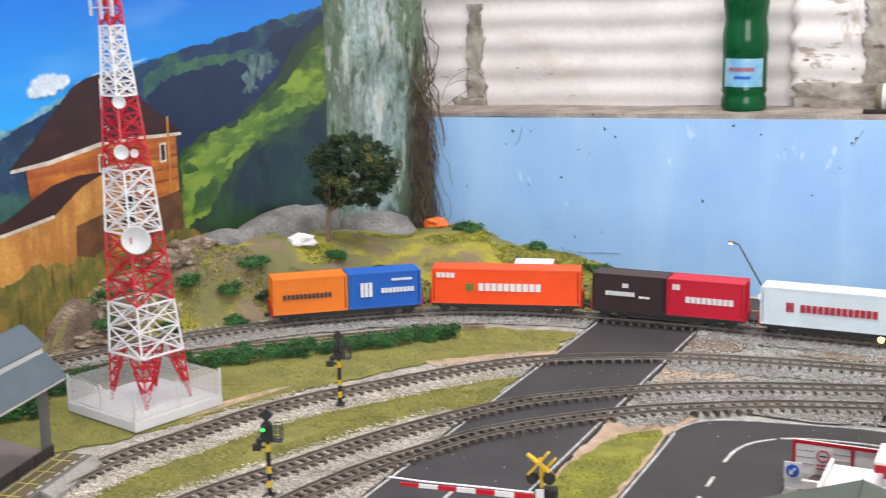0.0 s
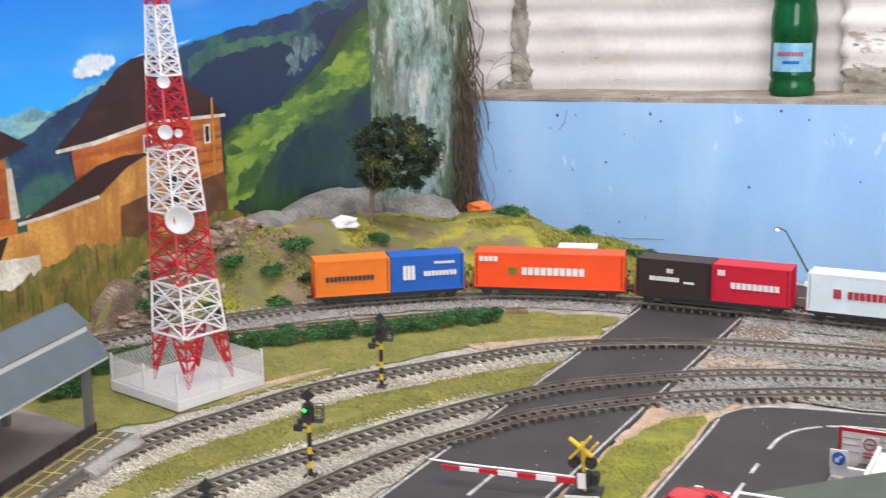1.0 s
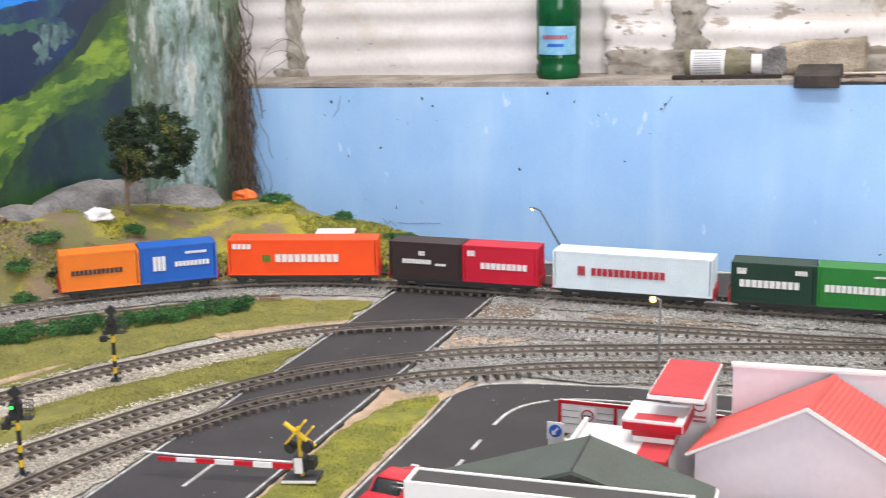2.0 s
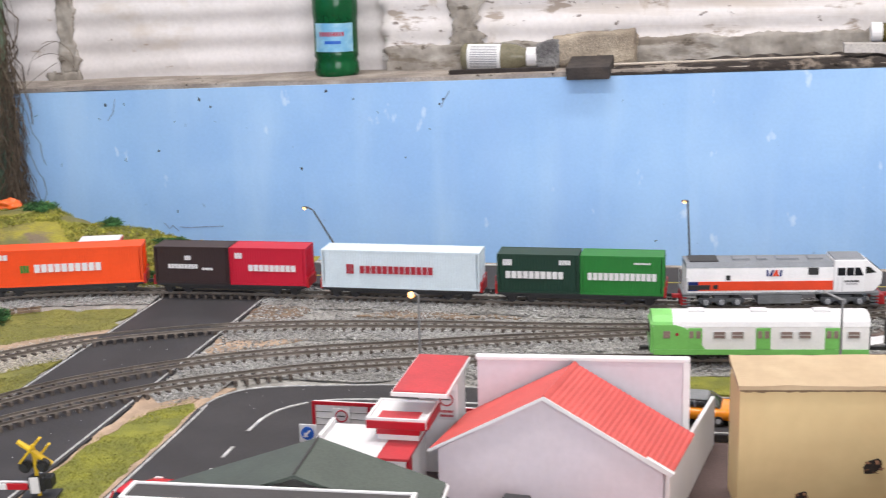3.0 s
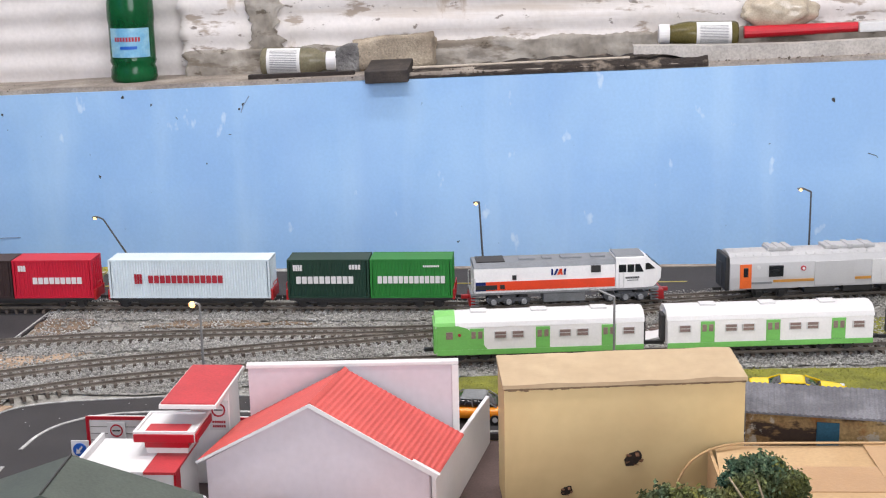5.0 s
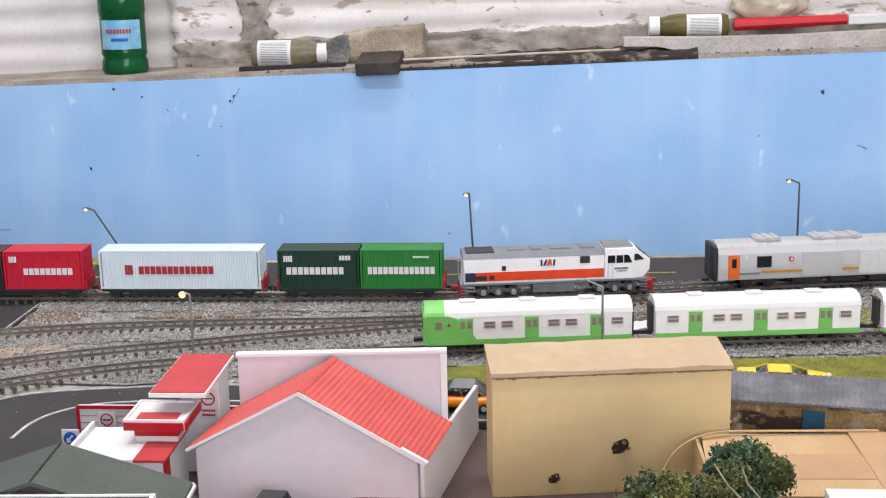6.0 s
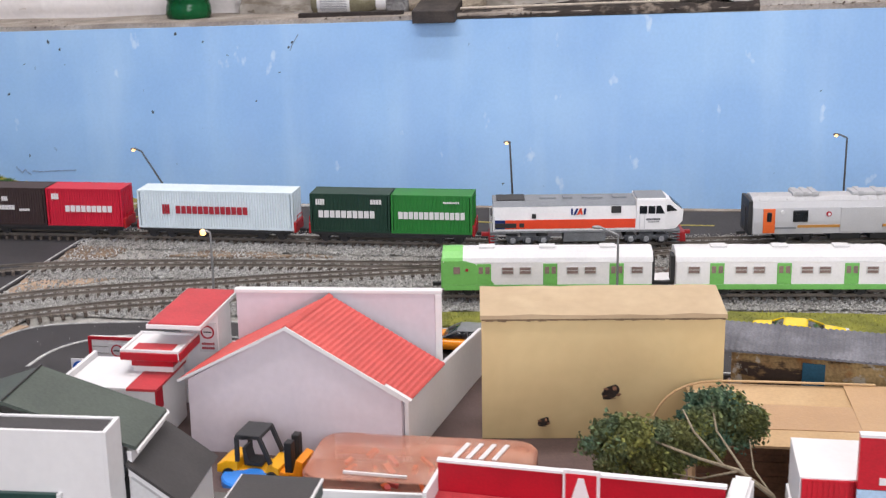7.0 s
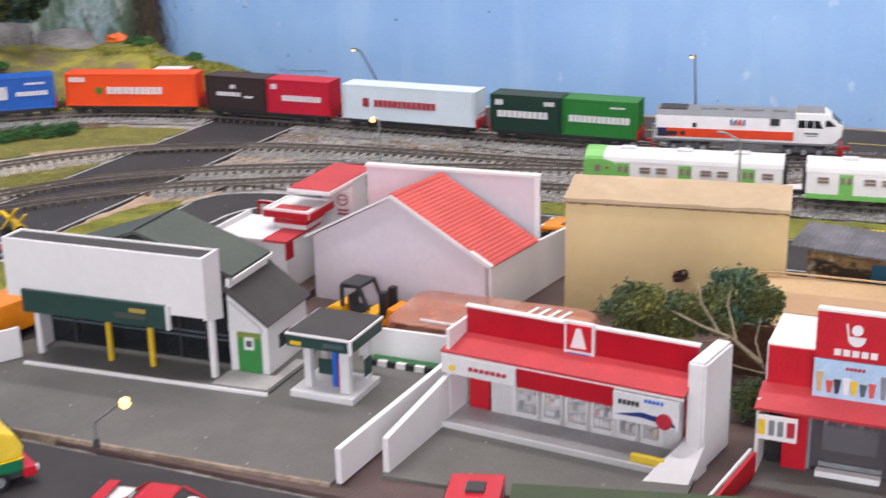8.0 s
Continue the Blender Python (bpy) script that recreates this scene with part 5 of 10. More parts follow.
def freight_loco(m):
    loco = thing("diesel_locomotive", "white diesel locomotive with an orange-red band and grey roof", "locomotive", m)
    h, w = 0.0825, 0.0155
    part("underframe", box(-h, h - 0.004, -w, w, 0.0116, 0.0135, 0.0005), "greymetal", loco)
    body = part("hood", prism([(-w, 0.0135), (w, 0.0135), (w, 0.0345), (w - 0.003, 0.0368), (-w + 0.003, 0.0368), (-w, 0.0345)], "x", -h + 0.003, 0.0410, 0.0005), "locowhite", loco)
    part("roof", prism([(-w - 0.0002, 0.0347), (w + 0.0002, 0.0347), (w - 0.0028, 0.0388), (-w + 0.0028, 0.0388)], "x", -h + 0.0028, 0.0408, 0.0004), "roofgrey", loco)
    part("radiator", box(-h + 0.006, -h + 0.030, -w + 0.005, w - 0.005, 0.0388, 0.0398, 0.0003), "dark", loco)
    rb = bmesh.new()
    for x0, x1 in ((-0.040, -0.026), (-0.020, -0.012), (-0.004, 0.014), (0.022, 0.034)):
        box(x0, x1, -0.005, 0.005, 0.0388, 0.0402, 0.0004, rb)
    part("roof_hatch", rb, "roofgrey", loco)
    def nose(bm):
        """Narrow the cab towards its front."""
        for v in bm.verts:
            if v.co.x > 0.0655:
                v.co.y *= 1 - 0.36 * (v.co.x - 0.0655) / 0.0165
        return bm

    cab = [(0.0412, 0.0135), (0.0655, 0.0135), (0.0750, 0.0135), (0.0812, 0.0195), (0.0818, 0.0285), (0.0700, 0.0382), (0.0668, 0.0402), (0.0655, 0.0402), (0.0412, 0.0402)]
    part("cab", nose(prism(cab, "y", -w - 0.0004, w + 0.0004, 0.0005)), "locowhite", loco)
    part("cab_roof", prism([(-w - 0.0002, 0.0388), (w + 0.0002, 0.0388), (w - 0.0035, 0.0414), (-w + 0.0035, 0.0414)], "x", 0.0415, 0.0662, 0.0004), "roofgrey", loco)
    for s in (-1, 1):
        y0, y1 = sorted((s * (w + 0.0001), s * (w + 0.0006)))
        part("band", box(-h + 0.013, 0.0405, y0, y1, 0.0155, 0.0232), "locored", loco, "orange-red side band")
        part("band_tail", box(-h + 0.004, -h + 0.013, y0, y1, 0.0155, 0.0232), "navy", loco)
        y0, y1 = sorted((s * (w + 0.0003), s * (w + 0.0011)))
        for x0, x1, z0, z1, name in ((-0.047, -0.0435, 0.0245, 0.0285, "grille"), (0.020, 0.0283, 0.0285, 0.0345, "grille"), (-0.0575, -0.0535, 0.0170, 0.0205, "grille"), (-0.0785, -0.0600, 0.0165, 0.0205, "grille")):
            part(name, box(x0, x1, y0, y1, z0, z1, 0.0002), "black", loco)
        for x0, x1 in ((0.0438, 0.0502), (0.0512, 0.0570)):
            part("cab_window", box(x0, x1, y0, y1, 0.0275, 0.0342, 0.0003), "glassy", loco)
        part("cab_window", prism([(0.0578, 0.0275), (0.0650, 0.0275), (0.0618, 0.0342), (0.0578, 0.0342)], "y", y0, y1), "glassy", loco)
        part("cab_window", nose(prism([(0.0668, 0.0290), (0.0762, 0.0290), (0.0700, 0.0345), (0.0668, 0.0345)], "y", y0, y1)), "glassy", loco)
        bars(loco, "dark", 0.0495, 0.0615, 0.0218, 0.0234, 8, s * (w + 0.0006), 0.0003, "number_bar")
        bars(loco, "dark", 0.0510, 0.0605, 0.0200, 0.0206, 6, s * (w + 0.0006), 0.0003, "number_bar")
        for x0, lean, wide, colour in ((-0.0140, 0.0, 0.0016, "navy"), (-0.0118, 0.0022, 0.0018, "navy"), (-0.0090, 0.0026, 0.0020, "locored"), (-0.0058, -0.0012, 0.0018, "locored"), (-0.0034, 0.0006, 0.0016, "navy")):
            part("emblem_bar", prism([(x0, 0.0275), (x0 + wide, 0.0275), (x0 + wide + lean, 0.0327), (x0 + lean, 0.0327)], "y", y0, y1), colour, loco)
        for xx in (-h + 0.001, -h + 0.004, 0.044, 0.048):
            part("handrail", rod((xx, s * (w + 0.001), 0.0135), (xx, s * (w + 0.001), 0.0265), 0.0003, seg=5), "offwhite", loco)
        part("handrail", rod((-h + 0.001, s * (w + 0.001), 0.0265), (-h + 0.004, s * (w + 0.001), 0.0265), 0.0003, seg=5), "offwhite", loco)
        for k in range(4):
            for xx in (-h + 0.0035, h - 0.0075):
                part("step", box(xx - 0.0032, xx + 0.0032, *sorted((s * (w - 0.0035), s * (w + 0.0008))), 0.0025 + k * 0.0026, 0.0031 + k * 0.0026), "greymetal", loco)
    for s in (-1, 1):
        wb = bmesh.new()
        rim = [wb.verts.new(q) for q in ((0.0808, s * 0.0010, 0.0302), (0.0808, s * 0.0088, 0.0302), (0.0727, s * 0.0108, 0.0368), (0.0727, s * 0.0010, 0.0368))]
        wb.faces.new(rim)
        for e in bmesh.ops.extrude_face_region(wb, geom=wb.faces[:])["geom"]:
            if isinstance(e, bmesh.types.BMVert):
                e.co -= Vector((0.0008, 0, 0.0008))
        part("windscreen", wb, "glassy", loco)
        part("headlight", rod((h - 0.003, s * 0.0070, 0.0225), (h - 0.0004, s * 0.0070, 0.0225), 0.0014, seg=12), "glassy", loco)
    part("fuel_tank", box(-0.020, 0.016, -0.0125, 0.0125, 0.0028, 0.0105, 0.0012), "greymetal", loco)
    part("plough", prism([(h - 0.006, 0.0020), (h + 0.0015, 0.0020), (h + 0.0005, 0.0105), (h - 0.006, 0.0105)], "y", -0.0135, 0.0135, 0.0006), "bufferred", loco)
    part("plough", prism([(-h + 0.004, 0.0020), (-h - 0.0010, 0.0020), (-h, 0.0105), (-h + 0.004, 0.0105)], "y", -0.0135, 0.0135, 0.0006), "bufferred", loco)
    for s in (-1, 1):
        cb = box(min(s * h, s * (h + 0.007)), max(s * h, s * (h + 0.007)), -0.0022, 0.0022, 0.0060, 0.0090, 0.0005)
        part("coupler", cb, "bufferred", loco)
    for xb in (-0.050, 0.050):
        truck = bogie(loco, xb, 3, "bogiedark", 0.0140)
        for k in (-1, 0, 1):
            for s in (-1, 1):
                part("axle_cover", rod((xb + k * 0.013, s * 0.0152, 0.0052), (xb + k * 0.013, s * 0.0166, 0.0052), 0.0026, 0.0020, 12), "bogiegrey", truck)
    return loco


FREIGHT_NOSE = 0.190
m, x = on_track(TRACK_A, FREIGHT_NOSE, 0.165)
freight_loco(m)


def flat_wagon(m):
    wagon = thing("flat_wagon", "black container flat wagon with red end couplers", "wagon", m, "freight wagons")
    part("deck", box(-0.071, 0.071, -0.0125, 0.0125, 0.0074, 0.0092, 0.0004), "dark", wagon)
    sb = bmesh.new()
    for s in (-1, 1):
        prism([(-0.070, 0.0074), (0.070, 0.0074), (0.060, 0.0062), (0.034, 0.0050), (-0.034, 0.0050), (-0.060, 0.0062)], "y", *sorted((s * 0.0115, s * 0.0128)), bm=sb)
    part("side_sill", sb, "black", wagon)
    for s in (-1, 1):
        part("end_beam", box(min(s * 0.0695, s * 0.0725), max(s * 0.0695, s * 0.0725), -0.0125, 0.0125, 0.0075, 0.0165, 0.0005), "bufferred", wagon)
        part("coupler", box(min(s * 0.0725, s * 0.0775), max(s * 0.0725, s * 0.0775), -0.002, 0.002, 0.006, 0.0088, 0.0004), "black", wagon)
        hb = bmesh.new()
        for q in (-1, 1):
            rod((s * 0.0725, q * 0.008, 0.0130), (s * 0.0725, q * 0.008, 0.0215), 0.0004, seg=5, bm=hb)
        rod((s * 0.0725, -0.008, 0.0215), (s * 0.0725, 0.008, 0.0215), 0.0004, seg=5, bm=hb)
        part("brake_rail", hb, "bufferred", wagon)
        bogie(wagon, s * 0.050, 2, "black", 0.0105, 0.017, 0.0045)
    return wagon


def container(m, length, colour, label, marks, ink="white"):
    """marks: bars as x from, x to, z from, z to, count."""
    name = "container_paint_" + str(len(M))
    M[name] = mat(name, colour, 0.5, 0.07, 50, 700, 0.03)
    box_ = thing("shipping_container", label, "shipping container", m, "shipping containers")
    h, w, t = length / 2, 0.0138, 0.0338
    pitch = 0.00235
    n = int(length * 0.97 / pitch)
    zig = []
    for k in range(n):
        x0 = -n * pitch / 2 + k * pitch
        zig += [(x0, 0), (x0 + pitch * 0.3, 0), (x0 + pitch * 0.5, 0.00035), (x0 + pitch * 0.8, 0.00035)]
    for s in (-1, 1):
        outline = [(x, s * (w - 0.0009 + d)) for x, d in zig] + [(n * pitch / 2, s * (w - 0.003)), (-n * pitch / 2, s * (w - 0.003))]
        part("side_panel", prism(outline, "z", 0.0016, t - 0.0014), name, box_)
    part("roof_panel", box(-h + 0.001, h - 0.001, -w + 0.0006, w - 0.0006, t - 0.0012, t - 0.0002), name, box_)
    part("floor_panel", box(-h + 0.001, h - 0.001, -w + 0.001, w - 0.001, 0.0, 0.0014), name, box_)
    for s in (-1, 1):
        ex = sorted((s * (h - 0.0002), s * (h - 0.0014)))
        eb = box(ex[0], ex[1], -w + 0.001, w - 0.001, 0.001, t - 0.001)
        for q in (-0.0075, -0.0025, 0.0025, 0.0075):
            rod((s * (h + 0.0001), q, 0.002), (s * (h + 0.0001), q, t - 0.002), 0.0004, seg=5, bm=eb)
        part("end_panel", eb, name, box_)
    fb = bmesh.new()
    for s in (-1, 1):
        for q in (-1, 1):
            box(*sorted((s * h, s * (h - 0.0017))), *sorted((q * w, q * (w - 0.0017))), 0, t, bm=fb)
        for z in (0.0008, t - 0.0008):
            box(-h + 0.0016, h - 0.0016, *sorted((s * (w - 0.0002), s * (w - 0.0014))), z - 0.0008, z + 0.0008, bm=fb)
            box(*sorted((s * (h - 0.0002), s * (h - 0.0014))), -w + 0.0016, w - 0.0016, z - 0.0008, z + 0.0008, bm=fb)
    part("corner_frame", fb, name, box_)
    for x0, x1, z0, z1, count, *own in marks:
        bars(box_, own[0] if own else ink, x0, x1, z0 * 1.12, z1 * 1.12 + 0.0006, int(count * 1.5), -w - 0.0001, 0.0003, "emblem_bar", 0.20)
    return box_


M["markred"] = mat("mark_red", srgb(165, 35, 50), 0.5, 0.05, bump=0)
M["markgreen"] = mat("mark_green", srgb(60, 120, 40), 0.5, 0.05, bump=0)
LOADS = [
    [(0.0355, 0.070, srgb(28, 118, 44), "bright green steel container with white bars", [(-0.029, 0.029, 0.0115, 0.0165, 9), (0.010, 0.024, 0.0240, 0.0248, 6)], "white"),
     (-0.0355, 0.070, srgb(14, 52, 38), "dark green steel container with white bars", [(-0.028, 0.022, 0.0115, 0.0165, 7), (-0.030, -0.022, 0.0215, 0.0255, 3), (0.018, 0.028, 0.0225, 0.0255, 3)], "white")],
    [(0.0, 0.141, srgb(205, 218, 224), "pale grey forty-foot container with dark red bars", [(-0.036, 0.030, 0.0120, 0.0175, 9, "markred"), (-0.048, -0.041, 0.0115, 0.0185, 2, "markred")], "markred")],
    [(0.0355, 0.070, srgb(190, 18, 48), "red steel container with white bars", [(-0.018, 0.026, 0.0115, 0.0160, 6), (-0.030, -0.023, 0.0215, 0.0255, 2)], "white"),
     (-0.0355, 0.070, srgb(50, 34, 34), "dark brown steel container with small white bars", [(-0.022, 0.006, 0.0125, 0.0155, 6), (0.010, 0.020, 0.0115, 0.0128, 3), (-0.006, 0.0, 0.0195, 0.0225, 2)], "white")],
    [(0.0, 0.141, srgb(238, 78, 18), "orange forty-foot container with white bars", [(-0.026, 0.034, 0.0115, 0.0175, 7), (-0.038, -0.030, 0.0115, 0.0170, 2, "markgreen"), (-0.066, -0.048, 0.0225, 0.0262, 3)], "white")],
    [(0.0355, 0.070, srgb(24, 92, 180), "blue steel container with white bars", [(-0.004, 0.028, 0.0125, 0.0160, 6), (-0.024, -0.012, 0.0100, 0.0215, 2), (0.006, 0.026, 0.0225, 0.0240, 5)], "white"),
     (-0.0355, 0.070, srgb(226, 120, 30), "light orange steel container with dark bars", [(-0.026, 0.020, 0.0125, 0.0160, 8, "dark")], "dark")],
]
for load in LOADS:
    x = step_back(TRACK_A, x, 0.011)
    m, x = on_track(TRACK_A, x, 0.145)
    flat_wagon(m)
    for off, length, colour, label, marks, ink in load:
        container(m @ pose(off, 0, 0.0093), length, colour, label, marks, ink)


def coach(m, power):
    label = "silver baggage coach with orange end doors and closed sliding doors" if power else "silver passenger coach with a dark blue window band"
    car = thing("railway_coach", label, "railway coach", m, "silver coaches")
    h, w = 0.1165, 0.0165
    prof = [(-w, 0.0095), (w, 0.0095), (w + 0.0003, 0.020), (w - 0.0004, 0.0320), (w - 0.0030, 0.0370), (w - 0.0080, 0.0400), (0, 0.0410), (-w + 0.0080, 0.0400), (-w + 0.0030, 0.0370), (-w + 0.0004, 0.0320), (-w - 0.0003, 0.020)]
    part("body", prism(prof, "x", -h, h, 0.0004), "silver", car)
    rb = prism([(-w + 0.0030, 0.0372), (-w + 0.0080, 0.0402), (0, 0.0413), (w - 0.0080, 0.0402), (w - 0.0030, 0.0372), (0, 0.0365)], "x", -h + 0.001, h - 0.001)
    for k in range(30):
        xx = -h + 0.006 + k * (2 * h - 0.012) / 29
        bar((xx, -w + 0.0040, 0.0383), (xx, 0, 0.0416), 0.0006, bm=rb)
    part("roof", rb, "silverroof", car)
    for x0, x1 in ((-0.082, -0.060), (-0.032, 0.012), (0.062, 0.084)) if power else ((-0.060, -0.020), (0.020, 0.060), (0.085, 0.100)):
        ab = box(x0, x1, -0.0085, 0.0085, 0.0402, 0.0432, 0.0008)
        for k in range(3):
            xx = x0 + (x1 - x0) * (k + 0.5) / 3
            box(xx - 0.0022, xx + 0.0022, -0.0095, 0.0095, 0.0412, 0.0440, 0.0004, ab)
        part("air_conditioner", ab, "silverroof", car)
    for s in (-1, 1):
        part("end_gangway", box(*sorted((s * h, s * (h + 0.0035))), -0.0150, 0.0150, 0.0085, 0.0385, 0.0012), "black", car)
        part("coupler", box(*sorted((s * (h + 0.003), s * (h + 0.010))), -0.002, 0.002, 0.0060, 0.0085, 0.0004), "black", car)
        part("vestibule_door", box(*sorted((s * (h + 0.0034), s * (h + 0.0042))), -0.005, 0.005, 0.0105, 0.0310, 0.0003), "dark", car)
    for s in (-1, 1):
        y0, y1 = sorted((s * (w + 0.0000), s * (w + 0.0010)))
        ya, yb = sorted((s * (w + 0.0002), s * (w + 0.0014)))
        for x0 in (-h + 0.0085, h - 0.0185) if not power else (-h + 0.0085,):
            door = part("end_door", box(x0, x0 + 0.0100, y0, y1, 0.0105, 0.0315, 0.0004), "orange", car, "orange end door")
            part("door_window", box(x0 + 0.003, x0 + 0.007, ya, yb, 0.0205, 0.0285, 0.0003), "glassy", door)
        if power:
            for x0 in (-0.083, 0.062):
                part("window", box(x0, x0 + 0.0125, ya, yb, 0.0200, 0.0300, 0.0004), "glassy", car)
            for x0, n in ((-0.043, 1), (0.007, 4)):
                db = box(x0, x0 + 0.035, y0, y1, 0.0110, 0.0320, 0.0003)
                for k in range(1, n):
                    box(x0 + 0.035 * k / n - 0.0004, x0 + 0.035 * k / n + 0.0004, ya, yb, 0.0120, 0.0310, bm=db)
                part("sliding_door", db, "offwhite" if n > 1 else "silver", car)
            part("emblem", rod((-0.053, ya, 0.0265), (-0.053, yb, 0.0265), 0.0022, seg=16), "markred", car)
            part("emblem", rod((-0.053, ya - 0.0003 if s < 0 else ya, 0.0265), (-0.053, yb if s < 0 else yb + 0.0003, 0.0265), 0.0012, seg=16), "white", car)
            for x0, x1 in ((-0.079, -0.0435), (-0.0075, 0.0065), (0.0425, 0.070)):
                part("stripe", box(x0, x1, y0, y1, 0.0150, 0.0172), "stripe_gold", car)
            for x0, x1 in ((-0.098, -0.080), (0.080, 0.110)):
                part("stripe", box(x0, x1, y0, y1, 0.0140, 0.0158), "greymetal", car)
            bars(car, "dark", 0.072, 0.079, 0.0135, 0.0155, 4, s * (w + 0.0006), 0.0004, "number_bar")
            part("grab_plate", rod((-0.092, ya, 0.0285), (-0.092, yb, 0.0285), 0.0016, seg=12), "offwhite", car)
            part("tail_lamp", rod((h - 0.004, ya, 0.0305), (h - 0.004, yb, 0.0305), 0.0014, seg=12), "markred", car)
        else:
            band = part("window_band", box(-0.092, 0.072, y0, y1, 0.0195, 0.0300, 0.0003), "navy", car, "dark blue window band")
            for k in range(11):
                xx = -0.089 + k * 0.0146
                part("pane", box(xx, xx + 0.0122, ya, yb, 0.0208, 0.0288, 0.0004), "glassy", band)
            part("stripe", box(-0.075, 0.068, y0, y1, 0.0145, 0.0166), "stripe_gold", car)
    ub = bmesh.new()
    for x0, x1 in ((-0.050, -0.024), (-0.016, 0.010), (0.018, 0.046)):
        box(x0, x1, -0.0125, 0.0125, 0.0035, 0.0095, 0.0006, ub)
    part("underfloor_box", ub, "black", car)
    for s in (-1, 1):
        bogie(car, s * 0.080, 2, "black", 0.0115, 0.020, 0.0052)
    return car


COACH_TAIL = 0.245
pts_c, _ = spline(TRACK_C, 0.001)
k0 = min(range(len(pts_c)), key=lambda i: abs(pts_c[i].x - COACH_TAIL))
for n_car in range(2):
    a, b = pts_c[min(len(pts_c) - 1, k0 + 40)], pts_c[min(len(pts_c) - 1, k0 + 200)]
    c = (a + b) / 2
    coach(pose(c.x, c.y, 0.006, 0, 0, math.degrees(math.atan2(b.y - a.y, b.x - a.x))), n_car == 0)
    k0 += 250


def railcar(m, tail):
    label = "white and green electric railcar with a green rear end" if tail else "white electric railcar with green doors and a green skirt"
    car = thing("electric_railcar", label, "railcar", m, "green and white railcars")
    h, w = 0.077, 0.0150
    prof = [(-w, 0.0085), (w, 0.0085), (w, 0.0270), (w - 0.0014, 0.0300), (w - 0.0060, 0.0338), (0, 0.0352), (-w + 0.0060, 0.0338), (-w + 0.0014, 0.0300), (-w, 0.0270)]
    part("body", prism(prof, "x", -h, h, 0.0004), "emuwhite", car)
    part("roof", prism([(-w - 0.0003, 0.0272), (-w + 0.0012, 0.0303), (-w + 0.0060, 0.0342), (0, 0.0357), (w - 0.0060, 0.0342), (w - 0.0012, 0.0303), (w + 0.0003, 0.0272), (0, 0.0330)], "x", -h - 0.0006, h + 0.0006), "emuroof", car, "white ribbed roof")
    for xx in (-0.045, 0.0, 0.045):
        part("roof_vent", box(xx - 0.006, xx + 0.006, -0.0045, 0.0045, 0.0350, 0.0365, 0.0005), "emuroof", car)
    for s in (-1, 1):
        y0, y1 = sorted((s * w, s * (w + 0.0006)))
        ya, yb = sorted((s * (w + 0.0002), s * (w + 0.0009)))
        part("skirt", box(-h, h, y0, y1, 0.0060, 0.0100, 0.0002), "livery_green", car, "green lower skirt")
        doors = (-0.0525, -0.0035, 0.0455)
        for k, x0 in enumerate(doors):
            door = part("door", box(x0, x0 + 0.0105, y0, y1, 0.0101, 0.0262, 0.0003), "livery_green", car, "green double door")
            for q in (0.0012, 0.0062):
                part("door_window", box(x0 + q, x0 + q + 0.0032, ya, yb, 0.0185, 0.0240, 0.0002), "windowtan", door)
        for x0 in (-0.0690, -0.0345, -0.0215, 0.0135, 0.0265, 0.0610) if not tail else (-0.0345, -0.0215, 0.0135, 0.0265, 0.0610):
            win = part("window", box(x0, x0 + 0.0095, ya, yb, 0.0180, 0.0238, 0.0003), "offwhite", car)
            for z in (0.0187, 0.0214):
                part("pane", box(x0 + 0.0008, x0 + 0.0087, *sorted((s * (w + 0.0008), s * (w + 0.0011))), z, z + 0.0021), "windowtan", win)
        if tail:
            part("green_end", prism([(-h - 0.0001, 0.0101), (-0.0395, 0.0101), (-0.0455, 0.0180), (-0.0540, 0.0262), (-0.0610, 0.0285), (-h - 0.0001, 0.0285)], "y", *sorted((s * (w + 0.0001), s * (w + 0.00035)))), "livery_green", car)
            part("window", box(-0.0700, -0.0650, ya, yb, 0.0185, 0.0240, 0.0003), "windowtan", car)
            part("emblem", rod((-0.0600, ya, 0.0215), (-0.0600, yb, 0.0215), 0.0012, seg=12), "markred", car)
    if tail:
        part("cab_front", box(-h - 0.0022, -h, -w + 0.0005, w - 0.0005, 0.0070, 0.0290, 0.0009), "livery_green", car)
        part("cab_roof", prism([(-w, 0.0283), (-w + 0.0012, 0.0306), (-w + 0.0060, 0.0345), (0, 0.0361), (w - 0.0060, 0.0345), (w - 0.0012, 0.0306), (w, 0.0283)], "x", -h - 0.0010, -h + 0.014), "livery_green", car)
        for s in (-1, 1):
            part("windscreen", box(-h - 0.0026, -h - 0.0021, *sorted((s * 0.002, s * 0.0115)), 0.0180, 0.0255, 0.0003), "glassy", car)
    else:
        part("gangway", box(-h - 0.003, -h, -0.006, 0.006, 0.0090, 0.0290, 0.0004), "dark", car)
    part("gangway", box(h, h + 0.003, -0.006, 0.006, 0.0090, 0.0290, 0.0004), "dark", car)
    for s in (-1, 1):
        part("coupler", box(*sorted((s * h, s * (h + 0.009))), -0.0016, 0.0016, 0.0055, 0.0080), "black", car)
        bogie(car, s * 0.050, 2, "black", 0.0110, 0.018, 0.0048)
    part("underfloor_box", box(-0.025, 0.025, -0.011, 0.011, 0.0030, 0.0085, 0.0006), "black", car)
    return car


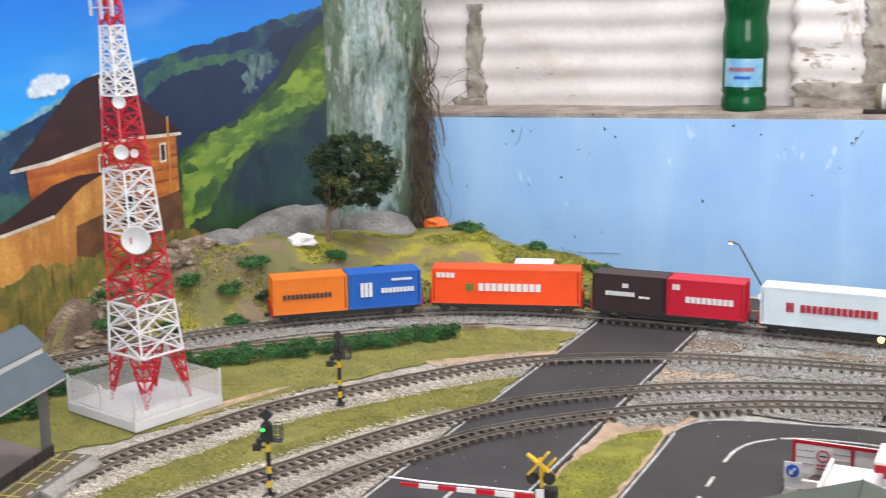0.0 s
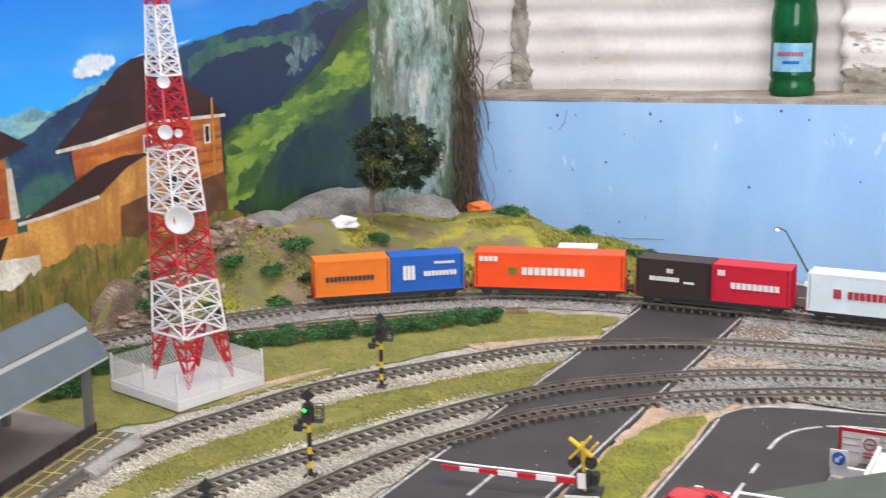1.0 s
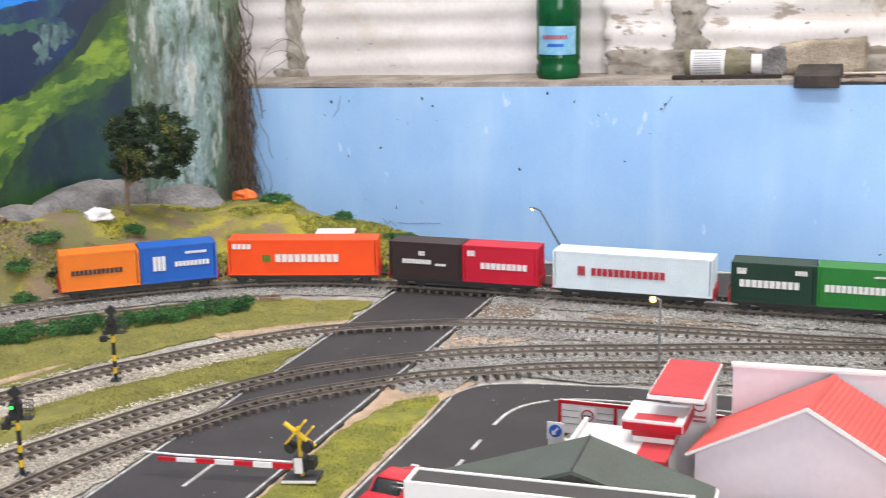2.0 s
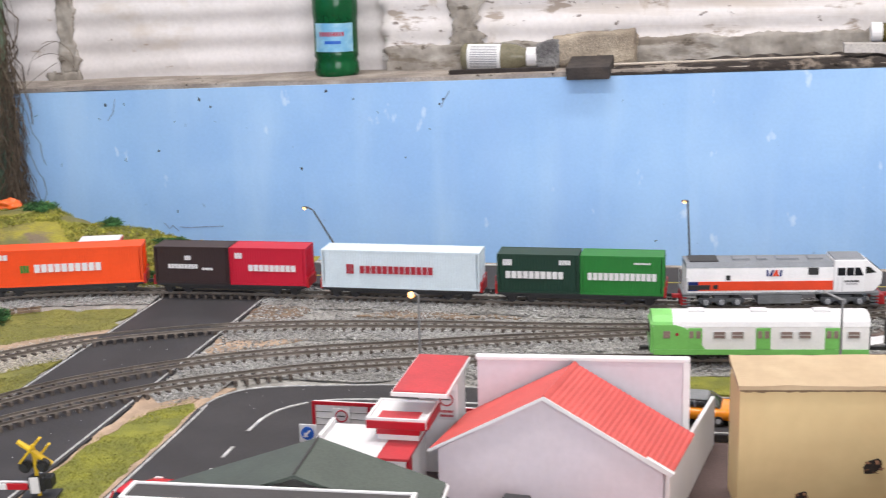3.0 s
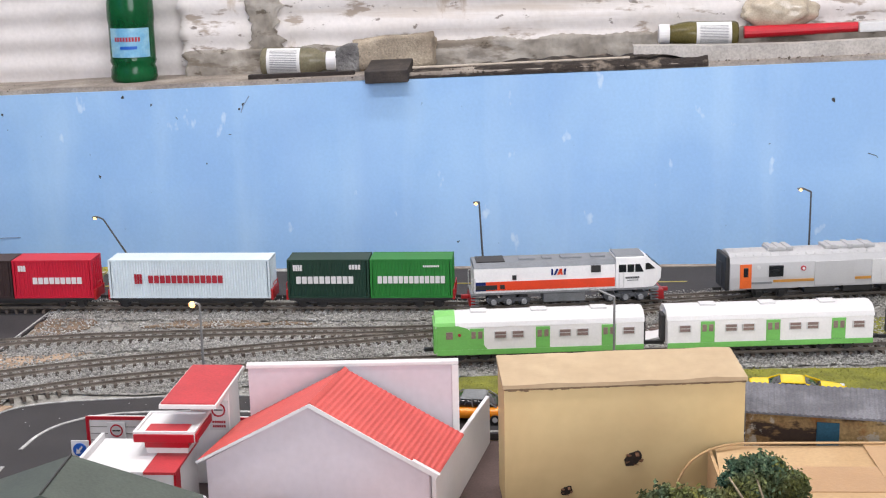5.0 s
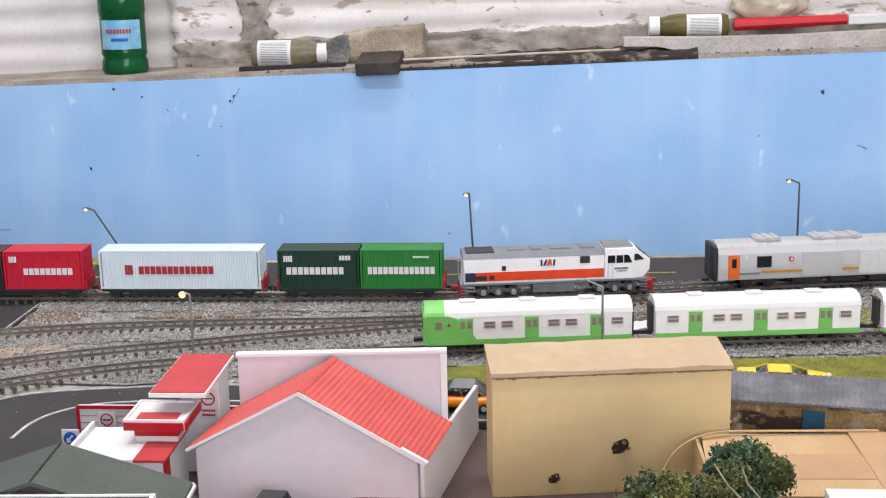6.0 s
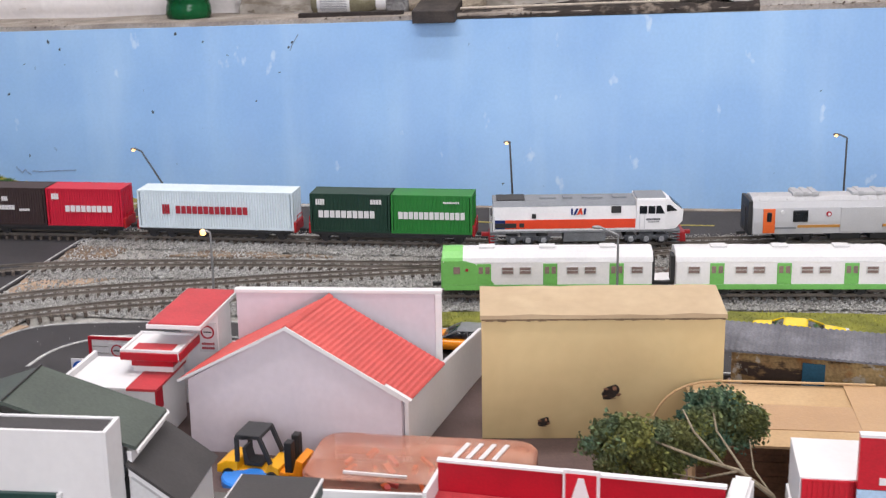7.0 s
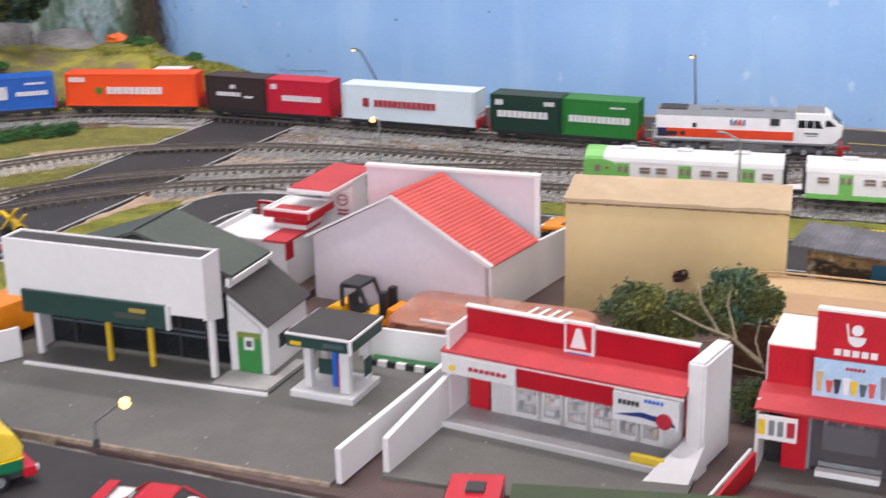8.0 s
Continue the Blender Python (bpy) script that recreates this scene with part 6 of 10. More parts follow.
def yellow_loco(m):
    loco = thing("shunting_locomotive", "yellow and green diesel locomotive with a white roof", "locomotive", m)
    h, w = 0.071, 0.0150
    part("underframe", box(-h, h, -w, w, 0.0080, 0.0105, 0.0005), "black", loco)
    part("lower_body", box(-h + 0.001, h - 0.001, -w, w, 0.0105, 0.0165, 0.0004), "locogreen", loco, "dark green lower body")
    part("upper_body", box(-h + 0.001, h - 0.001, -w + 0.0001, w - 0.0001, 0.0165, 0.0305, 0.0006), "locoyellow", loco, "yellow upper body")
    part("roof", prism([(-w, 0.0300), (-w + 0.0025, 0.0338), (0, 0.0352), (w - 0.0025, 0.0338), (w, 0.0300)], "x", -h, h, 0.0004), "offwhite", loco)
    for xx in (-0.04, -0.01, 0.03):
        part("roof_vent", box(xx - 0.007, xx + 0.007, -0.005, 0.005, 0.0345, 0.0368, 0.0005), "offwhite", loco)
    for s in (-1, 1):
        y0, y1 = sorted((s * (w - 0.0001), s * (w + 0.0007)))
        part("waist_line", box(-h + 0.002, h - 0.002, *sorted((s * w, s * (w + 0.0004))), 0.0165, 0.0174), "white", loco)
        for x0, x1 in ((-0.0700, -0.0620), (-0.0585, -0.0540), (-0.0475, -0.0400), (-0.0385, -0.0310), (-0.0295, -0.0220), (-0.0190, -0.0130), (0.0210, 0.0285), (0.0480, 0.0535), (0.0555, 0.0630)):
            part("side_window", box(x0, x1, y0, y1, 0.0190, 0.0275, 0.0003), "glassy", loco)
        part("emblem_bar", box(0.002, 0.008, y0, y1, 0.0235, 0.0280), "navy", loco)
        part("emblem_bar", box(0.009, 0.0145, y0, y1, 0.0235, 0.0280), "navy", loco)
        bars(loco, "dark", 0.003, 0.014, 0.0200, 0.0212, 6, s * (w + 0.0004), 0.0003, "number_bar")
    for s in (-1, 1):
        part("buffer_beam", box(*sorted((s * h, s * (h + 0.0015))), -0.0135, 0.0135, 0.0040, 0.0110, 0.0005), "bufferred", loco)
        part("coupler", box(*sorted((s * (h + 0.001), s * (h + 0.007))), -0.0018, 0.0018, 0.0055, 0.0082), "black", loco)
        bogie(loco, s * 0.045, 2, "black", 0.0115, 0.020, 0.0050)
    part("fuel_tank", box(-0.018, 0.018, -0.0115, 0.0115, 0.0030, 0.0080, 0.0008), "black", loco)
    return loco


EMU_TAIL = 0.012
pts_d, _ = spline(TRACK_D, 0.001)
k0 = min(range(len(pts_d)), key=lambda i: abs(pts_d[i].x - EMU_TAIL))
for n_car in range(5):
    length = 0.154 if n_car < 4 else 0.142
    a, b = pts_d[k0 + int(length * 200)], pts_d[k0 + int(length * 800)]
    c = (a + b) / 2
    m = pose(c.x, c.y, 0.006, 0, 0, math.degrees(math.atan2(b.y - a.y, b.x - a.x)))
    yellow_loco(m) if n_car == 4 else railcar(m, n_car == 0)
    k0 += int(length * 1000) + 18


# ---- town ground ----
M["darkcard"] = mat("shaded_corrugated_card", srgb(112, 78, 56), 0.9, 0.25, 60, 500, 0.2)
for outline in ([(-0.186, 0.315), (-0.092, 0.315), (-0.092, 0.699), (-0.12, 0.698), (-0.160, 0.690), (-0.180, 0.675), (-0.186, 0.65)], [(-0.0919, 0.315), (0.60, 0.315), (0.60, 0.505), (-0.0919, 0.505)], [(0.215, 0.5051), (0.60, 0.5051), (0.60, 0.700), (0.215, 0.700)]):
    tagged(part("yard_floor", prism(outline, "z", -0.0049, 0.0011), "brownfloor", None), "brown-red card floor under the town buildings", "yard", kind="structure")
PIT = -0.0040
tagged(part("yard_floor", prism([(-0.0918, 0.4992), (0.2149, 0.4992), (0.2149, 0.703), (-0.0918, 0.703)], "z", -0.0049, PIT), "brownfloor", None), "lower brown-red card floor between the lilac and beige buildings", "yard", kind="structure")
tagged(part("forecourt", prism([(-0.235, 0.312), (0.047, 0.322), (0.052, 0.4965), (-0.19, 0.4965)], "z", -0.004, 0.0030), "lot", None), "grey painted card forecourt of the green-roofed shop", "forecourt", kind="structure")
tagged(part("forecourt", prism([(0.066, 0.338), (0.205, 0.345), (0.205, 0.44), (0.070, 0.44)], "z", -0.004, 0.0030), "lot", None), "grey painted card forecourt of the red shop", "forecourt", kind="structure")
tagged(part("kerb", prism([(-0.235, 0.3105), (0.047, 0.3205), (0.047, 0.3220), (-0.235, 0.3120)], "z", -0.004, 0.0034), mat("pale_card_edge", (0.40, 0.31, 0.23), 0.9, 0.25, 90, 500, 0.2, col2=(0.25, 0.19, 0.14)), None), "raw cardboard edge of the forecourt", "kerb", kind="structure")


def wall_panel(parent, a, b, z0, z1a, z1b, thick, material, name="wall_panel"):
    """An upright card panel from a to b whose top runs from z1a to z1b."""
    a, b = Vector(a), Vector(b)
    d = (b - a)
    n = Vector((-d.y, d.x)).normalized() * thick / 2
    bm = bmesh.new()
    vs = []
    for p, z1 in ((a, z1a), (b, z1b)):
        for s in (-1, 1):
            for z in (z0, z1):
                vs.append(bm.verts.new((p.x + s * n.x, p.y + s * n.y, z)))
    for f in ((0, 1, 3, 2), (4, 6, 7, 5), (0, 4, 5, 1), (2, 3, 7, 6), (1, 5, 7, 3), (0, 2, 6, 4)):
        bm.faces.new([vs[i] for i in f])
    bmesh.ops.recalc_face_normals(bm, faces=bm.faces[:])
    bmesh.ops.bevel(bm, geom=bm.edges[:], offset=0.0003, segments=1, affect="EDGES")
    return part(name, bm, material, parent)


# ---- lilac card house with a red tiled roof ----
house = thing("card_house", "pale lilac card house with a ribbed red gable roof", "house", pose(-0.0300, 0.5595, 0.0011, 0, 0, -1.8))
xl, xr, ez, rz, dp = -0.0595, 0.0630, 0.0345, 0.0722, 0.0585
skew = Matrix(((1, 0.135, 0, 0), (0, 1, 0, 0), (0, 0, 1, 0), (0, 0, 0, 1)))


def house_part(name, bm, material, label=""):
    bm.transform(skew)
    return part(name, bm, material, house, label)


house_part("front_wall", prism([(xl, PIT - 0.001), (xr, PIT - 0.001), (xr, ez + 0.0010), (0, rz - 0.0016), (xl, ez + 0.0035)], "y", 0, 0.002), "pinkwall")
house_part("side_wall", box(xr - 0.002, xr, 0.0021, dp, PIT - 0.001, ez + 0.0006), "pinkwall")
house_part("side_wall", box(xl, xl + 0.002, 0.0021, dp, PIT - 0.001, ez + 0.0030), "white")
ang = math.atan2(rz - ez, xr + 0.003)
n_rib = 25
L = math.hypot(xr + 0.0055, rz - ez + 0.0015)


def corrugated(length, count, high):
    """Corrugations that run level along the roof, one below the other."""
    w = length / count
    pts = []
    for k in range(count):
        for u, z in ((0.0, 0.0), (0.20, 0.15), (0.38, 0.72), (0.52, 1.0), (0.66, 0.86), (0.84, 0.25)):
            pts.append((k * w + u * w, z * high))
    return pts + [(length, 0.0), (length, -0.0014), (0, -0.0014)]


slope = prism(corrugated(L, n_rib, 0.00042), "y", -0.0022, dp)
slope.transform(Matrix.Translation((0, 0, rz)) @ Matrix.Rotation(ang, 4, "Y"))
house_part("roof_slope", slope, "redroof", "ribbed red card roof slope")
L2, ang2 = math.hypot(0.0645, rz - ez - 0.0035), math.atan2(rz - ez - 0.0035, 0.0645)
s2 = prism([(-x, z) for x, z in corrugated(L2, n_rib, 0.0003)][::-1], "y", -0.0022, dp)
s2.transform(Matrix.Translation((0, 0, rz)) @ Matrix.Rotation(-ang2, 4, "Y"))
house_part("roof_slope", s2, "redroof", "red card roof slope")
e1 = box(0, L, -0.0030, -0.0023, -0.0018, 0.0004)
e1.transform(Matrix.Translation((0, 0, rz)) @ Matrix.Rotation(ang, 4, "Y"))
house_part("barge_board", e1, "white")
corner = box(L - 0.016, L + 0.0006, -0.0034, -0.0006, 0.0005, 0.0011)
corner.transform(Matrix.Translation((0, 0, rz)) @ Matrix.Rotation(ang, 4, "Y"))
house_part("torn_corner", corner, "white", "white torn paper corner of the roof")
e2 = box(-L2, 0.0004, -0.0029, -0.0023, -0.0014, 0.0002)
e2.transform(Matrix.Translation((0, 0, rz)) @ Matrix.Rotation(-ang2, 4, "Y"))
house_part("barge_board", e2, "white")
house_part("ridge_cap", prism([(-0.0022, rz - 0.0006), (0, rz + 0.0012), (0.0022, rz - 0.0006)], "y", -0.0022, dp), "redroof")
rear = part("rear_wall", box(0, 0.1215, 0, 0.004, PIT - 0.001, 0.0715, 0.0004), "pinkwall", house, "tall lilac back wall")
rear.matrix_basis = pose(0.0300, 0, 0, 0, 0, 1.8) @ pose(-0.0775, 0.0605, 0, 0, 0, 4.6)
for x0, x1, z0, z1, y0 in ((-0.001, 0.1225, 0.0715, 0.0736, -0.0008), (0.1185, 0.1225, 0, 0.0714, -0.0012)):
    cope = part("coping", box(x0, x1, y0, 0.0052 if z0 else -0.0001, z0, z1, 0.0005), "white", rear)
fence = thing("garden_wall", "pale card garden wall beside the lilac house", "wall", pose(0, 0, 0.0011))
wall_panel(fence, (0.0352, 0.5600), (0.0575, 0.700), PIT - 0.001, 0.0340, 0.0270, 0.0025, "white")

# ---- beige card block ----
block = thing("card_building", "plain beige card building with two torn holes", "building", pose(0.0722, 0.5970, 0.0011, 0, 0, 7.8))
bw, bd, bh = 0.1365, 0.037, 0.0672
foot_z = PIT - 0.001
part("front_wall", box(0, bw, 0, 0.0020, foot_z, bh, 0.0004), "beige", block)
part("rear_wall", box(0, bw, bd - 0.002, bd, foot_z, bh, 0.0004), "beige", block)
part("side_wall", box(0, 0.002, 0.0021, bd - 0.0021, foot_z, bh), "beige", block)
part("side_wall", box(bw - 0.002, bw, 0.0021, bd - 0.0021, foot_z, bh), "beige", block)
lid = box(-0.0008, bw + 0.0008, -0.0010, bd + 0.001, bh, bh + 0.0028)
bmesh.ops.subdivide_edges(lid, edges=lid.edges[:], cuts=14, use_grid_fill=True)
for v in lid.verts:
    v.co.z += 0.0009 * noise.noise(v.co * 55) + 0.0050 * (v.co.y / bd)
    v.co.y += 0.0006 * noise.noise(v.co * 120)
part("roof_board", lid, "beigetop", block)
tape = bmesh.new()
for k in range(60):
    x0 = k * bw / 60
    lo = 0.0004 + 0.0011 * abs(noise.noise((k * 0.31, 0, 0))) + 0.0008 * max(0, noise.noise((k * 0.9, 3, 0)))
    box(x0, x0 + bw / 60, -0.0014, -0.0002, bh - lo, bh + 0.0003, bm=tape)
part("glue_seam", tape, mat("glue_brown", (0.20, 0.13, 0.07), 0.8, 0.3, 120), block, "dark ragged glue seam")
for hx, hz, hr in ((0.0732, 0.0230, 0.0050), (0.0350, 0.0052, 0.0032)):
    hb = bmesh.new()
    bmesh.ops.create_circle(hb, cap_ends=True, segments=14, radius=hr)
    for v in hb.verts:
        v.co *= 1 + 0.3 * noise.noise((v.co.x * 500, v.co.y * 500, hx * 50))
    hb.transform(Matrix.Translation((hx, -0.0006, hz)) @ Matrix.Rotation(radians(90), 4, "X") @ Matrix.Rotation(0.6, 4, "Z") @ Matrix.Diagonal((1.15, 0.75, 1, 1)))
    e = bmesh.ops.extrude_face_region(hb, geom=hb.faces[:])
    for q in e["geom"]:
        if isinstance(q, bmesh.types.BMVert):
            q.co.y += 0.0012
    hole = part("torn_hole", hb, mat("hole_brown", (0.030, 0.021, 0.016), 0.9, 0.3, 200), block, "ragged dark hole in the card")
    torn = bmesh.new()
    for k in range(5):
        a0 = k * math.tau / 5 + 0.3 * noise.noise((k * 1.7, hx * 90, 0))
        ex, ez = hx + hr * 1.02 * math.cos(a0), hz + hr * 0.80 * math.sin(a0)
        bar((ex, -0.0004, ez), (ex - hr * 0.34 * math.cos(a0 + 0.5), -0.0022, ez - hr * 0.34 * math.sin(a0 + 0.5)), hr * 0.42, 0.0004, torn)
    part("torn_edge", torn, "darkcard", hole)

# ---- petrol station ----
gas = thing("petrol_station", "white and red card petrol station with a flat red canopy", "petrol station", pose(0, 0, 0.0011))
part("canopy", box(-0.1215, -0.0885, 0.585, 0.656, 0.0585, 0.0610, 0.0004), "white", gas)
part("canopy_top", box(-0.1205, -0.0895, 0.586, 0.655, 0.0610, 0.0617), "redcanopy", gas, "flat red canopy top")
part("pillar", box(-0.113, -0.0895, 0.618, 0.642, 0, 0.0585, 0.0004), "white", gas)
sg = part("no_smoking_sign", box(-0.1015, -0.0905, 0.6170, 0.6180, 0.034, 0.052), "offwhite", gas)
part("ring", annulus(0.0033, 0.0042, -0.0004, 0.0), "markred", sg).matrix_basis = pose(-0.096, 0.6169, 0.0465)
part("ring_bar", box(-0.0985, -0.0935, 0.6166, 0.6169, 0.0462, 0.0468), "dark", sg)
bars(sg, "markred", -0.1000, -0.0920, 0.0385, 0.0398, 6, 0.6168, 0.0003)
bars(sg, "markred", -0.1000, -0.0920, 0.0358, 0.0371, 6, 0.6168, 0.0003)
sw = part("sign_wall", box(-0.195, -0.088, 0.668, 0.671, 0, 0.0225, 0.0003), "white", gas, "white wall with a red frame")
for b4 in ((-0.1955, -0.0878, 0.0208, 0.0230), (-0.1955, -0.1935, 0.0010, 0.0207), (-0.1585, -0.1565, 0.0010, 0.0207)):
    part("red_frame", box(b4[0], b4[1], 0.6668, 0.6679, b4[2], b4[3]), "crimson", sw)
jb = bmesh.new()
for z in (0.007, 0.0115, 0.016):
    box(-0.193, -0.159, 0.6675, 0.6680, z - 0.00015, z + 0.00015, bm=jb)
part("board_joint", jb, "lot", sw)
ns = part("no_smoking_sign", box(-0.1815, -0.1700, 0.6664, 0.6674, 0.0035, 0.0190), "offwhite", gas)
part("ring", annulus(0.0033, 0.0042, -0.0004, 0.0), "markred", ns).matrix_basis = pose(-0.1757, 0.6663, 0.0140)
part("ring_bar", box(-0.1782, -0.1732, 0.6657, 0.6663, 0.0136, 0.0144), "dark", ns)
bars(ns, "markred", -0.1797, -0.1717, 0.0070, 0.0083, 6, 0.6662, 0.0003)
bars(ns, "markred", -0.1797, -0.1717, 0.0046, 0.0059, 6, 0.6662, 0.0003)
part("shop_body", box(-0.158, -0.105, 0.552, 0.598, 0, 0.0335, 0.0004), "white", gas)
part("shop_roof", box(-0.1595, -0.122, 0.5505, 0.5995, 0.0335, 0.0350), "white", gas)
part("shop_roof", box(-0.1218, -0.104, 0.5505, 0.5995, 0.0335, 0.0350), "redcanopy", gas, "red end of the shop roof")
part("shop_rim", box(-0.1610, -0.1590, 0.5505, 0.5995, 0.0315, 0.0385), "white", gas)
part("red_plinth", box(-0.1052, -0.1040, 0.551, 0.560, 0.022, 0.033), "crimson", gas)
part("kiosk_body", box(-0.128, -0.104, 0.578, 0.604, 0.0350, 0.0440, 0.0003), "white", gas)
part("kiosk_band", box(-0.1285, -0.1035, 0.5772, 0.6045, 0.0385, 0.0415), "crimson", gas)
tray = bmesh.new()
for q in ((-0.1335, -0.0985, 0.5735, 0.5750), (-0.1335, -0.0985, 0.6055, 0.6070), (-0.1335, -0.1320, 0.5751, 0.6054), (-0.1000, -0.0985, 0.5751, 0.6054)):
    box(*q, 0.0440, 0.0494, bm=tray)
part("kiosk_parapet", tray, "white", gas)
part("kiosk_floor", box(-0.1320, -0.1000, 0.5750, 0.6055, 0.0440, 0.0482), "white", gas)
part("kiosk_panel", box(-0.1275, -0.1040, 0.5765, 0.5880, 0.0482, 0.0487), "redcanopy", gas)
part("kiosk_fascia", box(-0.1330, -0.0990, 0.5722, 0.5734, 0.0436, 0.0480), "crimson", gas)
part("kiosk_fascia", box(-0.0984, -0.0974, 0.5735, 0.6070, 0.0436, 0.0480), "crimson", gas)
part("low_wall", box(-0.195, -0.160, 0.640, 0.643, 0, 0.006, 0.0003), "white", gas)
roundel = thing("direction_sign", "small white board with a round blue arrow sign", "traffic sign", pose(-0.190, 0.640, 0.007))
part("board", box(-0.0055, 0.0055, -0.0005, 0.0005, 0, 0.0115), "white", roundel)
part("disc", rod((0, -0.0006, 0.006), (0, -0.0014, 0.006), 0.0042, seg=24), "blue", roundel)
part("arrow", prism([(-0.0022, 0.0035), (0.0006, 0.0040), (-0.0002, 0.0050), (0.0022, 0.0078), (0.0014, 0.0086), (-0.0010, 0.0058), (-0.0018, 0.0068)], "y", -0.0019, -0.0014), "white", roundel)

# ---- green-roofed minimarket ----
mart = thing("minimarket", "white minimarket with a dark green roof and boxed front fascia", "shop", pose(-0.063, 0.410, 0.003, 0, 0, 2.6))
fx = -0.1325
part("fascia", box(fx, -0.0045, -0.0140, -0.0124, 0.0405, 0.0750, 0.0003), "white", mart)
part("fascia", box(fx, -0.0045, 0.0024, 0.0040, 0.0405, 0.0750, 0.0003), "white", mart)
part("fascia_end", prism([(-0.0141, 0.0395), (0.0041, 0.0345), (0.0041, 0.0751), (-0.0141, 0.0751)], "x", -0.0052, -0.0032, 0.0003), "white", mart)
part("fascia_end", box(fx - 0.0006, fx + 0.0014, -0.0141, 0.0041, 0.0405, 0.0751, 0.0003), "white", mart)
part("fascia_top", box(fx + 0.0015, -0.0053, -0.0123, 0.0023, 0.0730, 0.0742), "greysheet", mart, "dark grey board on the fascia")
part("fascia_base", box(fx + 0.0015, -0.0053, -0.0123, 0.0023, 0.0405, 0.0420), "white", mart)
M["signgreen"] = mat("shop_sign_green", (0.014, 0.050, 0.042), 0.45, 0.12, 60, 800, 0.02)
sb = part("sign_board", box(-0.1215, -0.0270, -0.0168, -0.0142, 0.0325, 0.0460, 0.0003), "signgreen", mart, "dark green sign board")
part("sign_edge", box(-0.0269, -0.0252, -0.0169, -0.0141, 0.0323, 0.0462), "white", sb)
part("sign_mark", box(-0.0500, -0.0395, -0.0173, -0.0167, 0.0405, 0.0428), mat("dull_gold", (0.36, 0.27, 0.05), 0.5, 0.15), sb)
bars(sb, "greenroof", -0.0600, -0.0400, 0.0365, 0.0395, 8, -0.0170, 0.0003, gap=0.12)
bm = bmesh.new()
A, R, FR, Mf, FL, Lf = [Vector(q) for q in ((-0.0600, 0.0545, 0.0790), (0.0010, 0.0545, 0.0585), (0.0010, 0.0090, 0.0585), (-0.0600, 0.0090, 0.0785), (-0.1440, 0.0090, 0.0500), (-0.1460, 0.0545, 0.0500))]
vs = [bm.verts.new(q) for q in (A, R, FR, Mf, FL, Lf)]
bm.faces.new([vs[i] for i in (0, 3, 2, 1)])
bm.faces.new([vs[i] for i in (0, 5, 4, 3)])
e = bmesh.ops.extrude_face_region(bm, geom=bm.faces[:])
for q in e["geom"]:
    if isinstance(q, bmesh.types.BMVert):
        q.co.z -= 0.0018
part("roof", bm, "greenroof", mart, "dark green card roof")
part("ridge", bar(A + Vector((0, 0, 0.0006)), Mf + Vector((0, 0, 0.0006)), 0.0007, 0.0006), "greysheet", mart)
part("eave_trim", bar(R + Vector((0.001, 0, -0.0022)), FR + Vector((0.001, 0, -0.0022)), 0.0012, 0.0016), "white", mart)
part("eave_trim", bar(A + Vector((0, 0.001, -0.002)), R + Vector((0.0005, 0.001, -0.002)), 0.0012, 0.0014), "white", mart)
part("side_wall", prism([(0.0087, 0), (0.0545, 0), (0.0545, 0.0558), (0.0087, 0.0562)], "x", -0.0030, -0.0010), "white", mart)
part("side_wall", box(fx + 0.001, fx + 0.003, 0.0087, 0.056, 0, 0.048), "white", mart)
part("rear_wall", prism([(fx + 0.0031, 0), (-0.0031, 0), (-0.0031, 0.0560), (-0.06, 0.0755), (fx + 0.0031, 0.0470)], "y", 0.0525, 0.0545), "white", mart)
part("shop_glass", box(fx + 0.004, -0.004, 0.0165, 0.0175, 0.001, 0.0400), "glassy", mart, "dark shop glazing")
rl = bmesh.new()
for z in (0.0155, 0.0185):
    box(fx + 0.004, -0.004, 0.0155, 0.0164, z, z + 0.0010, bm=rl)
part("glazing_rail", rl, "slate", mart)
for x0 in (-0.112, -0.088, -0.062, -0.040, -0.022):
    part("mullion", box(x0, x0 + 0.0012, 0.0152, 0.0164, 0.001, 0.0400), "dark", mart)
for x0 in (-0.0765, -0.0485):
    part("column", box(x0 - 0.0013, x0 + 0.0013, -0.0016, 0.0010, 0.0016, 0.0330, 0.0004), "yellow", mart, "yellow porch column")
for x0 in (-0.1225, -0.0070):
    part("post", box(x0 - 0.0016, x0 + 0.0016, -0.0045, -0.0013, 0.0016, 0.0404, 0.0003), "white", mart)
part("porch_step", prism([(-0.1245, -0.0165), (0.031, -0.0135), (0.033, 0.034), (0.0275, 0.055), (-0.1245, 0.02)], "z", 0, 0.0016, 0.0003), "lot", mart)
part("door_slab", prism([(-0.004, -0.0119), (0.0299, -0.0113), (0.0318, 0.033), (0.0252, 0.033), (0.0252, 0.0070), (-0.003, 0.0070)], "z", 0.0016, 0.0024, 0.0002), mat("pale_concrete", (0.40, 0.39, 0.37), 0.85, 0.2, 60, 900, 0.2), mart, "pale concrete slab before the side door")
part("step_edge", prism([(-0.1245, -0.0180), (0.032, -0.0150), (0.031, -0.0136), (-0.1245, -0.0166)], "z", 0, 0.0018), "white", mart)
annex = part("annex_wall", prism([(-0.0020, 0.0017), (0.0210, 0.0017), (0.0210, 0.0315), (-0.0020, 0.0485)], "y", 0.0088, 0.0108), "white", mart)
part("annex_side", box(0.0190, 0.0210, 0.0109, 0.0570, 0.0017, 0.0305), "white", mart)
rf = box(0.0, 0.0330, 0.0048, 0.0590, 0, 0.0014)
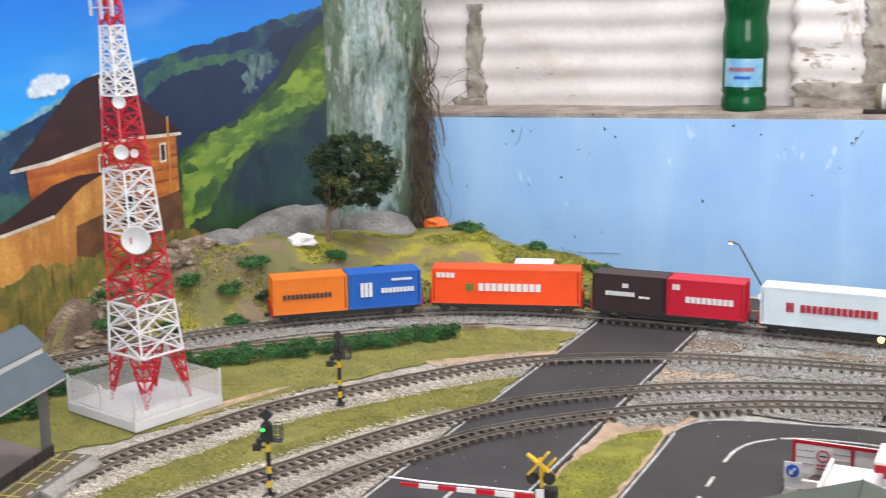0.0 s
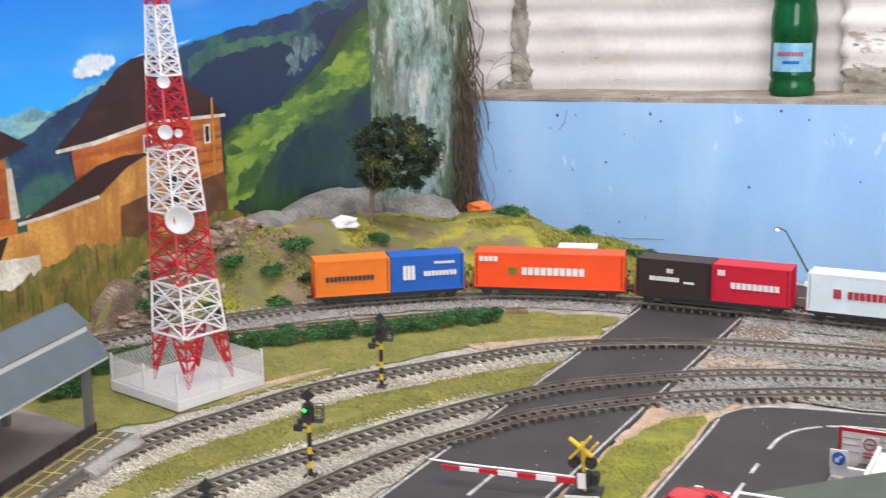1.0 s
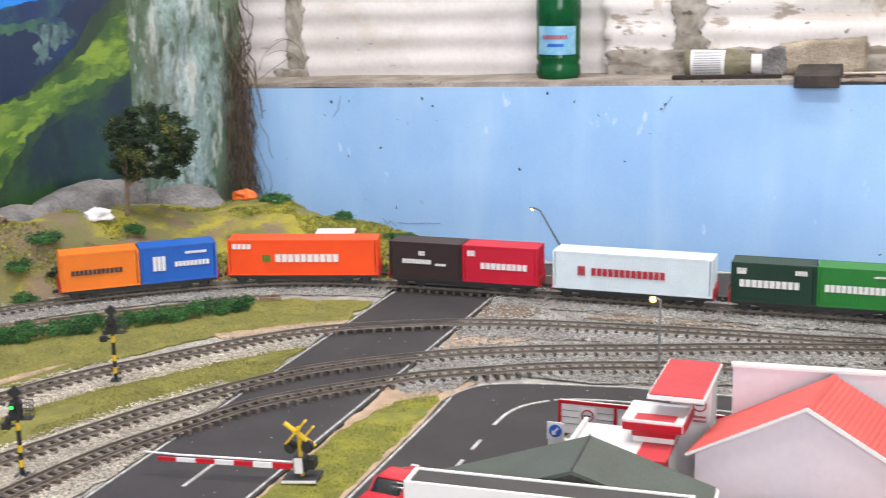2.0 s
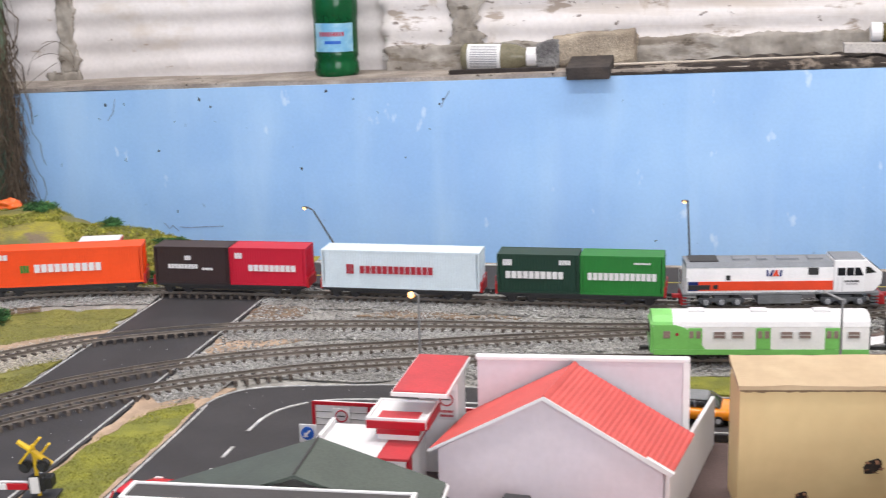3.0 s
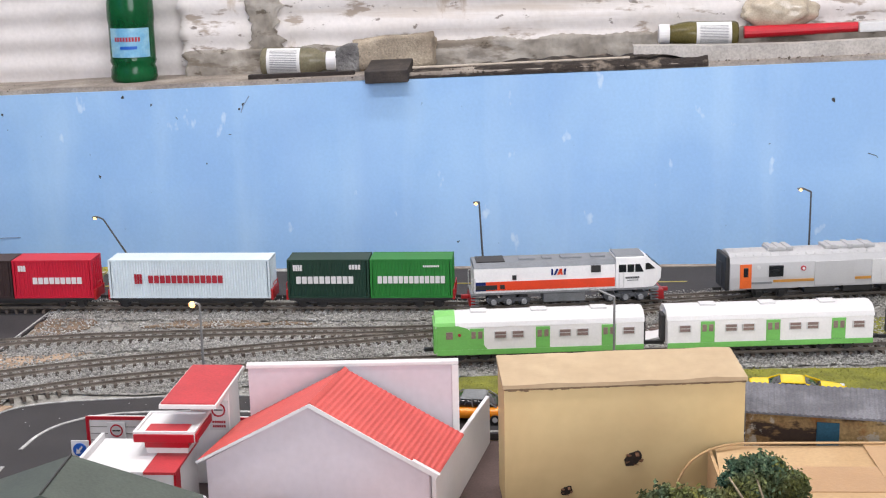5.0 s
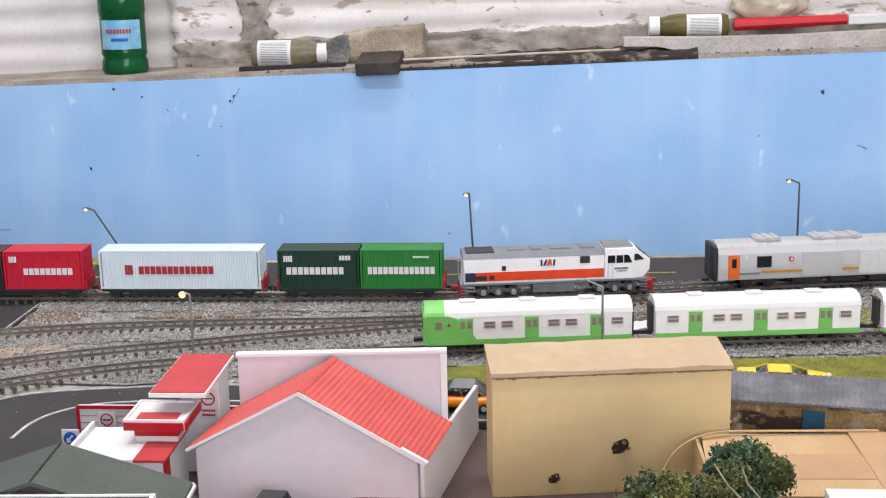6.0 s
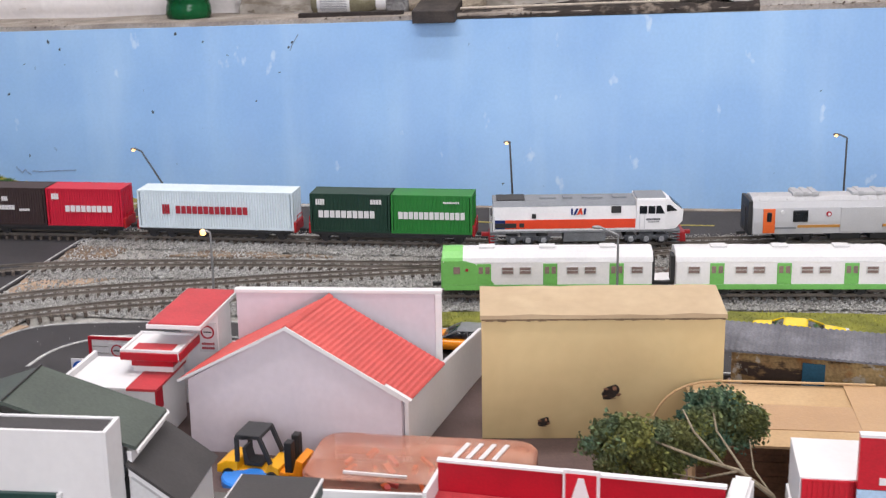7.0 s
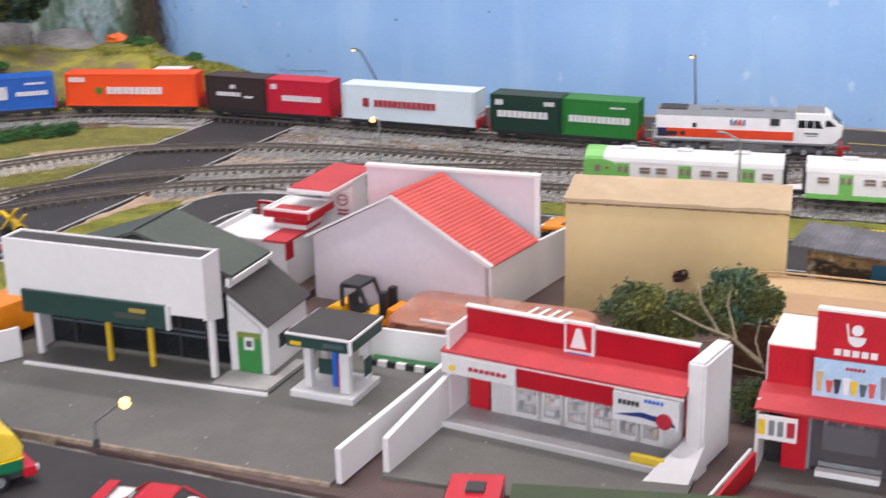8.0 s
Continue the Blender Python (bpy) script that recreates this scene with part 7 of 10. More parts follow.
rf.transform(Matrix.Translation((-0.0035, 0, 0.0508)) @ Matrix.Rotation(radians(36.2), 4, "Y"))
part("annex_roof", rf, "greysheet", mart, "dark grey sloping roof")
part("annex_lintel", prism([(-0.0020, 0.0268), (0.0185, 0.0268), (0.0175, 0.0300), (-0.0015, 0.0440)], "y", 0.0066, 0.0087), "offwhite", mart)
gd = part("door", box(0.0025, 0.0170, 0.0074, 0.0087, 0.0018, 0.0225), mat("door_green", (0.03, 0.22, 0.05), 0.5, 0.1), mart, "green side door with a notice")
part("door_head", box(0.0025, 0.0170, 0.0074, 0.0087, 0.0226, 0.0266), mat("door_olive", (0.18, 0.24, 0.04), 0.5, 0.1), gd)
part("notice", box(0.0070, 0.0130, 0.0070, 0.0074, 0.0160, 0.0235), "white", gd)
bars(gd, "dark", 0.0082, 0.0120, 0.0180, 0.0215, 2, 0.0068, 0.0002)
part("side_window", box(0.0209, 0.0215, 0.022, 0.034, 0.013, 0.021), "glassy", mart)
lw = thing("boundary_wall", "low white card boundary wall", "wall", pose(0, 0, 0.003), "boundary walls")
wall_panel(lw, (-0.195, 0.395), (-0.236, 0.330), 0, 0.019, 0.016, 0.0025, "white")
for a, b, h0, h1, hs in (((0.0505, 0.3235), (0.0580, 0.440), 0.0185, 0.0190, None), ((0.0665, 0.3415), (0.0715, 0.405), 0.0185, 0.0260, None)):
    w1 = thing("boundary_wall", "low white card wall between the forecourts", "wall", pose(0, 0, 0.0025), "boundary walls")
    wall_panel(w1, a, b, 0, h0, h1, 0.0032, "white")

rng = np.random.default_rng(90)
dust = [(rng.uniform(-0.20, 0.04), rng.uniform(0.32, 0.40), 0.0032) for k in range(16)] + [(rng.uniform(0.075, 0.18), rng.uniform(0.35, 0.39), 0.0032) for k in range(9)]
dust += [(rng.uniform(-0.28, 0.25), rng.uniform(0.71, 0.77), 0.0006) for k in range(60)] + [(rng.uniform(-0.42, -0.35), rng.uniform(0.4, 0.9), 0.0006) for k in range(60)] + [(rng.uniform(-0.20, 0.04), rng.uniform(0.22, 0.305), 0.0006) for k in range(24)]
tagged(rocks("dust_specks", dust, rng.uniform(0.0002, 0.0006, len(dust)), "offwhite"), "pale dust specks on roads and forecourts", "dust", kind="stuff")

# ---- fuel kiosk ----
kiosk = thing("fuel_kiosk", "small white kiosk with a flat dark roof and green fascia", "kiosk", pose(-0.0015, 0.4215, 0.003) @ Matrix.Diagonal((0.93, 0.93, 1.10, 1)))
part("plinth", box(-0.0195, 0.0215, -0.0210, 0.0150, 0, 0.0035, 0.0006), "offwhite", kiosk)
for x0, y0, w, d in ((-0.0135, -0.0135, 0.0045, 0.0045), (0.0105, -0.0150, 0.0060, 0.0050), (-0.0135, 0.0080, 0.0045, 0.0040), (0.0140, 0.0085, 0.0035, 0.0040)):
    part("post", box(x0, x0 + w, y0, y0 + d, 0.0035, 0.0265, 0.0003), "offwhite", kiosk)
part("fascia", box(-0.0205, 0.0210, -0.0200, 0.0215, 0.0265, 0.0325, 0.0003), "signgreen", kiosk, "dark green fascia")
part("fascia_rim", box(-0.0210, 0.0215, -0.0205, 0.0220, 0.0325, 0.0337, 0.0002), "white", kiosk)
part("roof_board", box(-0.0198, 0.0203, -0.0193, 0.0208, 0.0337, 0.0342), "greysheet", kiosk)
part("fascia_post", box(0.0196, 0.0214, -0.0209, -0.0192, 0.0262, 0.0330), "white", kiosk)
part("fascia_mark", box(-0.0180, -0.0110, -0.0204, -0.0200, 0.0275, 0.0295), "yellow", kiosk)
bars(kiosk, "slate", 0.0030, 0.0165, 0.0285, 0.0305, 6, -0.0203, 0.0003)
part("pump_board", box(-0.0085, 0.0010, -0.0055, -0.0045, 0.0085, 0.0165), "signgreen", kiosk)
part("side_board", box(0.0212, 0.0218, -0.0050, 0.0040, 0.0100, 0.0190), "signgreen", kiosk)
part("pump", box(0.0020, 0.0055, -0.0080, -0.0040, 0.0035, 0.0250, 0.0004), "blue", kiosk)
part("pump", box(0.0058, 0.0080, -0.0080, -0.0045, 0.0035, 0.0180, 0.0004), "red", kiosk)
hedge = thing("green_kerb", "green strip with a black and white striped kerb", "kerb", pose(0.001, 0.4572, 0.003))
part("strip", box(0, 0.056, 0.0015, 0.0080, 0, 0.0030, 0.0004), mat("kerb_green", (0.03, 0.20, 0.05), 0.8, 0.3, 200), hedge)
for k in range(10):
    part("kerb_block", box(k * 0.0058, (k + 1) * 0.0058, -0.0015, 0.0014, 0, 0.0034, 0.0002), "white" if k % 2 else "black", hedge)
pw = thing("white_screen", "low white card screen behind the kiosk", "screen", pose(0, 0, 0.003))
wall_panel(pw, (-0.010, 0.4668), (0.0715, 0.4668), 0, 0.0190, 0.0200, 0.002, "white")
M["peach"] = mat("translucent_peach", srgb(226, 172, 150), 0.2, 0.2, 90, 600, 0.1, col2=srgb(216, 145, 118), alpha=0.36)
M["scrap"] = mat("orange_scrap", srgb(226, 104, 36), 0.4, 0.3, 120, 600, 0.1)
tray = thing("storage_tray", "translucent orange plastic tray holding small parts", "tray", pose(0.052, 0.5285, PIT))
rim = arc(0.044, 0.018, 0.012, 0, 90, 5) + arc(-0.050, 0.018, 0.012, 90, 180, 5) + arc(-0.050, -0.018, 0.012, 180, 270, 5) + arc(0.044, -0.018, 0.012, 270, 360, 5)
part("floor", prism(rim, "z", 0.0, 0.0012), "peach", tray)
rb = bmesh.new()
for a, b in zip(rim, rim[1:] + rim[:1]):
    bar((a[0], a[1], 0.0082), (b[0], b[1], 0.0082), 0.0012, 0.0150, rb) if abs(a[0] - b[0]) < abs(a[1] - b[1]) else bar((a[0], a[1], 0.0082), (b[0], b[1], 0.0082), 0.0150, 0.0012, rb)
part("side_wall", rb, "peach", tray)
part("lid", prism([(x * 0.99, y * 0.99) for x, y in rim], "z", 0.0160, 0.0170, 0.0003), "peach", tray, "translucent peach lid")
rng = random.Random(5)
for k in range(34):
    x0, y0, a = rng.uniform(-0.045, 0.030), rng.uniform(-0.024, 0.016), rng.uniform(0, 3.1)
    ln = rng.uniform(0.003, 0.009)
    z0 = rng.uniform(0.003, 0.012)
    bar_ = bar((x0, y0, z0), (x0 + ln * math.cos(a), y0 + ln * math.sin(a), z0 + rng.uniform(0, 0.003)), rng.uniform(0.0015, 0.004), rng.uniform(0.001, 0.003))
    part("small_part", bar_, ("scrap", "scrap", "darkcard", "redroof", "card")[k % 5], tray)
for k in range(4):
    part("moulded_bar", bar((0.014 + k * 0.007, 0.002, 0.0173), (0.019 + k * 0.007, 0.022, 0.0173), 0.0026, 0.0006), "white", tray)
part("stick", bar((-0.040, -0.0235, 0.0181), (-0.006, -0.0260, 0.0181), 0.0014), "white", tray)

# ---- red shop ----
shop = thing("red_shop", "red and white card shop with a sloping red canopy", "shop", pose(0.0750, 0.4250, 0.003, 0, 0, -5.8))
sw_ = 0.1245
part("parapet", box(0, sw_, 0, 0.0020, 0.0360, 0.0560, 0.0003), "crimson", shop, "glossy crimson parapet")
part("parapet_rim", box(-0.0005, sw_ + 0.0005, -0.0004, 0.0030, 0.0560, 0.0573, 0.0003), "white", shop)
part("emblem_panel", box(0.0560, 0.0720, -0.0022, -0.0002, 0.0395, 0.0590, 0.0003), "white", shop)
part("emblem_field", box(0.0573, 0.0707, -0.0027, -0.0022, 0.0440, 0.0575), "red", shop)
part("emblem_shape", prism([(0.0598, 0.0455), (0.0682, 0.0455), (0.0652, 0.0560), (0.0628, 0.0560)], "y", -0.0032, -0.0027), "white", shop)
part("emblem_line", box(0.0580, 0.0700, -0.0026, -0.0021, 0.0410, 0.0425), "blue", shop)
cp = box(-0.0045, sw_ + 0.0005, -0.0205, 0, 0, 0.0015)
cp.transform(Matrix.Translation((0, -0.0002, 0.0410)) @ Matrix.Rotation(radians(10), 4, "X"))
part("canopy", cp, "redcanopy", shop, "sloping red canopy")
part("canopy_edge", box(-0.0045, sw_ + 0.0005, -0.0206, -0.0196, 0.0362, 0.0376), "offwhite", shop)
part("side_wall", box(-0.0020, 0, -0.019, 0.012, 0, 0.0500, 0.0003), "white", shop)
part("rear_wall", box(0.0, sw_, 0.010, 0.012, 0, 0.0360), "white", shop)
part("shop_floor", box(0, sw_, -0.0270, 0.0100, 0, 0.0022), mat("shop_floor_grey", (0.34, 0.33, 0.33), 0.5, 0.15), shop)
part("floor_edge", box(0, sw_, -0.0285, -0.0271, 0, 0.0030), "offwhite", shop)
part("red_door", box(0.0035, 0.0150, -0.0045, -0.0030, 0.0024, 0.0300), "red", shop)
M["goods"] = mat("shelf_goods", (0.42, 0.36, 0.34), 0.6, 0.35, 220, 900, 0.1, col2=(0.56, 0.52, 0.50))
part("goods_wall", box(0.0155, sw_ - 0.004, 0.0015, 0.0025, 0.0024, 0.0350), "goods", shop)
goods_rng = random.Random(5)
for k, (x0, x1) in enumerate(((0.0300, 0.0430), (0.0455, 0.0560), (0.0585, 0.0700), (0.0725, 0.0840), (0.0865, 0.0965), (0.0990, 0.1085))):
    fr = bmesh.new()
    for q in ((x0 - 0.0022, x0 + 0.0006, 0.0024, 0.0300), (x1 - 0.0006, x1 + 0.0018, 0.0024, 0.0300), (x0, x1, 0.0024, 0.0050), (x0, x1, 0.0285, 0.0300)):
        box(q[0], q[1], -0.0048, -0.0034, q[2], q[3], bm=fr)
    f_ = part("window_frame", fr, "white", shop)
    gl = part("window_pane", box(x0, x1, -0.0042, -0.0040, 0.0050, 0.0285), mat("shop_glass", (0.8, 0.82, 0.84), 0.05, 0.0, bump=0, alpha=0.18), f_)
    gl.visible_shadow = False
    for row in range(4):
        xx = x0 + 0.0006
        while xx < x1 - 0.002:
            w_ = goods_rng.uniform(0.0010, 0.0026)
            part("goods", box(xx, min(xx + w_, x1 - 0.0004), -0.0020, 0.0010, 0.0052 + row * 0.0056, 0.0052 + row * 0.0056 + goods_rng.uniform(0.0022, 0.0048), 0.0002), goods_rng.choice(("goods", "goods", "goods", "goods", "offwhite", "offwhite", "slate", "greymetal", "redroof", "card", "dark")), f_)
            xx += w_ + 0.0004
for x0, x1 in ((0.0165, 0.0285), (0.1105, 0.1195)):
    for k in range(6):
        xx = x0 + (x1 - x0) * (k + 0.5) / 6
        part("curtain_fold", rod((xx, -0.0045, 0.0024), (xx, -0.0045, 0.0310), 0.0011, seg=8), "offwhite", shop)
part("red_board", box(0.0388, 0.0903, -0.0212, -0.0200, 0.0270, 0.0368), "crimson", shop)
bn = part("shop_banner", box(-0.0030, 0.0385, -0.0222, -0.0214, 0.0275, 0.0370), "offwhite", shop, "white printed banner")
bars(bn, "markred", 0.012, 0.034, 0.0310, 0.0330, 7, -0.0224, 0.0002)
part("motif", rod((0.003, -0.0223, 0.0310), (0.003, -0.0229, 0.0310), 0.0018, seg=12), "yellow", bn)
b2 = part("shop_banner", box(0.0905, 0.1235, -0.0222, -0.0214, 0.0215, 0.0360), "offwhite", shop, "white printed banner")
part("motif", prism([(0.092, 0.0245), (0.105, 0.0275), (0.120, 0.0260), (0.122, 0.0230), (0.105, 0.0250)], "y", -0.0228, -0.0222), "navy", b2)
part("motif", rod((0.1165, -0.0222, 0.0250), (0.1165, -0.0231, 0.0250), 0.0040, seg=16), "markred", b2)
bars(b2, "dark", 0.093, 0.104, 0.0300, 0.0325, 5, -0.0224, 0.0002)
bars(b2, "blue", 0.106, 0.116, 0.0330, 0.0345, 5, -0.0224, 0.0002)
part("flower_bed", box(0.1010, 0.1180, -0.0255, -0.0225, 0.0022, 0.0062, 0.0005), "locoyellow", shop, "small yellow planter")
part("red_post", box(0.1205, 0.1240, -0.0050, -0.0030, 0.0024, 0.0300), "red", shop)
end_wall = thing("boundary_wall", "thick white card wall with a sloping foot beside the red shop", "wall", pose(0, 0, 0.0011), "boundary walls")
slab = bmesh.new()
for x0, y0, z0 in [(a, b, c) for a in (0, 1) for b in (0, 1) for c in (0.0, 0.0560)]:
    slab.verts.new((0.1968 + 0.0090 * x0 + 0.0062 * y0, 0.3990 - 0.0015 * x0 + 0.0335 * y0, z0))
bmesh.ops.convex_hull(slab, input=slab.verts[:])
bmesh.ops.dissolve_limit(slab, angle_limit=0.02, verts=slab.verts[:], edges=slab.edges[:])
bmesh.ops.bevel(slab, geom=slab.edges[:], offset=0.0013, segments=2, affect="EDGES")
foot = bmesh.new()
for q in ((0.1815, 0.3752, 0), (0.2032, 0.3788, 0), (0.2075, 0.4010, 0), (0.1955, 0.4060, 0), (0.1815, 0.3752, 0.0010), (0.2032, 0.3788, 0.0010), (0.1958, 0.3995, 0.0135), (0.2056, 0.3980, 0.0125), (0.1958, 0.4060, 0.0140), (0.2066, 0.4010, 0.0140)):
    foot.verts.new(q)
bmesh.ops.convex_hull(foot, input=foot.verts[:])
part("wall_panel", slab, "white", end_wall)
part("sloping_foot", foot, "white", end_wall)

# ---- red ice-cream shop ----
ice = thing("red_kiosk_shop", "red card shop with a tall sign and picture board", "shop", pose(0.2295, 0.418, 0.0011))
part("body", box(0, 0.105, 0.003, 0.045, 0.0385, 0.0615, 0.0004), "white", ice)
for k in range(46):
    if not 0.0215 < 0.001 + k * 0.0022 < 0.058:
        part("siding_rib", box(0.001 + k * 0.0022, 0.0022 + k * 0.0022, 0.0018, 0.0021, 0.0410, 0.0605), "red", ice)
part("siding", box(0.0008, 0.104, 0.0022, 0.0029, 0.0400, 0.0608), "red", ice)
tall = part("sign_tower", box(0.0225, 0.0580, -0.0030, 0.0010, 0.0600, 0.0830, 0.0003), "red", ice, "tall red sign")
part("tower_rim", box(0.0225, 0.0580, -0.0032, 0.0012, 0.0830, 0.0842), "white", tall)
part("sign_shape", prism([(0.0405 + 0.0040 * math.cos(a), 0.0722 + 0.0046 * math.sin(a)) for a in np.linspace(math.pi, math.tau, 13)], "y", -0.0038, -0.0030), "white", tall)
part("sign_shape", bar((0.0368, -0.0034, 0.0725), (0.0358, -0.0034, 0.0782), 0.0008), "white", tall)
part("sign_shape", rod((0.0405, -0.0030, 0.0755), (0.0405, -0.0038, 0.0755), 0.0025, seg=18), "white", tall)
bars(tall, "white", 0.0305, 0.0505, 0.0625, 0.0655, 5, -0.0033, 0.0004)
pb = part("picture_board", box(0.0225, 0.0580, -0.0032, -0.0018, 0.0405, 0.0598), mat("pale_blue_print", srgb(170, 200, 225), 0.5, 0.1, 90), ice, "pale blue picture board")
for k, (mm, x0, hh) in enumerate((("card", 0.0245, 0.010), ("redroof", 0.0290, 0.006), ("dark", 0.0325, 0.007), ("white", 0.0365, 0.008), ("yellow", 0.0400, 0.007), ("slate", 0.0440, 0.006), ("redroof", 0.0480, 0.007), ("greymetal", 0.0530, 0.011))):
    part("drink_print", prism([(x0, 0.0435), (x0 + 0.0018, 0.0435), (x0 + 0.0026, 0.0435 + hh), (x0 - 0.0008, 0.0435 + hh)], "y", -0.0036, -0.0032), mm, pb)
bars(pb, "markred", 0.0365, 0.0455, 0.0555, 0.0570, 5, -0.0034, 0.0002)
cn = box(-0.001, 0.105, -0.018, 0.003, 0, 0.0016)
cn.transform(Matrix.Translation((0, 0, 0.0400)) @ Matrix.Rotation(radians(14), 4, "X"))
part("canopy", cn, "redcanopy", ice, "sloping red canopy")
ws = part("menu_sign", box(0.0010, 0.0190, -0.0192, -0.0182, 0.0225, 0.0345), "white", ice, "white menu sign")
for x0, x1, mm in ((0.0015, 0.0045, "yellow"), (0.0062, 0.0088, "greymetal"), (0.0102, 0.0128, "greymetal"), (0.0145, 0.0180, "markred")):
    part("menu_print", box(x0, x1, -0.0196, -0.0192, 0.0250, 0.0325), mm, ws)
part("side_wall", box(-0.0010, 0.0005, -0.012, 0.045, 0, 0.0390, 0.0003), "white", ice)
part("doorway", box(0.0025, 0.0100, 0.0020, 0.0035, 0.0010, 0.0330), "black", ice)
part("front_wall", box(0.0101, 0.0215, -0.0020, 0.0035, 0.0010, 0.0380, 0.0004), "red", ice)
part("front_wall", box(0.0600, 0.1050, -0.0020, 0.0035, 0.0010, 0.0380, 0.0004), "red", ice)
part("head_wall", box(0.0216, 0.0599, -0.0010, 0.0035, 0.0290, 0.0380), "red", ice)
bars(ice, "white", 0.0290, 0.0480, 0.0315, 0.0340, 5, -0.0014, 0.0004)
part("shop_glass", box(0.0216, 0.0599, 0.0015, 0.0019, 0.0010, 0.0289), mat("clear_shop_glass", (0.10, 0.09, 0.10), 0.05, 0.0, bump=0, alpha=0.45), ice).visible_shadow = False
part("inner_wall", box(0.0101, 0.1040, 0.0300, 0.0312, 0.0010, 0.0380), mat("dim_maroon", (0.075, 0.040, 0.045), 0.6, 0.3, 90), ice)
for k in range(9):
    part("shop_stock", rod((0.0270 + k * 0.0027, 0.0235, 0.0151), (0.0270 + k * 0.0027, 0.0235, 0.0185 + 0.0012 * (k % 3)), 0.0010, seg=8), ("offwhite", "slate", "redroof")[k % 3], ice)
part("inner_floor", box(0.0101, 0.1040, 0.0036, 0.0299, 0.0010, 0.0016), "lot", ice)
part("inner_shelf", box(0.0260, 0.0520, 0.0220, 0.0280, 0.0017, 0.0150, 0.0004), "greymetal", ice)
fr = bmesh.new()
for q in ((0.0216, 0.0230, 0.001, 0.0289), (0.0585, 0.0599, 0.001, 0.0289), (0.0231, 0.0584, 0.0275, 0.0289), (0.0270, 0.0560, 0.0035, 0.0060)):
    box(q[0], q[1], 0.0004, 0.0014, q[2], q[3], bm=fr)
part("glass_frame", fr, "greymetal", ice)
part("counter", box(0.0265, 0.0560, -0.0060, -0.0012, 0.0010, 0.0040, 0.0004), "white", ice)
part("porch", box(0, 0.105, -0.0250, 0.003, 0, 0.0010), "lot", ice)
gw = thing("low_fence", "low red and white card fence", "fence", pose(0, 0, 0.0011))
wall_panel(gw, (0.2290, 0.4055), (0.2165, 0.350), 0, 0.012, 0.006, 0.002, "red", "panel")
wall_panel(gw, (0.2270, 0.4055), (0.2145, 0.350), 0, 0.0135, 0.0075, 0.0016, "white", "cap")

# ---- warehouse, card box ----
ware = thing("old_warehouse", "old warehouse with a grey corrugated roof and stained walls", "warehouse", pose(0.2085, 0.6475, 0.0011, 0, 0, -9.5))
M["mural"] = layered(mat("stained_wall", srgb(176, 146, 98), 0.9, 0.35, 60, 500, 0.4, col2=srgb(140, 108, 70)), [(45, 0.50, 0.55, srgb(54, 40, 34), 0.95, (0.6, 1, 1.6), 0.6), (70, 0.58, 0.62, srgb(186, 176, 160), 0.8, (1, 1, 1), 2.6), (30, 0.60, 0.66, srgb(150, 92, 40), 0.8, (1, 1, 1), 4.2)])
part("front_wall", box(0.006, 0.30, 0.010, 0.012, 0, 0.0380), "mural", ware)
part("side_wall", box(0.004, 0.006, 0.010, 0.034, 0, 0.0380), "mural", ware)
part("shutter", box(0.045, 0.058, 0.0090, 0.0099, 0.0130, 0.0300, 0.0003), mat("teal_shutter", (0.02, 0.10, 0.16), 0.6, 0.2), ware, "dark teal shutter")
part("white_door", box(0.105, 0.118, 0.0090, 0.0099, 0.004, 0.0260), "white", ware)
pts = []
for k in range(90):
    x0 = -0.004 + k * 0.0034
    pts += [(x0, 0), (x0 + 0.0009, 0.0006), (x0 + 0.0017, 0.0008), (x0 + 0.0026, 0.0003)]
pts += [(pts[-1][0] + 0.001, -0.001), (-0.004, -0.001)]
M["greyroof"] = mat("weathered_corrugated", (0.20, 0.20, 0.22), 0.8, 0.25, 45, 700, 0.2, col2=(0.12, 0.12, 0.135))
rb = prism(pts, "y", 0, 0.041)
rb.transform(Matrix.Translation((0, -0.004, 0.0385)) @ Matrix.Rotation(radians(6), 4, "X"))
part("roof", rb, "greyroof", ware, "weathered grey corrugated roof")
cbx = thing("cardboard_box", "flat brown cardboard box with taped flaps", "cardboard box", pose(0.185, 0.523, 0.0011, 0, 0, 1.5))
part("flap", prism([(0.004, 0.033), (0.150, 0.030), (0.150, 0.088), (0.008, 0.088)], "z", 0.0283, 0.0295), "card", cbx)
part("flap", box(0.150, 0.30, 0.002, 0.088, 0.0278, 0.0290), "card", cbx)
part("flap", prism([(0.032, 0.0), (0.149, 0.0), (0.149, 0.034), (0.006, 0.034)], "z", 0.0290, 0.0303), "card", cbx)
part("tape", box(0.030, 0.30, 0.0215, 0.0550, 0.0296, 0.0307), mat("parcel_tape", srgb(180, 143, 104), 0.35, 0.06), cbx)
part("tape", box(0.090, 0.118, -0.0003, 0.0870, 0.0304, 0.0310), mat("parcel_tape", srgb(186, 150, 110), 0.35, 0.06), cbx)
for k in range(-1, 7):
    part("corrugated_layer", box(0.006, 0.30, 0.004 + 0.0005 * (k % 2), 0.0065, 0.0005 + k * 0.0039, 0.0040 + k * 0.0039), "darkcard", cbx)
part("box_side", box(0.004, 0.0058, 0.0066, 0.087, -0.0051, 0.0282), "card", cbx)
curl = [(0.1690, 0.5965, 0.0150), (0.1722, 0.5975, 0.0215), (0.1762, 0.5985, 0.0262), (0.1810, 0.5995, 0.0297), (0.1870, 0.6010, 0.0325), (0.1945, 0.6035, 0.0338), (0.2050, 0.6080, 0.0335), (0.2300, 0.6105, 0.0330), (0.2900, 0.6130, 0.0328)]
arch = bmesh.new()
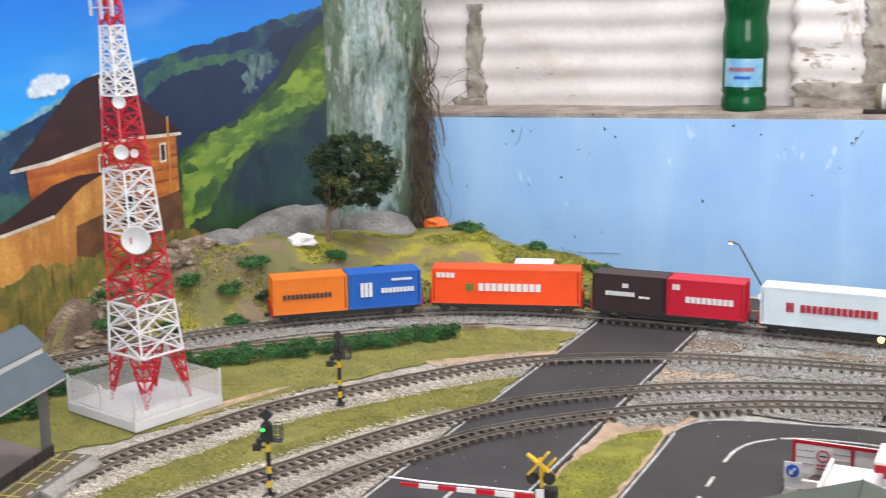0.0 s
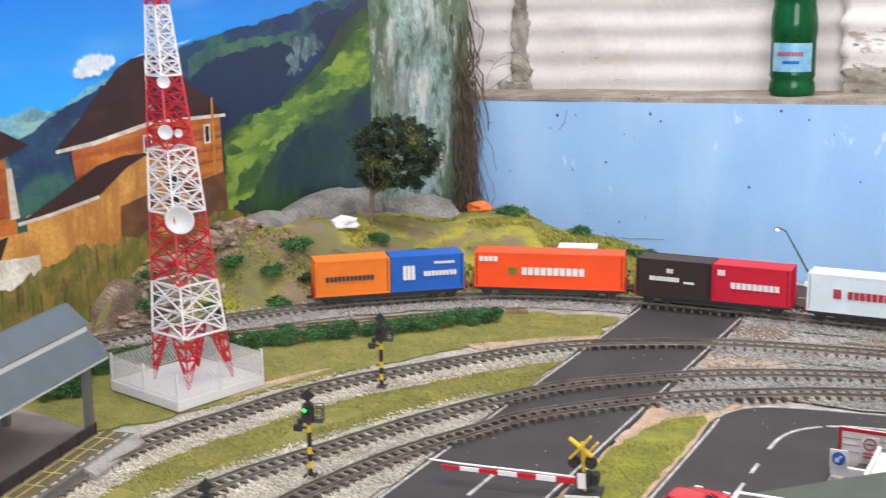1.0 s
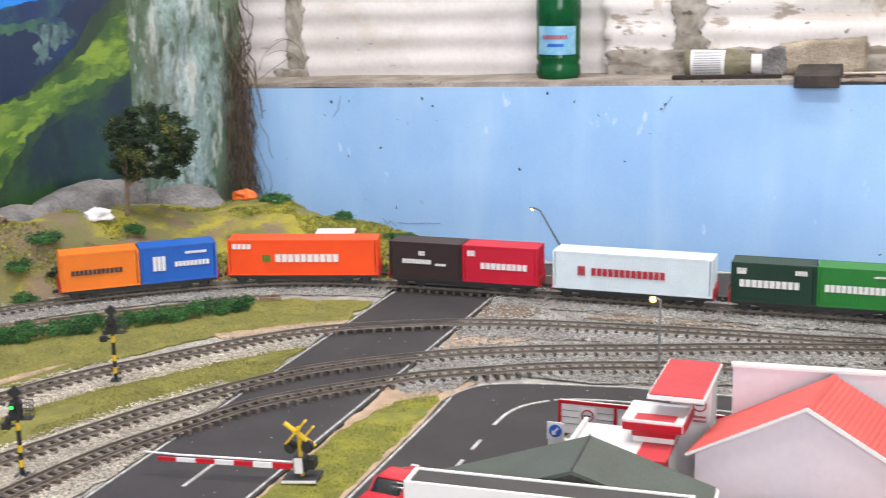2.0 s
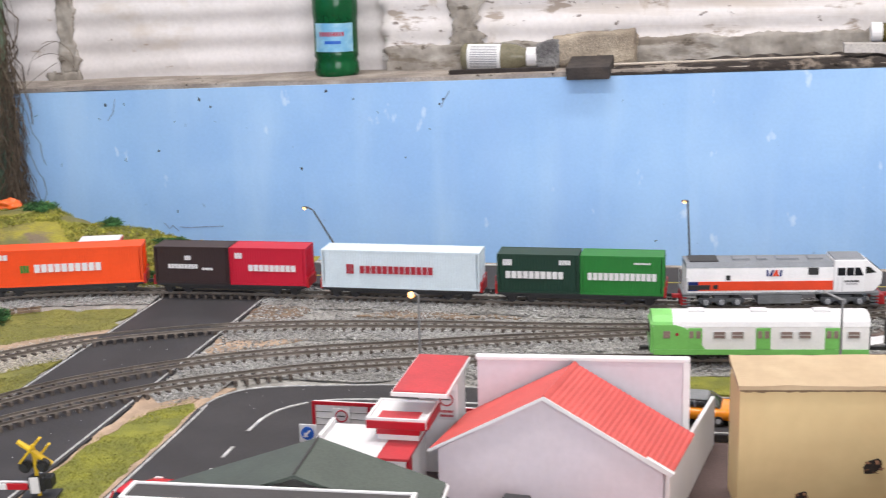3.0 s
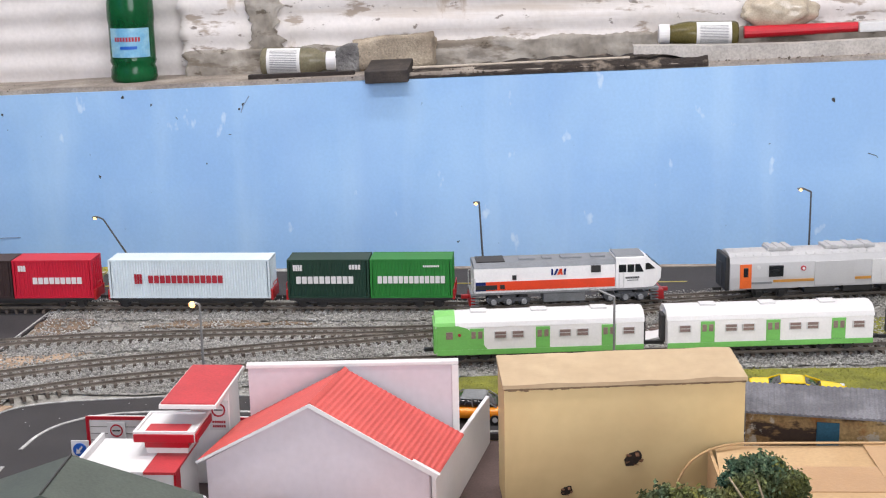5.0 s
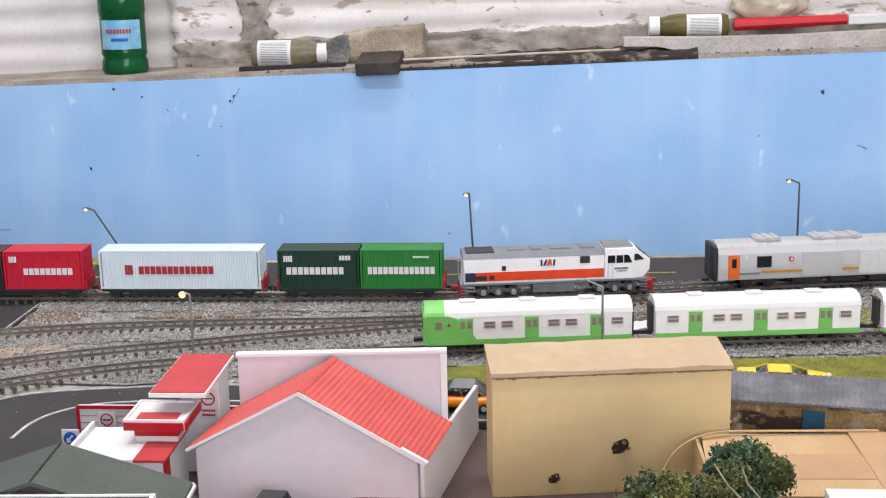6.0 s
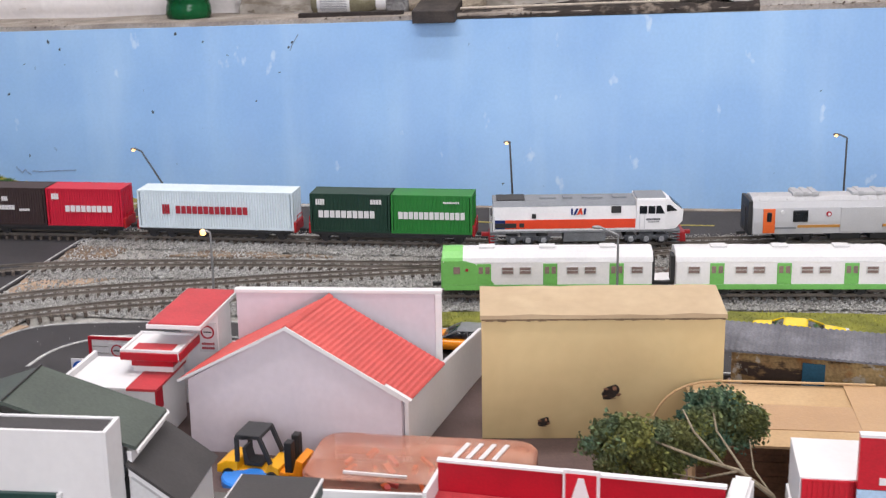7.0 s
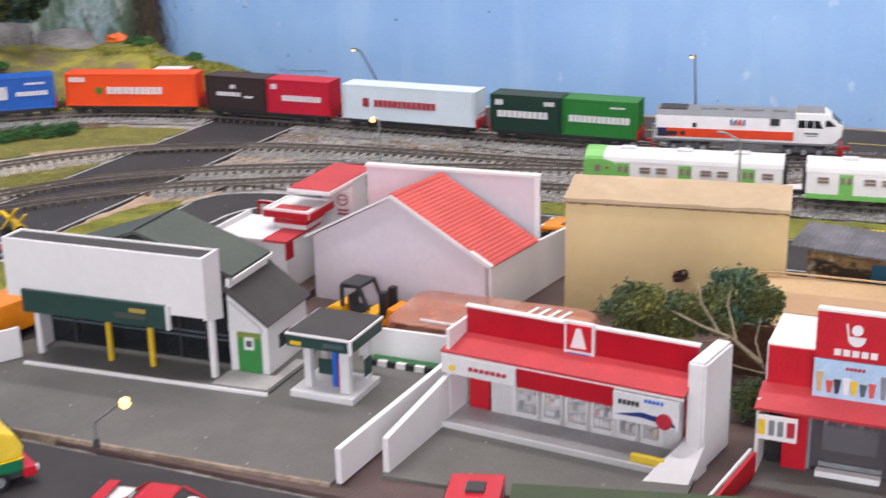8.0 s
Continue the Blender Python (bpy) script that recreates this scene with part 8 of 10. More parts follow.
for a, b in zip(curl, curl[1:]):
    bar(a, b, 0.0016, 0.0008, arch)
tube = thing("paper_strip", "curled strip of brown paper beside the beige building", "paper", pose(0, 0, 0))
part("strip", arch, "card", tube)

# ---- fallen tree beside the shops ----
tree = thing("model_tree", "leaning model tree with blue-green foliage and bare twisted branches", "tree", pose(0.220, 0.458, 0.0011))
limbs = [((0.0110, 0.0040, 0.0), (0.0105, -0.001, 0.022), 0.0023), ((0.0105, -0.001, 0.022), (0.0020, -0.004, 0.0365), 0.0020), ((0.0020, -0.004, 0.0365), (-0.0130, -0.007, 0.0492), 0.0018), ((-0.0130, -0.007, 0.0492), (-0.0300, 0.002, 0.0500), 0.0014),
         ((-0.0300, 0.002, 0.0500), (-0.0500, 0.012, 0.0530), 0.0011), ((-0.0500, 0.012, 0.0530), (-0.0720, 0.012, 0.0540), 0.0008), ((-0.0200, -0.003, 0.0496), (-0.0330, 0.012, 0.0590), 0.0010), ((-0.0330, 0.012, 0.0590), (-0.0380, 0.026, 0.0640), 0.0008),
         ((-0.0110, -0.006, 0.0485), (-0.0220, 0.026, 0.0540), 0.0009), ((-0.0220, 0.026, 0.0540), (-0.0240, 0.046, 0.0600), 0.0008), ((-0.0130, -0.007, 0.0492), (-0.0300, -0.006, 0.0440), 0.0009), ((-0.0300, -0.006, 0.0440), (-0.0420, -0.002, 0.0440), 0.0006),
         ((0.0020, -0.004, 0.0365), (-0.0050, 0.016, 0.0400), 0.0008), ((-0.0050, 0.016, 0.0400), (-0.0060, 0.036, 0.0460), 0.0006), ((0.0070, -0.002, 0.0300), (-0.0080, 0.000, 0.0310), 0.0007), ((-0.0080, 0.000, 0.0310), (-0.0200, 0.002, 0.0320), 0.0005)]
tb = bmesh.new()
for a, b, r in limbs:
    rod(a, b, r * 0.72, r * 0.52, 8, tb)
M["bark"] = mat("pale_bark", (0.26, 0.21, 0.14), 0.9, 0.3, 120, 900, 0.5)
part("trunk", tb, "bark", tree)
rng = np.random.default_rng(40)
cr, rad = [], []
for cx, cy, cz, sx, sz, n in ((-0.070, 0.012, 0.0500, 0.013, 0.014, 40), (-0.056, 0.018, 0.0490, 0.013, 0.013, 36), (-0.042, 0.026, 0.0480, 0.013, 0.012, 34), (-0.032, 0.038, 0.0450, 0.013, 0.011, 32), (-0.022, 0.050, 0.0520, 0.017, 0.015, 60), (-0.007, 0.050, 0.0480, 0.009, 0.009, 10)):
    for k in range(n):
        d = rng.normal(size=3)
        d *= rng.uniform(0.3, 1) / np.linalg.norm(d)
        cr.append((cx + d[0] * sx, cy + d[1] * sx, cz + d[2] * sz))
        rad.append(rng.uniform(0.0024, 0.0068))
leaves("crown", cr, rad, 52000, 0.00120, "leaf_blue", tree, 21, 0.9, 0.05)
M["leaf_olive"] = mat("olive_leaves", (0.19, 0.185, 0.035), 0.85, 0.35, 60, 900, 0.2, island=0.5, col2=(0.10, 0.115, 0.03))
leaves("crown", cr[::7] + [(-0.060, 0.008, 0.0590), (-0.050, 0.012, 0.0440), (-0.044, 0.014, 0.0400), (-0.030, 0.036, 0.0500), (-0.026, 0.034, 0.0400)] * 3, rad[::7] + [0.008] * 15, 18000, 0.00125, "leaf_olive", tree, 23, 0.9, 0.3)
low = thing("low_bush", "dark green clump under the leaning tree", "bush", pose(0.216, 0.462, 0.0011))
leaves("foliage", [(0, 0, 0.008), (0.004, 0.006, 0.014), (-0.004, 0.004, 0.012), (0.002, 0.0, 0.018)], [0.008, 0.009, 0.008, 0.006], 6000, 0.0009, "leaf_blue", low, 22)


# ---- telecom tower ----
tower = thing("lattice_tower", "red and white lattice telecom tower on a fenced white base", "tower", pose(-0.6745, 0.6115, 0.0008, 0, 0, -14.5))
half = 0.0415
part("base_slab", box(-half, half, -half, half, 0, 0.0075, 0.0005), "offwhite", tower)


def lattice(z0, w0, z1, w1, cells, material, leg=0.0015, brace=0.0011):
    corners = ((-1, -1), (1, -1), (1, 1), (-1, 1))
    for k in range(4):
        c, d = corners[k], corners[(k + 1) % 4]
        part("leg", bar((c[0] * w0, c[1] * w0, z0), (c[0] * w1, c[1] * w1, z1), leg), material, tower)
        for n in range(cells):
            za, zb = z0 + (z1 - z0) * n / cells, z0 + (z1 - z0) * (n + 1) / cells
            wa, wb = w0 + (w1 - w0) * n / cells, w0 + (w1 - w0) * (n + 1) / cells
            A0, A1 = Vector((c[0] * wa, c[1] * wa, za)), Vector((d[0] * wa, d[1] * wa, za))
            B0, B1 = Vector((c[0] * wb, c[1] * wb, zb)), Vector((d[0] * wb, d[1] * wb, zb))
            mid = (A0 + B1) / 2
            runs = [(A0, B1, 1), (A1, B0, 1), (B0, B1, 0.9), ((A0 + B0) / 2, mid, 0.7), ((A1 + B1) / 2, mid, 0.7)]
            for p, q, thick in runs:
                part("brace", bar(p, q, brace * thick), material, tower)


foot = 0.0212
for sx in (-1, 1):
    for sy in (-1, 1):
        top = [Vector((sx * 0.0195, sy * 0.0195, 0.046)), Vector((sx * 0.0045, sy * 0.0195, 0.046)), Vector((sx * 0.0195, sy * 0.0045, 0.046))]
        ft = Vector((sx * foot, sy * foot, 0.0075))
        for q in top:
            part("foot_leg", bar(ft, q, 0.0013), "red", tower)
        for u in (0.3, 0.55, 0.8):
            a, b, c = (ft + (q - ft) * u for q in top)
            a2, b2, c2 = (ft + (q - ft) * min(1, u + 0.22) for q in top)
            for p, q in ((a, b), (b, c), (c, a), (a, b2), (a, c2)):
                part("foot_brace", bar(p, q, 0.0009), "red", tower)
lattice(0.046, 0.0195, 0.085, 0.0172, 2, "white")
lattice(0.085, 0.0172, 0.139, 0.0146, 3, "red")
lattice(0.139, 0.0146, 0.186, 0.0122, 3, "white")
lattice(0.186, 0.0122, 0.240, 0.0088, 4, "red")
lattice(0.240, 0.0088, 0.290, 0.0060, 5, "white")
lattice(0.290, 0.0060, 0.335, 0.0052, 4, "red")
for z, w in ((0.046, 0.0197), (0.085, 0.0174), (0.139, 0.0148), (0.186, 0.0124), (0.240, 0.0090), (0.290, 0.0062)):
    for a, b in (((-w, -w), (w, -w)), ((w, -w), (w, w)), ((w, w), (-w, w)), ((-w, w), (-w, -w))):
        part("ring_beam", bar((*a, z), (*b, z), 0.0014), "white", tower)


def dish(x, y, z, r, yaw):
    d = lathe([(0.0004, 0), (r * 0.45, 0.0003), (r * 0.8, r * 0.16), (r, r * 0.34), (r * 0.97, r * 0.36), (r * 0.75, r * 0.2), (r * 0.4, r * 0.08), (0.0003, r * 0.05)], 28)
    d.transform(Matrix.Translation((x, y, z)) @ Matrix.Rotation(radians(yaw), 4, "Z") @ Matrix.Rotation(radians(90), 4, "X"))
    part("dish", d, "offwhite", tower, "round white dish antenna", smooth=True)


dish(0.0176, -0.0114, 0.136, 0.0108, 46)
dish(0.0122, -0.0125, 0.200, 0.0054, 46)
dish(0.0105, -0.0085, 0.236, 0.0048, 46)
dish(-0.0125, -0.004, 0.214, 0.0032, -70)
dish(0.0125, -0.002, 0.198, 0.0032, 75)
dish(-0.0150, -0.004, 0.170, 0.0032, -70)
dish(0.0160, -0.002, 0.172, 0.0034, 75)
for a in (-1, 1):
    part("panel_antenna", box(a * 0.0125 - 0.0012, a * 0.0125 + 0.0012, -0.0085, -0.0069, 0.297, 0.330, 0.0003), "offwhite", tower)
    part("antenna_arm", bar((0, -0.007, 0.303), (a * 0.0125, -0.007, 0.303), 0.0010), "offwhite", tower)
part("panel_antenna", box(-0.0014, 0.0014, -0.0090, -0.0074, 0.295, 0.325, 0.0003), "offwhite", tower)
# the mast leans a little
for ob in tower.children:
    if not ob.name.startswith("base_slab"):
        for v in ob.data.vertices:
            v.co.x += 0.0037 - 0.032 * (v.co.z - 0.0075)
            v.co.y += 0.0033 - 0.029 * (v.co.z - 0.0075)
fence_h = 0.0185
for k in range(4):
    rot = Matrix.Rotation(radians(90 * k), 4, "Z")
    mb = bmesh.new()
    n = 30
    y = -half + 0.0012
    for i in range(-9, n):
        x0 = -half + i * 2 * half / n
        for sgn in (1, -1):
            a, b = Vector((x0, y, 0.0085)), Vector((x0 + fence_h * 0.62, y, 0.0085 + fence_h))
            lo, hi = max(0.0, (-half - x0) / (fence_h * 0.62)), min(1.0, (half - x0) / (fence_h * 0.62))
            if hi <= lo:
                continue
            p, q = a + (b - a) * lo, a + (b - a) * hi
            if sgn < 0:
                p.x, q.x = -p.x, -q.x
            bar(p, q, 0.00042, bm=mb)
    mb.transform(rot)
    part("fence_mesh", mb, "offwhite", tower, "white diamond mesh fence")
    for x0 in (-half + 0.001, 0.0):
        pb = box(x0 - 0.0008, x0 + 0.0008, y - 0.0008, y + 0.0008, 0.0075, 0.0290)
        pb.transform(rot)
        part("fence_post", pb, "offwhite", tower)

# ---- station platform ----
M["plat"] = mat("platform_brown", (0.27, 0.225, 0.205), 0.8, 0.15, 40, 700, 0.15)
M["plank"] = mat("platform_side", (0.16, 0.155, 0.15), 0.85, 0.3, 60, 700, 0.3)
sta = thing("station_platform", "brown station platform with a yellow-lined edge strip", "platform", pose(-0.6315, 0.490, 0.0008, 0, 0, 11))
part("deck", prism([(-0.0210, -0.001), (-0.120, 0.038), (-0.150, 0.050), (-0.150, -0.30), (-0.0210, -0.30)], "z", 0.0005, 0.0085), "plat", sta)
part("edge_strip", box(-0.0209, 0.0, -0.30, 0.004, 0.0005, 0.0088, 0.0004), mat("edge_strip_olive", (0.115, 0.095, 0.05), 0.8, 0.25, 60), sta)
part("edge_face", box(0.0002, 0.0018, -0.30, 0.004, 0.0005, 0.0086), "plank", sta)
part("end_ramp", prism([(0.0020, 0.0005), (0.0115, 0.0005), (0.0105, 0.0040), (0.0020, 0.0080)], "y", -0.060, 0.004), mat("ramp_concrete", (0.27, 0.26, 0.245), 0.9, 0.3, 60, 700, 0.3), sta)
for x0 in (-0.0120, -0.0195):
    part("edge_line", box(x0, x0 + 0.0007, -0.30, 0.003, 0.0088, 0.0091), "line_yellow", sta)
for k in range(26):
    part("edge_dash", box(-0.0022, -0.0008, -0.004 - k * 0.011, 0.002 - k * 0.011, 0.0088, 0.0091), "line_white", sta)
for k in range(14):
    part("tie_line", box(-0.0190, -0.0045, -0.0108 - k * 0.021, -0.0100 - k * 0.021, 0.0088, 0.0091), "line_yellow", sta)
part("railing_board", box(-0.0232, -0.0220, -0.30, -0.002, 0.0090, 0.0160), mat("railing_black", (0.035, 0.028, 0.028), 0.6, 0.2), sta, "black railing board")
for k in range(14):
    part("railing_post", box(-0.0236, -0.0216, -0.004 - k * 0.022, -0.0026 - k * 0.022, 0.0085, 0.0168), "black", sta)
part("railing_cap", box(-0.0234, -0.0218, -0.30, -0.002, 0.0161, 0.0167), "dark", sta)
can = thing("platform_canopy", "slate-blue two-tier platform canopy on grey posts", "canopy", sta.matrix_world.copy())
for x0, y0, z1 in ((-0.0250, -0.006, 0.064), (-0.0250, -0.235, 0.064), (-0.092, -0.003, 0.068), (-0.120, 0.032, 0.062), (-0.120, -0.090, 0.062), (-0.120, -0.20, 0.062)):
    part("post", box(x0 - 0.0026, x0 + 0.0026, y0 - 0.0026, y0 + 0.0026, 0.0088, z1, 0.0003), "lot", can)


def slope_board(name, xa, za, xb, zb, y1, label=""):
    """A thin roof board from an upper edge to a lower edge."""
    n = Vector((za - zb, xb - xa)).normalized() * 0.0013
    if n.y < 0:
        n = -n
    part(name, prism([(xa, za), (xb, zb), (xb + n.x, zb + n.y), (xa + n.x, za + n.y)], "y", -0.30, y1), "slate", can, label)


slope_board("lower_roof", -0.0310, 0.0770, -0.0165, 0.0605, 0.010, "lower slate-blue roof slope")
part("eave_trim", box(-0.0178, -0.0166, -0.30, 0.0095, 0.0588, 0.0604), "white", can)
part("eave_beam", box(-0.0270, -0.0225, -0.30, 0.002, 0.0560, 0.0600), "offwhite", can)
part("fascia", box(-0.0335, -0.0312, -0.30, 0.0090, 0.0765, 0.0822, 0.0003), "white", can, "white fascia between the roof tiers")
part("end_panel", prism([(-0.0336, 0.060), (-0.0300, 0.060), (-0.0300, 0.0755), (-0.0336, 0.0822)], "y", 0.0040, 0.0060), "white", can)
slope_board("upper_roof", -0.0470, 0.0945, -0.0310, 0.0810, 0.011, "upper slate-blue roof slope")
slope_board("upper_roof", -0.0472, 0.0945, -0.0680, 0.0780, 0.011)
slope_board("lower_roof", -0.0640, 0.0765, -0.1300, 0.0610, 0.011)
part("rear_beam", box(-0.1230, -0.1170, -0.30, 0.0300, 0.0590, 0.0625), "offwhite", can)
bench = thing("platform_bench", "small white slatted bench on the platform", "bench", sta.matrix_world @ pose(-0.084, -0.056, 0.0085, 0, 0, 20))
part("seat", box(-0.012, 0.012, -0.005, 0.002, 0.0055, 0.0066, 0.0002), "offwhite", bench)
for k in range(3):
    part("back_slat", box(-0.012, 0.012, 0.0022, 0.0030, 0.0075 + k * 0.0028, 0.0094 + k * 0.0028), "offwhite", bench)
for x0 in (-0.010, 0.010):
    part("leg", box(x0 - 0.0006, x0 + 0.0006, -0.0045, 0.0035, 0, 0.0150), "dark", bench)


# ---- signals ----
def signal(m, lit):
    s = thing("railway_signal", "black and yellow banded colour-light signal" + (" showing green" if lit else ""), "signal", m, "railway signals")
    part("foot", box(-0.004, 0.004, -0.004, 0.004, 0, 0.0012, 0.0003), "black", s)
    for k in range(7):
        part("post_band", rod((0, 0, 0.0012 + k * 0.0048), (0, 0, 0.0012 + (k + 1) * 0.0048), 0.0015, seg=12), "yellow" if k in (1, 3, 6) else "black", s)
    part("post", rod((0, 0, 0.0348), (0, 0, 0.052), 0.0011, seg=10), "black", s)
    part("head", prism([(-0.0032, 0.037), (0.0032, 0.037), (0.0036, 0.041), (0.0036, 0.048), (0.0020, 0.0500), (-0.0020, 0.0500), (-0.0036, 0.048), (-0.0036, 0.041)], "y", -0.0030, 0.0014, 0.0003), "black", s)
    for z in (0.0465, 0.0422):
        hd = part("lamp_hood", rod((-0.001, -0.003, z + 0.0006), (-0.001, -0.0065, z + 0.0004), 0.0022, 0.0020, 12), "black", s)
        if lit and z > 0.045:
            part("lens", rod((-0.001, -0.0064, z), (-0.001, -0.0068, z), 0.0012, seg=14), "greenglow", hd)
    part("route_plate", prism([(0, 0.0500), (0.0046, 0.0545), (0, 0.0590), (-0.0046, 0.0545)], "y", -0.0016, 0.0004, 0.0002), "black", s)
    part("side_lamp", box(-0.0095, -0.0040, -0.0030, 0.0010, 0.0310, 0.0350, 0.0005), "black", s)
    part("side_arm", bar((-0.005, -0.001, 0.033), (0, 0, 0.033), 0.0011), "black", s)
    part("second_lamp", box(-0.0065, -0.0028, -0.0040, 0.0, 0.0365, 0.0395, 0.0005), "black", s)
    cage = part("cage_floor", box(0.002, 0.0095, -0.0025, 0.0045, 0.0370, 0.0376), "dark", s)
    for x0, y0 in ((0.0042, -0.002), (0.0042, 0.004), (0.0090, -0.002), (0.0090, 0.004)):
        part("cage_post", rod((x0, y0, 0.0375), (x0, y0, 0.0480), 0.00035, seg=5), "dark", cage)
    for z in (0.0410, 0.0445, 0.0480):
        for a, b in (((0.0042, -0.002), (0.0090, -0.002)), ((0.0090, -0.002), (0.0090, 0.004)), ((0.0090, 0.004), (0.0042, 0.004))):
            part("cage_rail", rod((*a, z), (*b, z), 0.0003, seg=5), "dark", cage)
    return s


signal(pose(-0.491, 0.498, 0.0008, 0, 0, 18), True)
signal(pose(-0.539, 0.675, 0.0008, 0, 0, 18), False)
signal(pose(-0.460, 0.351, 0.0008, 0, 0, 18), True)


# ---- level crossing gates ----
def spline_rod(points, r):
    bm = bmesh.new()
    for a, b in zip(points[:-1], points[1:]):
        rod(a, b, r, seg=8, bm=bm)
    return bm


def crossing_gate(m, reach, flat):
    g = thing("crossing_gate", "level crossing barrier with yellow crossbuck and red-white arm", "crossing gate", m, "crossing gates")
    part("base_plate", box(-0.010, 0.010, -0.008, 0.008, 0, 0.0012, 0.0002), "dark", g)
    part("base_rim", box(-0.010, 0.010, -0.0088, -0.0081, 0, 0.0014), "white", g)
    part("post", rod((0, 0, 0.0012), (0, 0, 0.0300), 0.0011, seg=10), "yellow", g)
    part("drive_box", box(-0.0042, 0.0042, -0.0035, 0.0035, 0.0045, 0.0125, 0.0006), "black", g)
    part("drive_plate", box(-0.0030, 0.0018, -0.0046, -0.0036, 0.0040, 0.0130, 0.0003), "white", g)
    cb = bmesh.new()
    for y0, dx, dz in ((-0.0022, -0.0008, 0.0016), (0.0024, 0.0020, -0.0036)):
        for a in (1, -1):
            bar((dx - 0.0062 * a, y0, 0.0195 + dz + 0.0016 * (a < 0)), (dx + 0.0062 * a, y0 - 0.0006 * a, 0.0328 + dz - 0.0016 * (a < 0)), 0.0034, 0.0012, cb)
    part("crossbuck", cb, "yellow", g, "yellow crossed warning boards")
    for a in (-1, 1):
        lamp_ = part("warning_lamp", rod((a * 0.0048, -0.0028, 0.0185), (a * 0.0048, 0.0006, 0.0185), 0.0034, seg=18), "black", g)
        part("hood", rod((a * 0.0048, -0.0052, 0.0190), (a * 0.0048, -0.0028, 0.0188), 0.0022, seg=14), "black", lamp_)
    part("lamp_bar", bar((-0.005, 0.0004, 0.0185), (0.005, 0.0004, 0.0185), 0.0013), "black", g)
    part("guard_rod", spline_rod([(-0.004, -0.0036, 0.0106), (-0.4 * reach, -0.0032, 0.0104 - 0.4 * flat), (-0.9 * reach, -0.0024, 0.0100 - 0.9 * flat), (-1.16 * reach, -0.0016, 0.0112 - flat)], 0.00062), "white", g, "thin white rod behind the arm")
    n = 7
    for k in range(n):
        x0, x1 = -0.004 - reach * k / n, -0.004 - reach * (k + 1) / n
        w = 0.0022 - 0.0009 * k / n
        z0 = 0.0085 - flat * k / n
        part("arm_section", bar((x0, -0.005, z0), (x1, -0.005, 0.0085 - flat * (k + 1) / n), 0.0010, w * 1.5), "red" if k % 2 == 0 else "white", g)
    part("counterweight", box(0.0045, 0.0085, -0.004, 0.004, 0.0060, 0.0120, 0.0005), "black", g)
    return g


crossing_gate(pose(-0.324, 0.547, 0.0012, 0, -3, 10) @ Matrix.Scale(1.09, 4), 0.078, -0.0050)
crossing_gate(pose(-0.424, 1.058, 0.0012, 0, 0, 160), 0.112, 0.006)

# ---- gatekeeper's hut ----
hut = thing("crossing_hut", "small white and grey crossing hut with an orange-edged roof", "hut", pose(-0.5175, 1.0330, 0.0075, 0, 0, 17))
part("floor_slab", box(-0.0190, 0.0215, -0.0180, 0.0150, 0, 0.0016, 0.0002), "white", hut)
part("lower_wall", box(-0.0145, 0.0135, -0.0110, 0.0120, 0.0016, 0.0125, 0.0002), "lot", hut)
part("wall_line", box(-0.0148, 0.0138, -0.0113, 0.0123, 0.0125, 0.0138), "redroof", hut)
part("upper_wall", box(-0.0145, 0.0135, -0.0110, 0.0120, 0.0138, 0.0290, 0.0002), "white", hut)
for x0, x1 in ((-0.0110, -0.0035),):
    w_ = part("window", box(x0, x1, -0.0118, -0.0110, 0.0150, 0.0235), "white", hut)
    part("pane", box(x0 + 0.0008, x1 - 0.0008, -0.0121, -0.0117, 0.0157, 0.0228), "glassy", w_)
part("door", box(0.0030, 0.0095, -0.0118, -0.0110, 0.0020, 0.0245, 0.0002), "dark", hut)
w_ = part("window", box(0.0135, 0.0142, -0.0060, 0.0060, 0.0150, 0.0235), "white", hut)
part("pane", box(0.0141, 0.0146, -0.0050, 0.0050, 0.0158, 0.0227), "glassy", w_)
part("roof_edge", box(-0.0205, 0.0190, -0.0190, 0.0180, 0.0290, 0.0328, 0.0003), "redroof", hut, "orange-red roof edge")
part("roof_top", box(-0.0198, 0.0183, -0.0183, 0.0173, 0.0328, 0.0336), "white", hut)


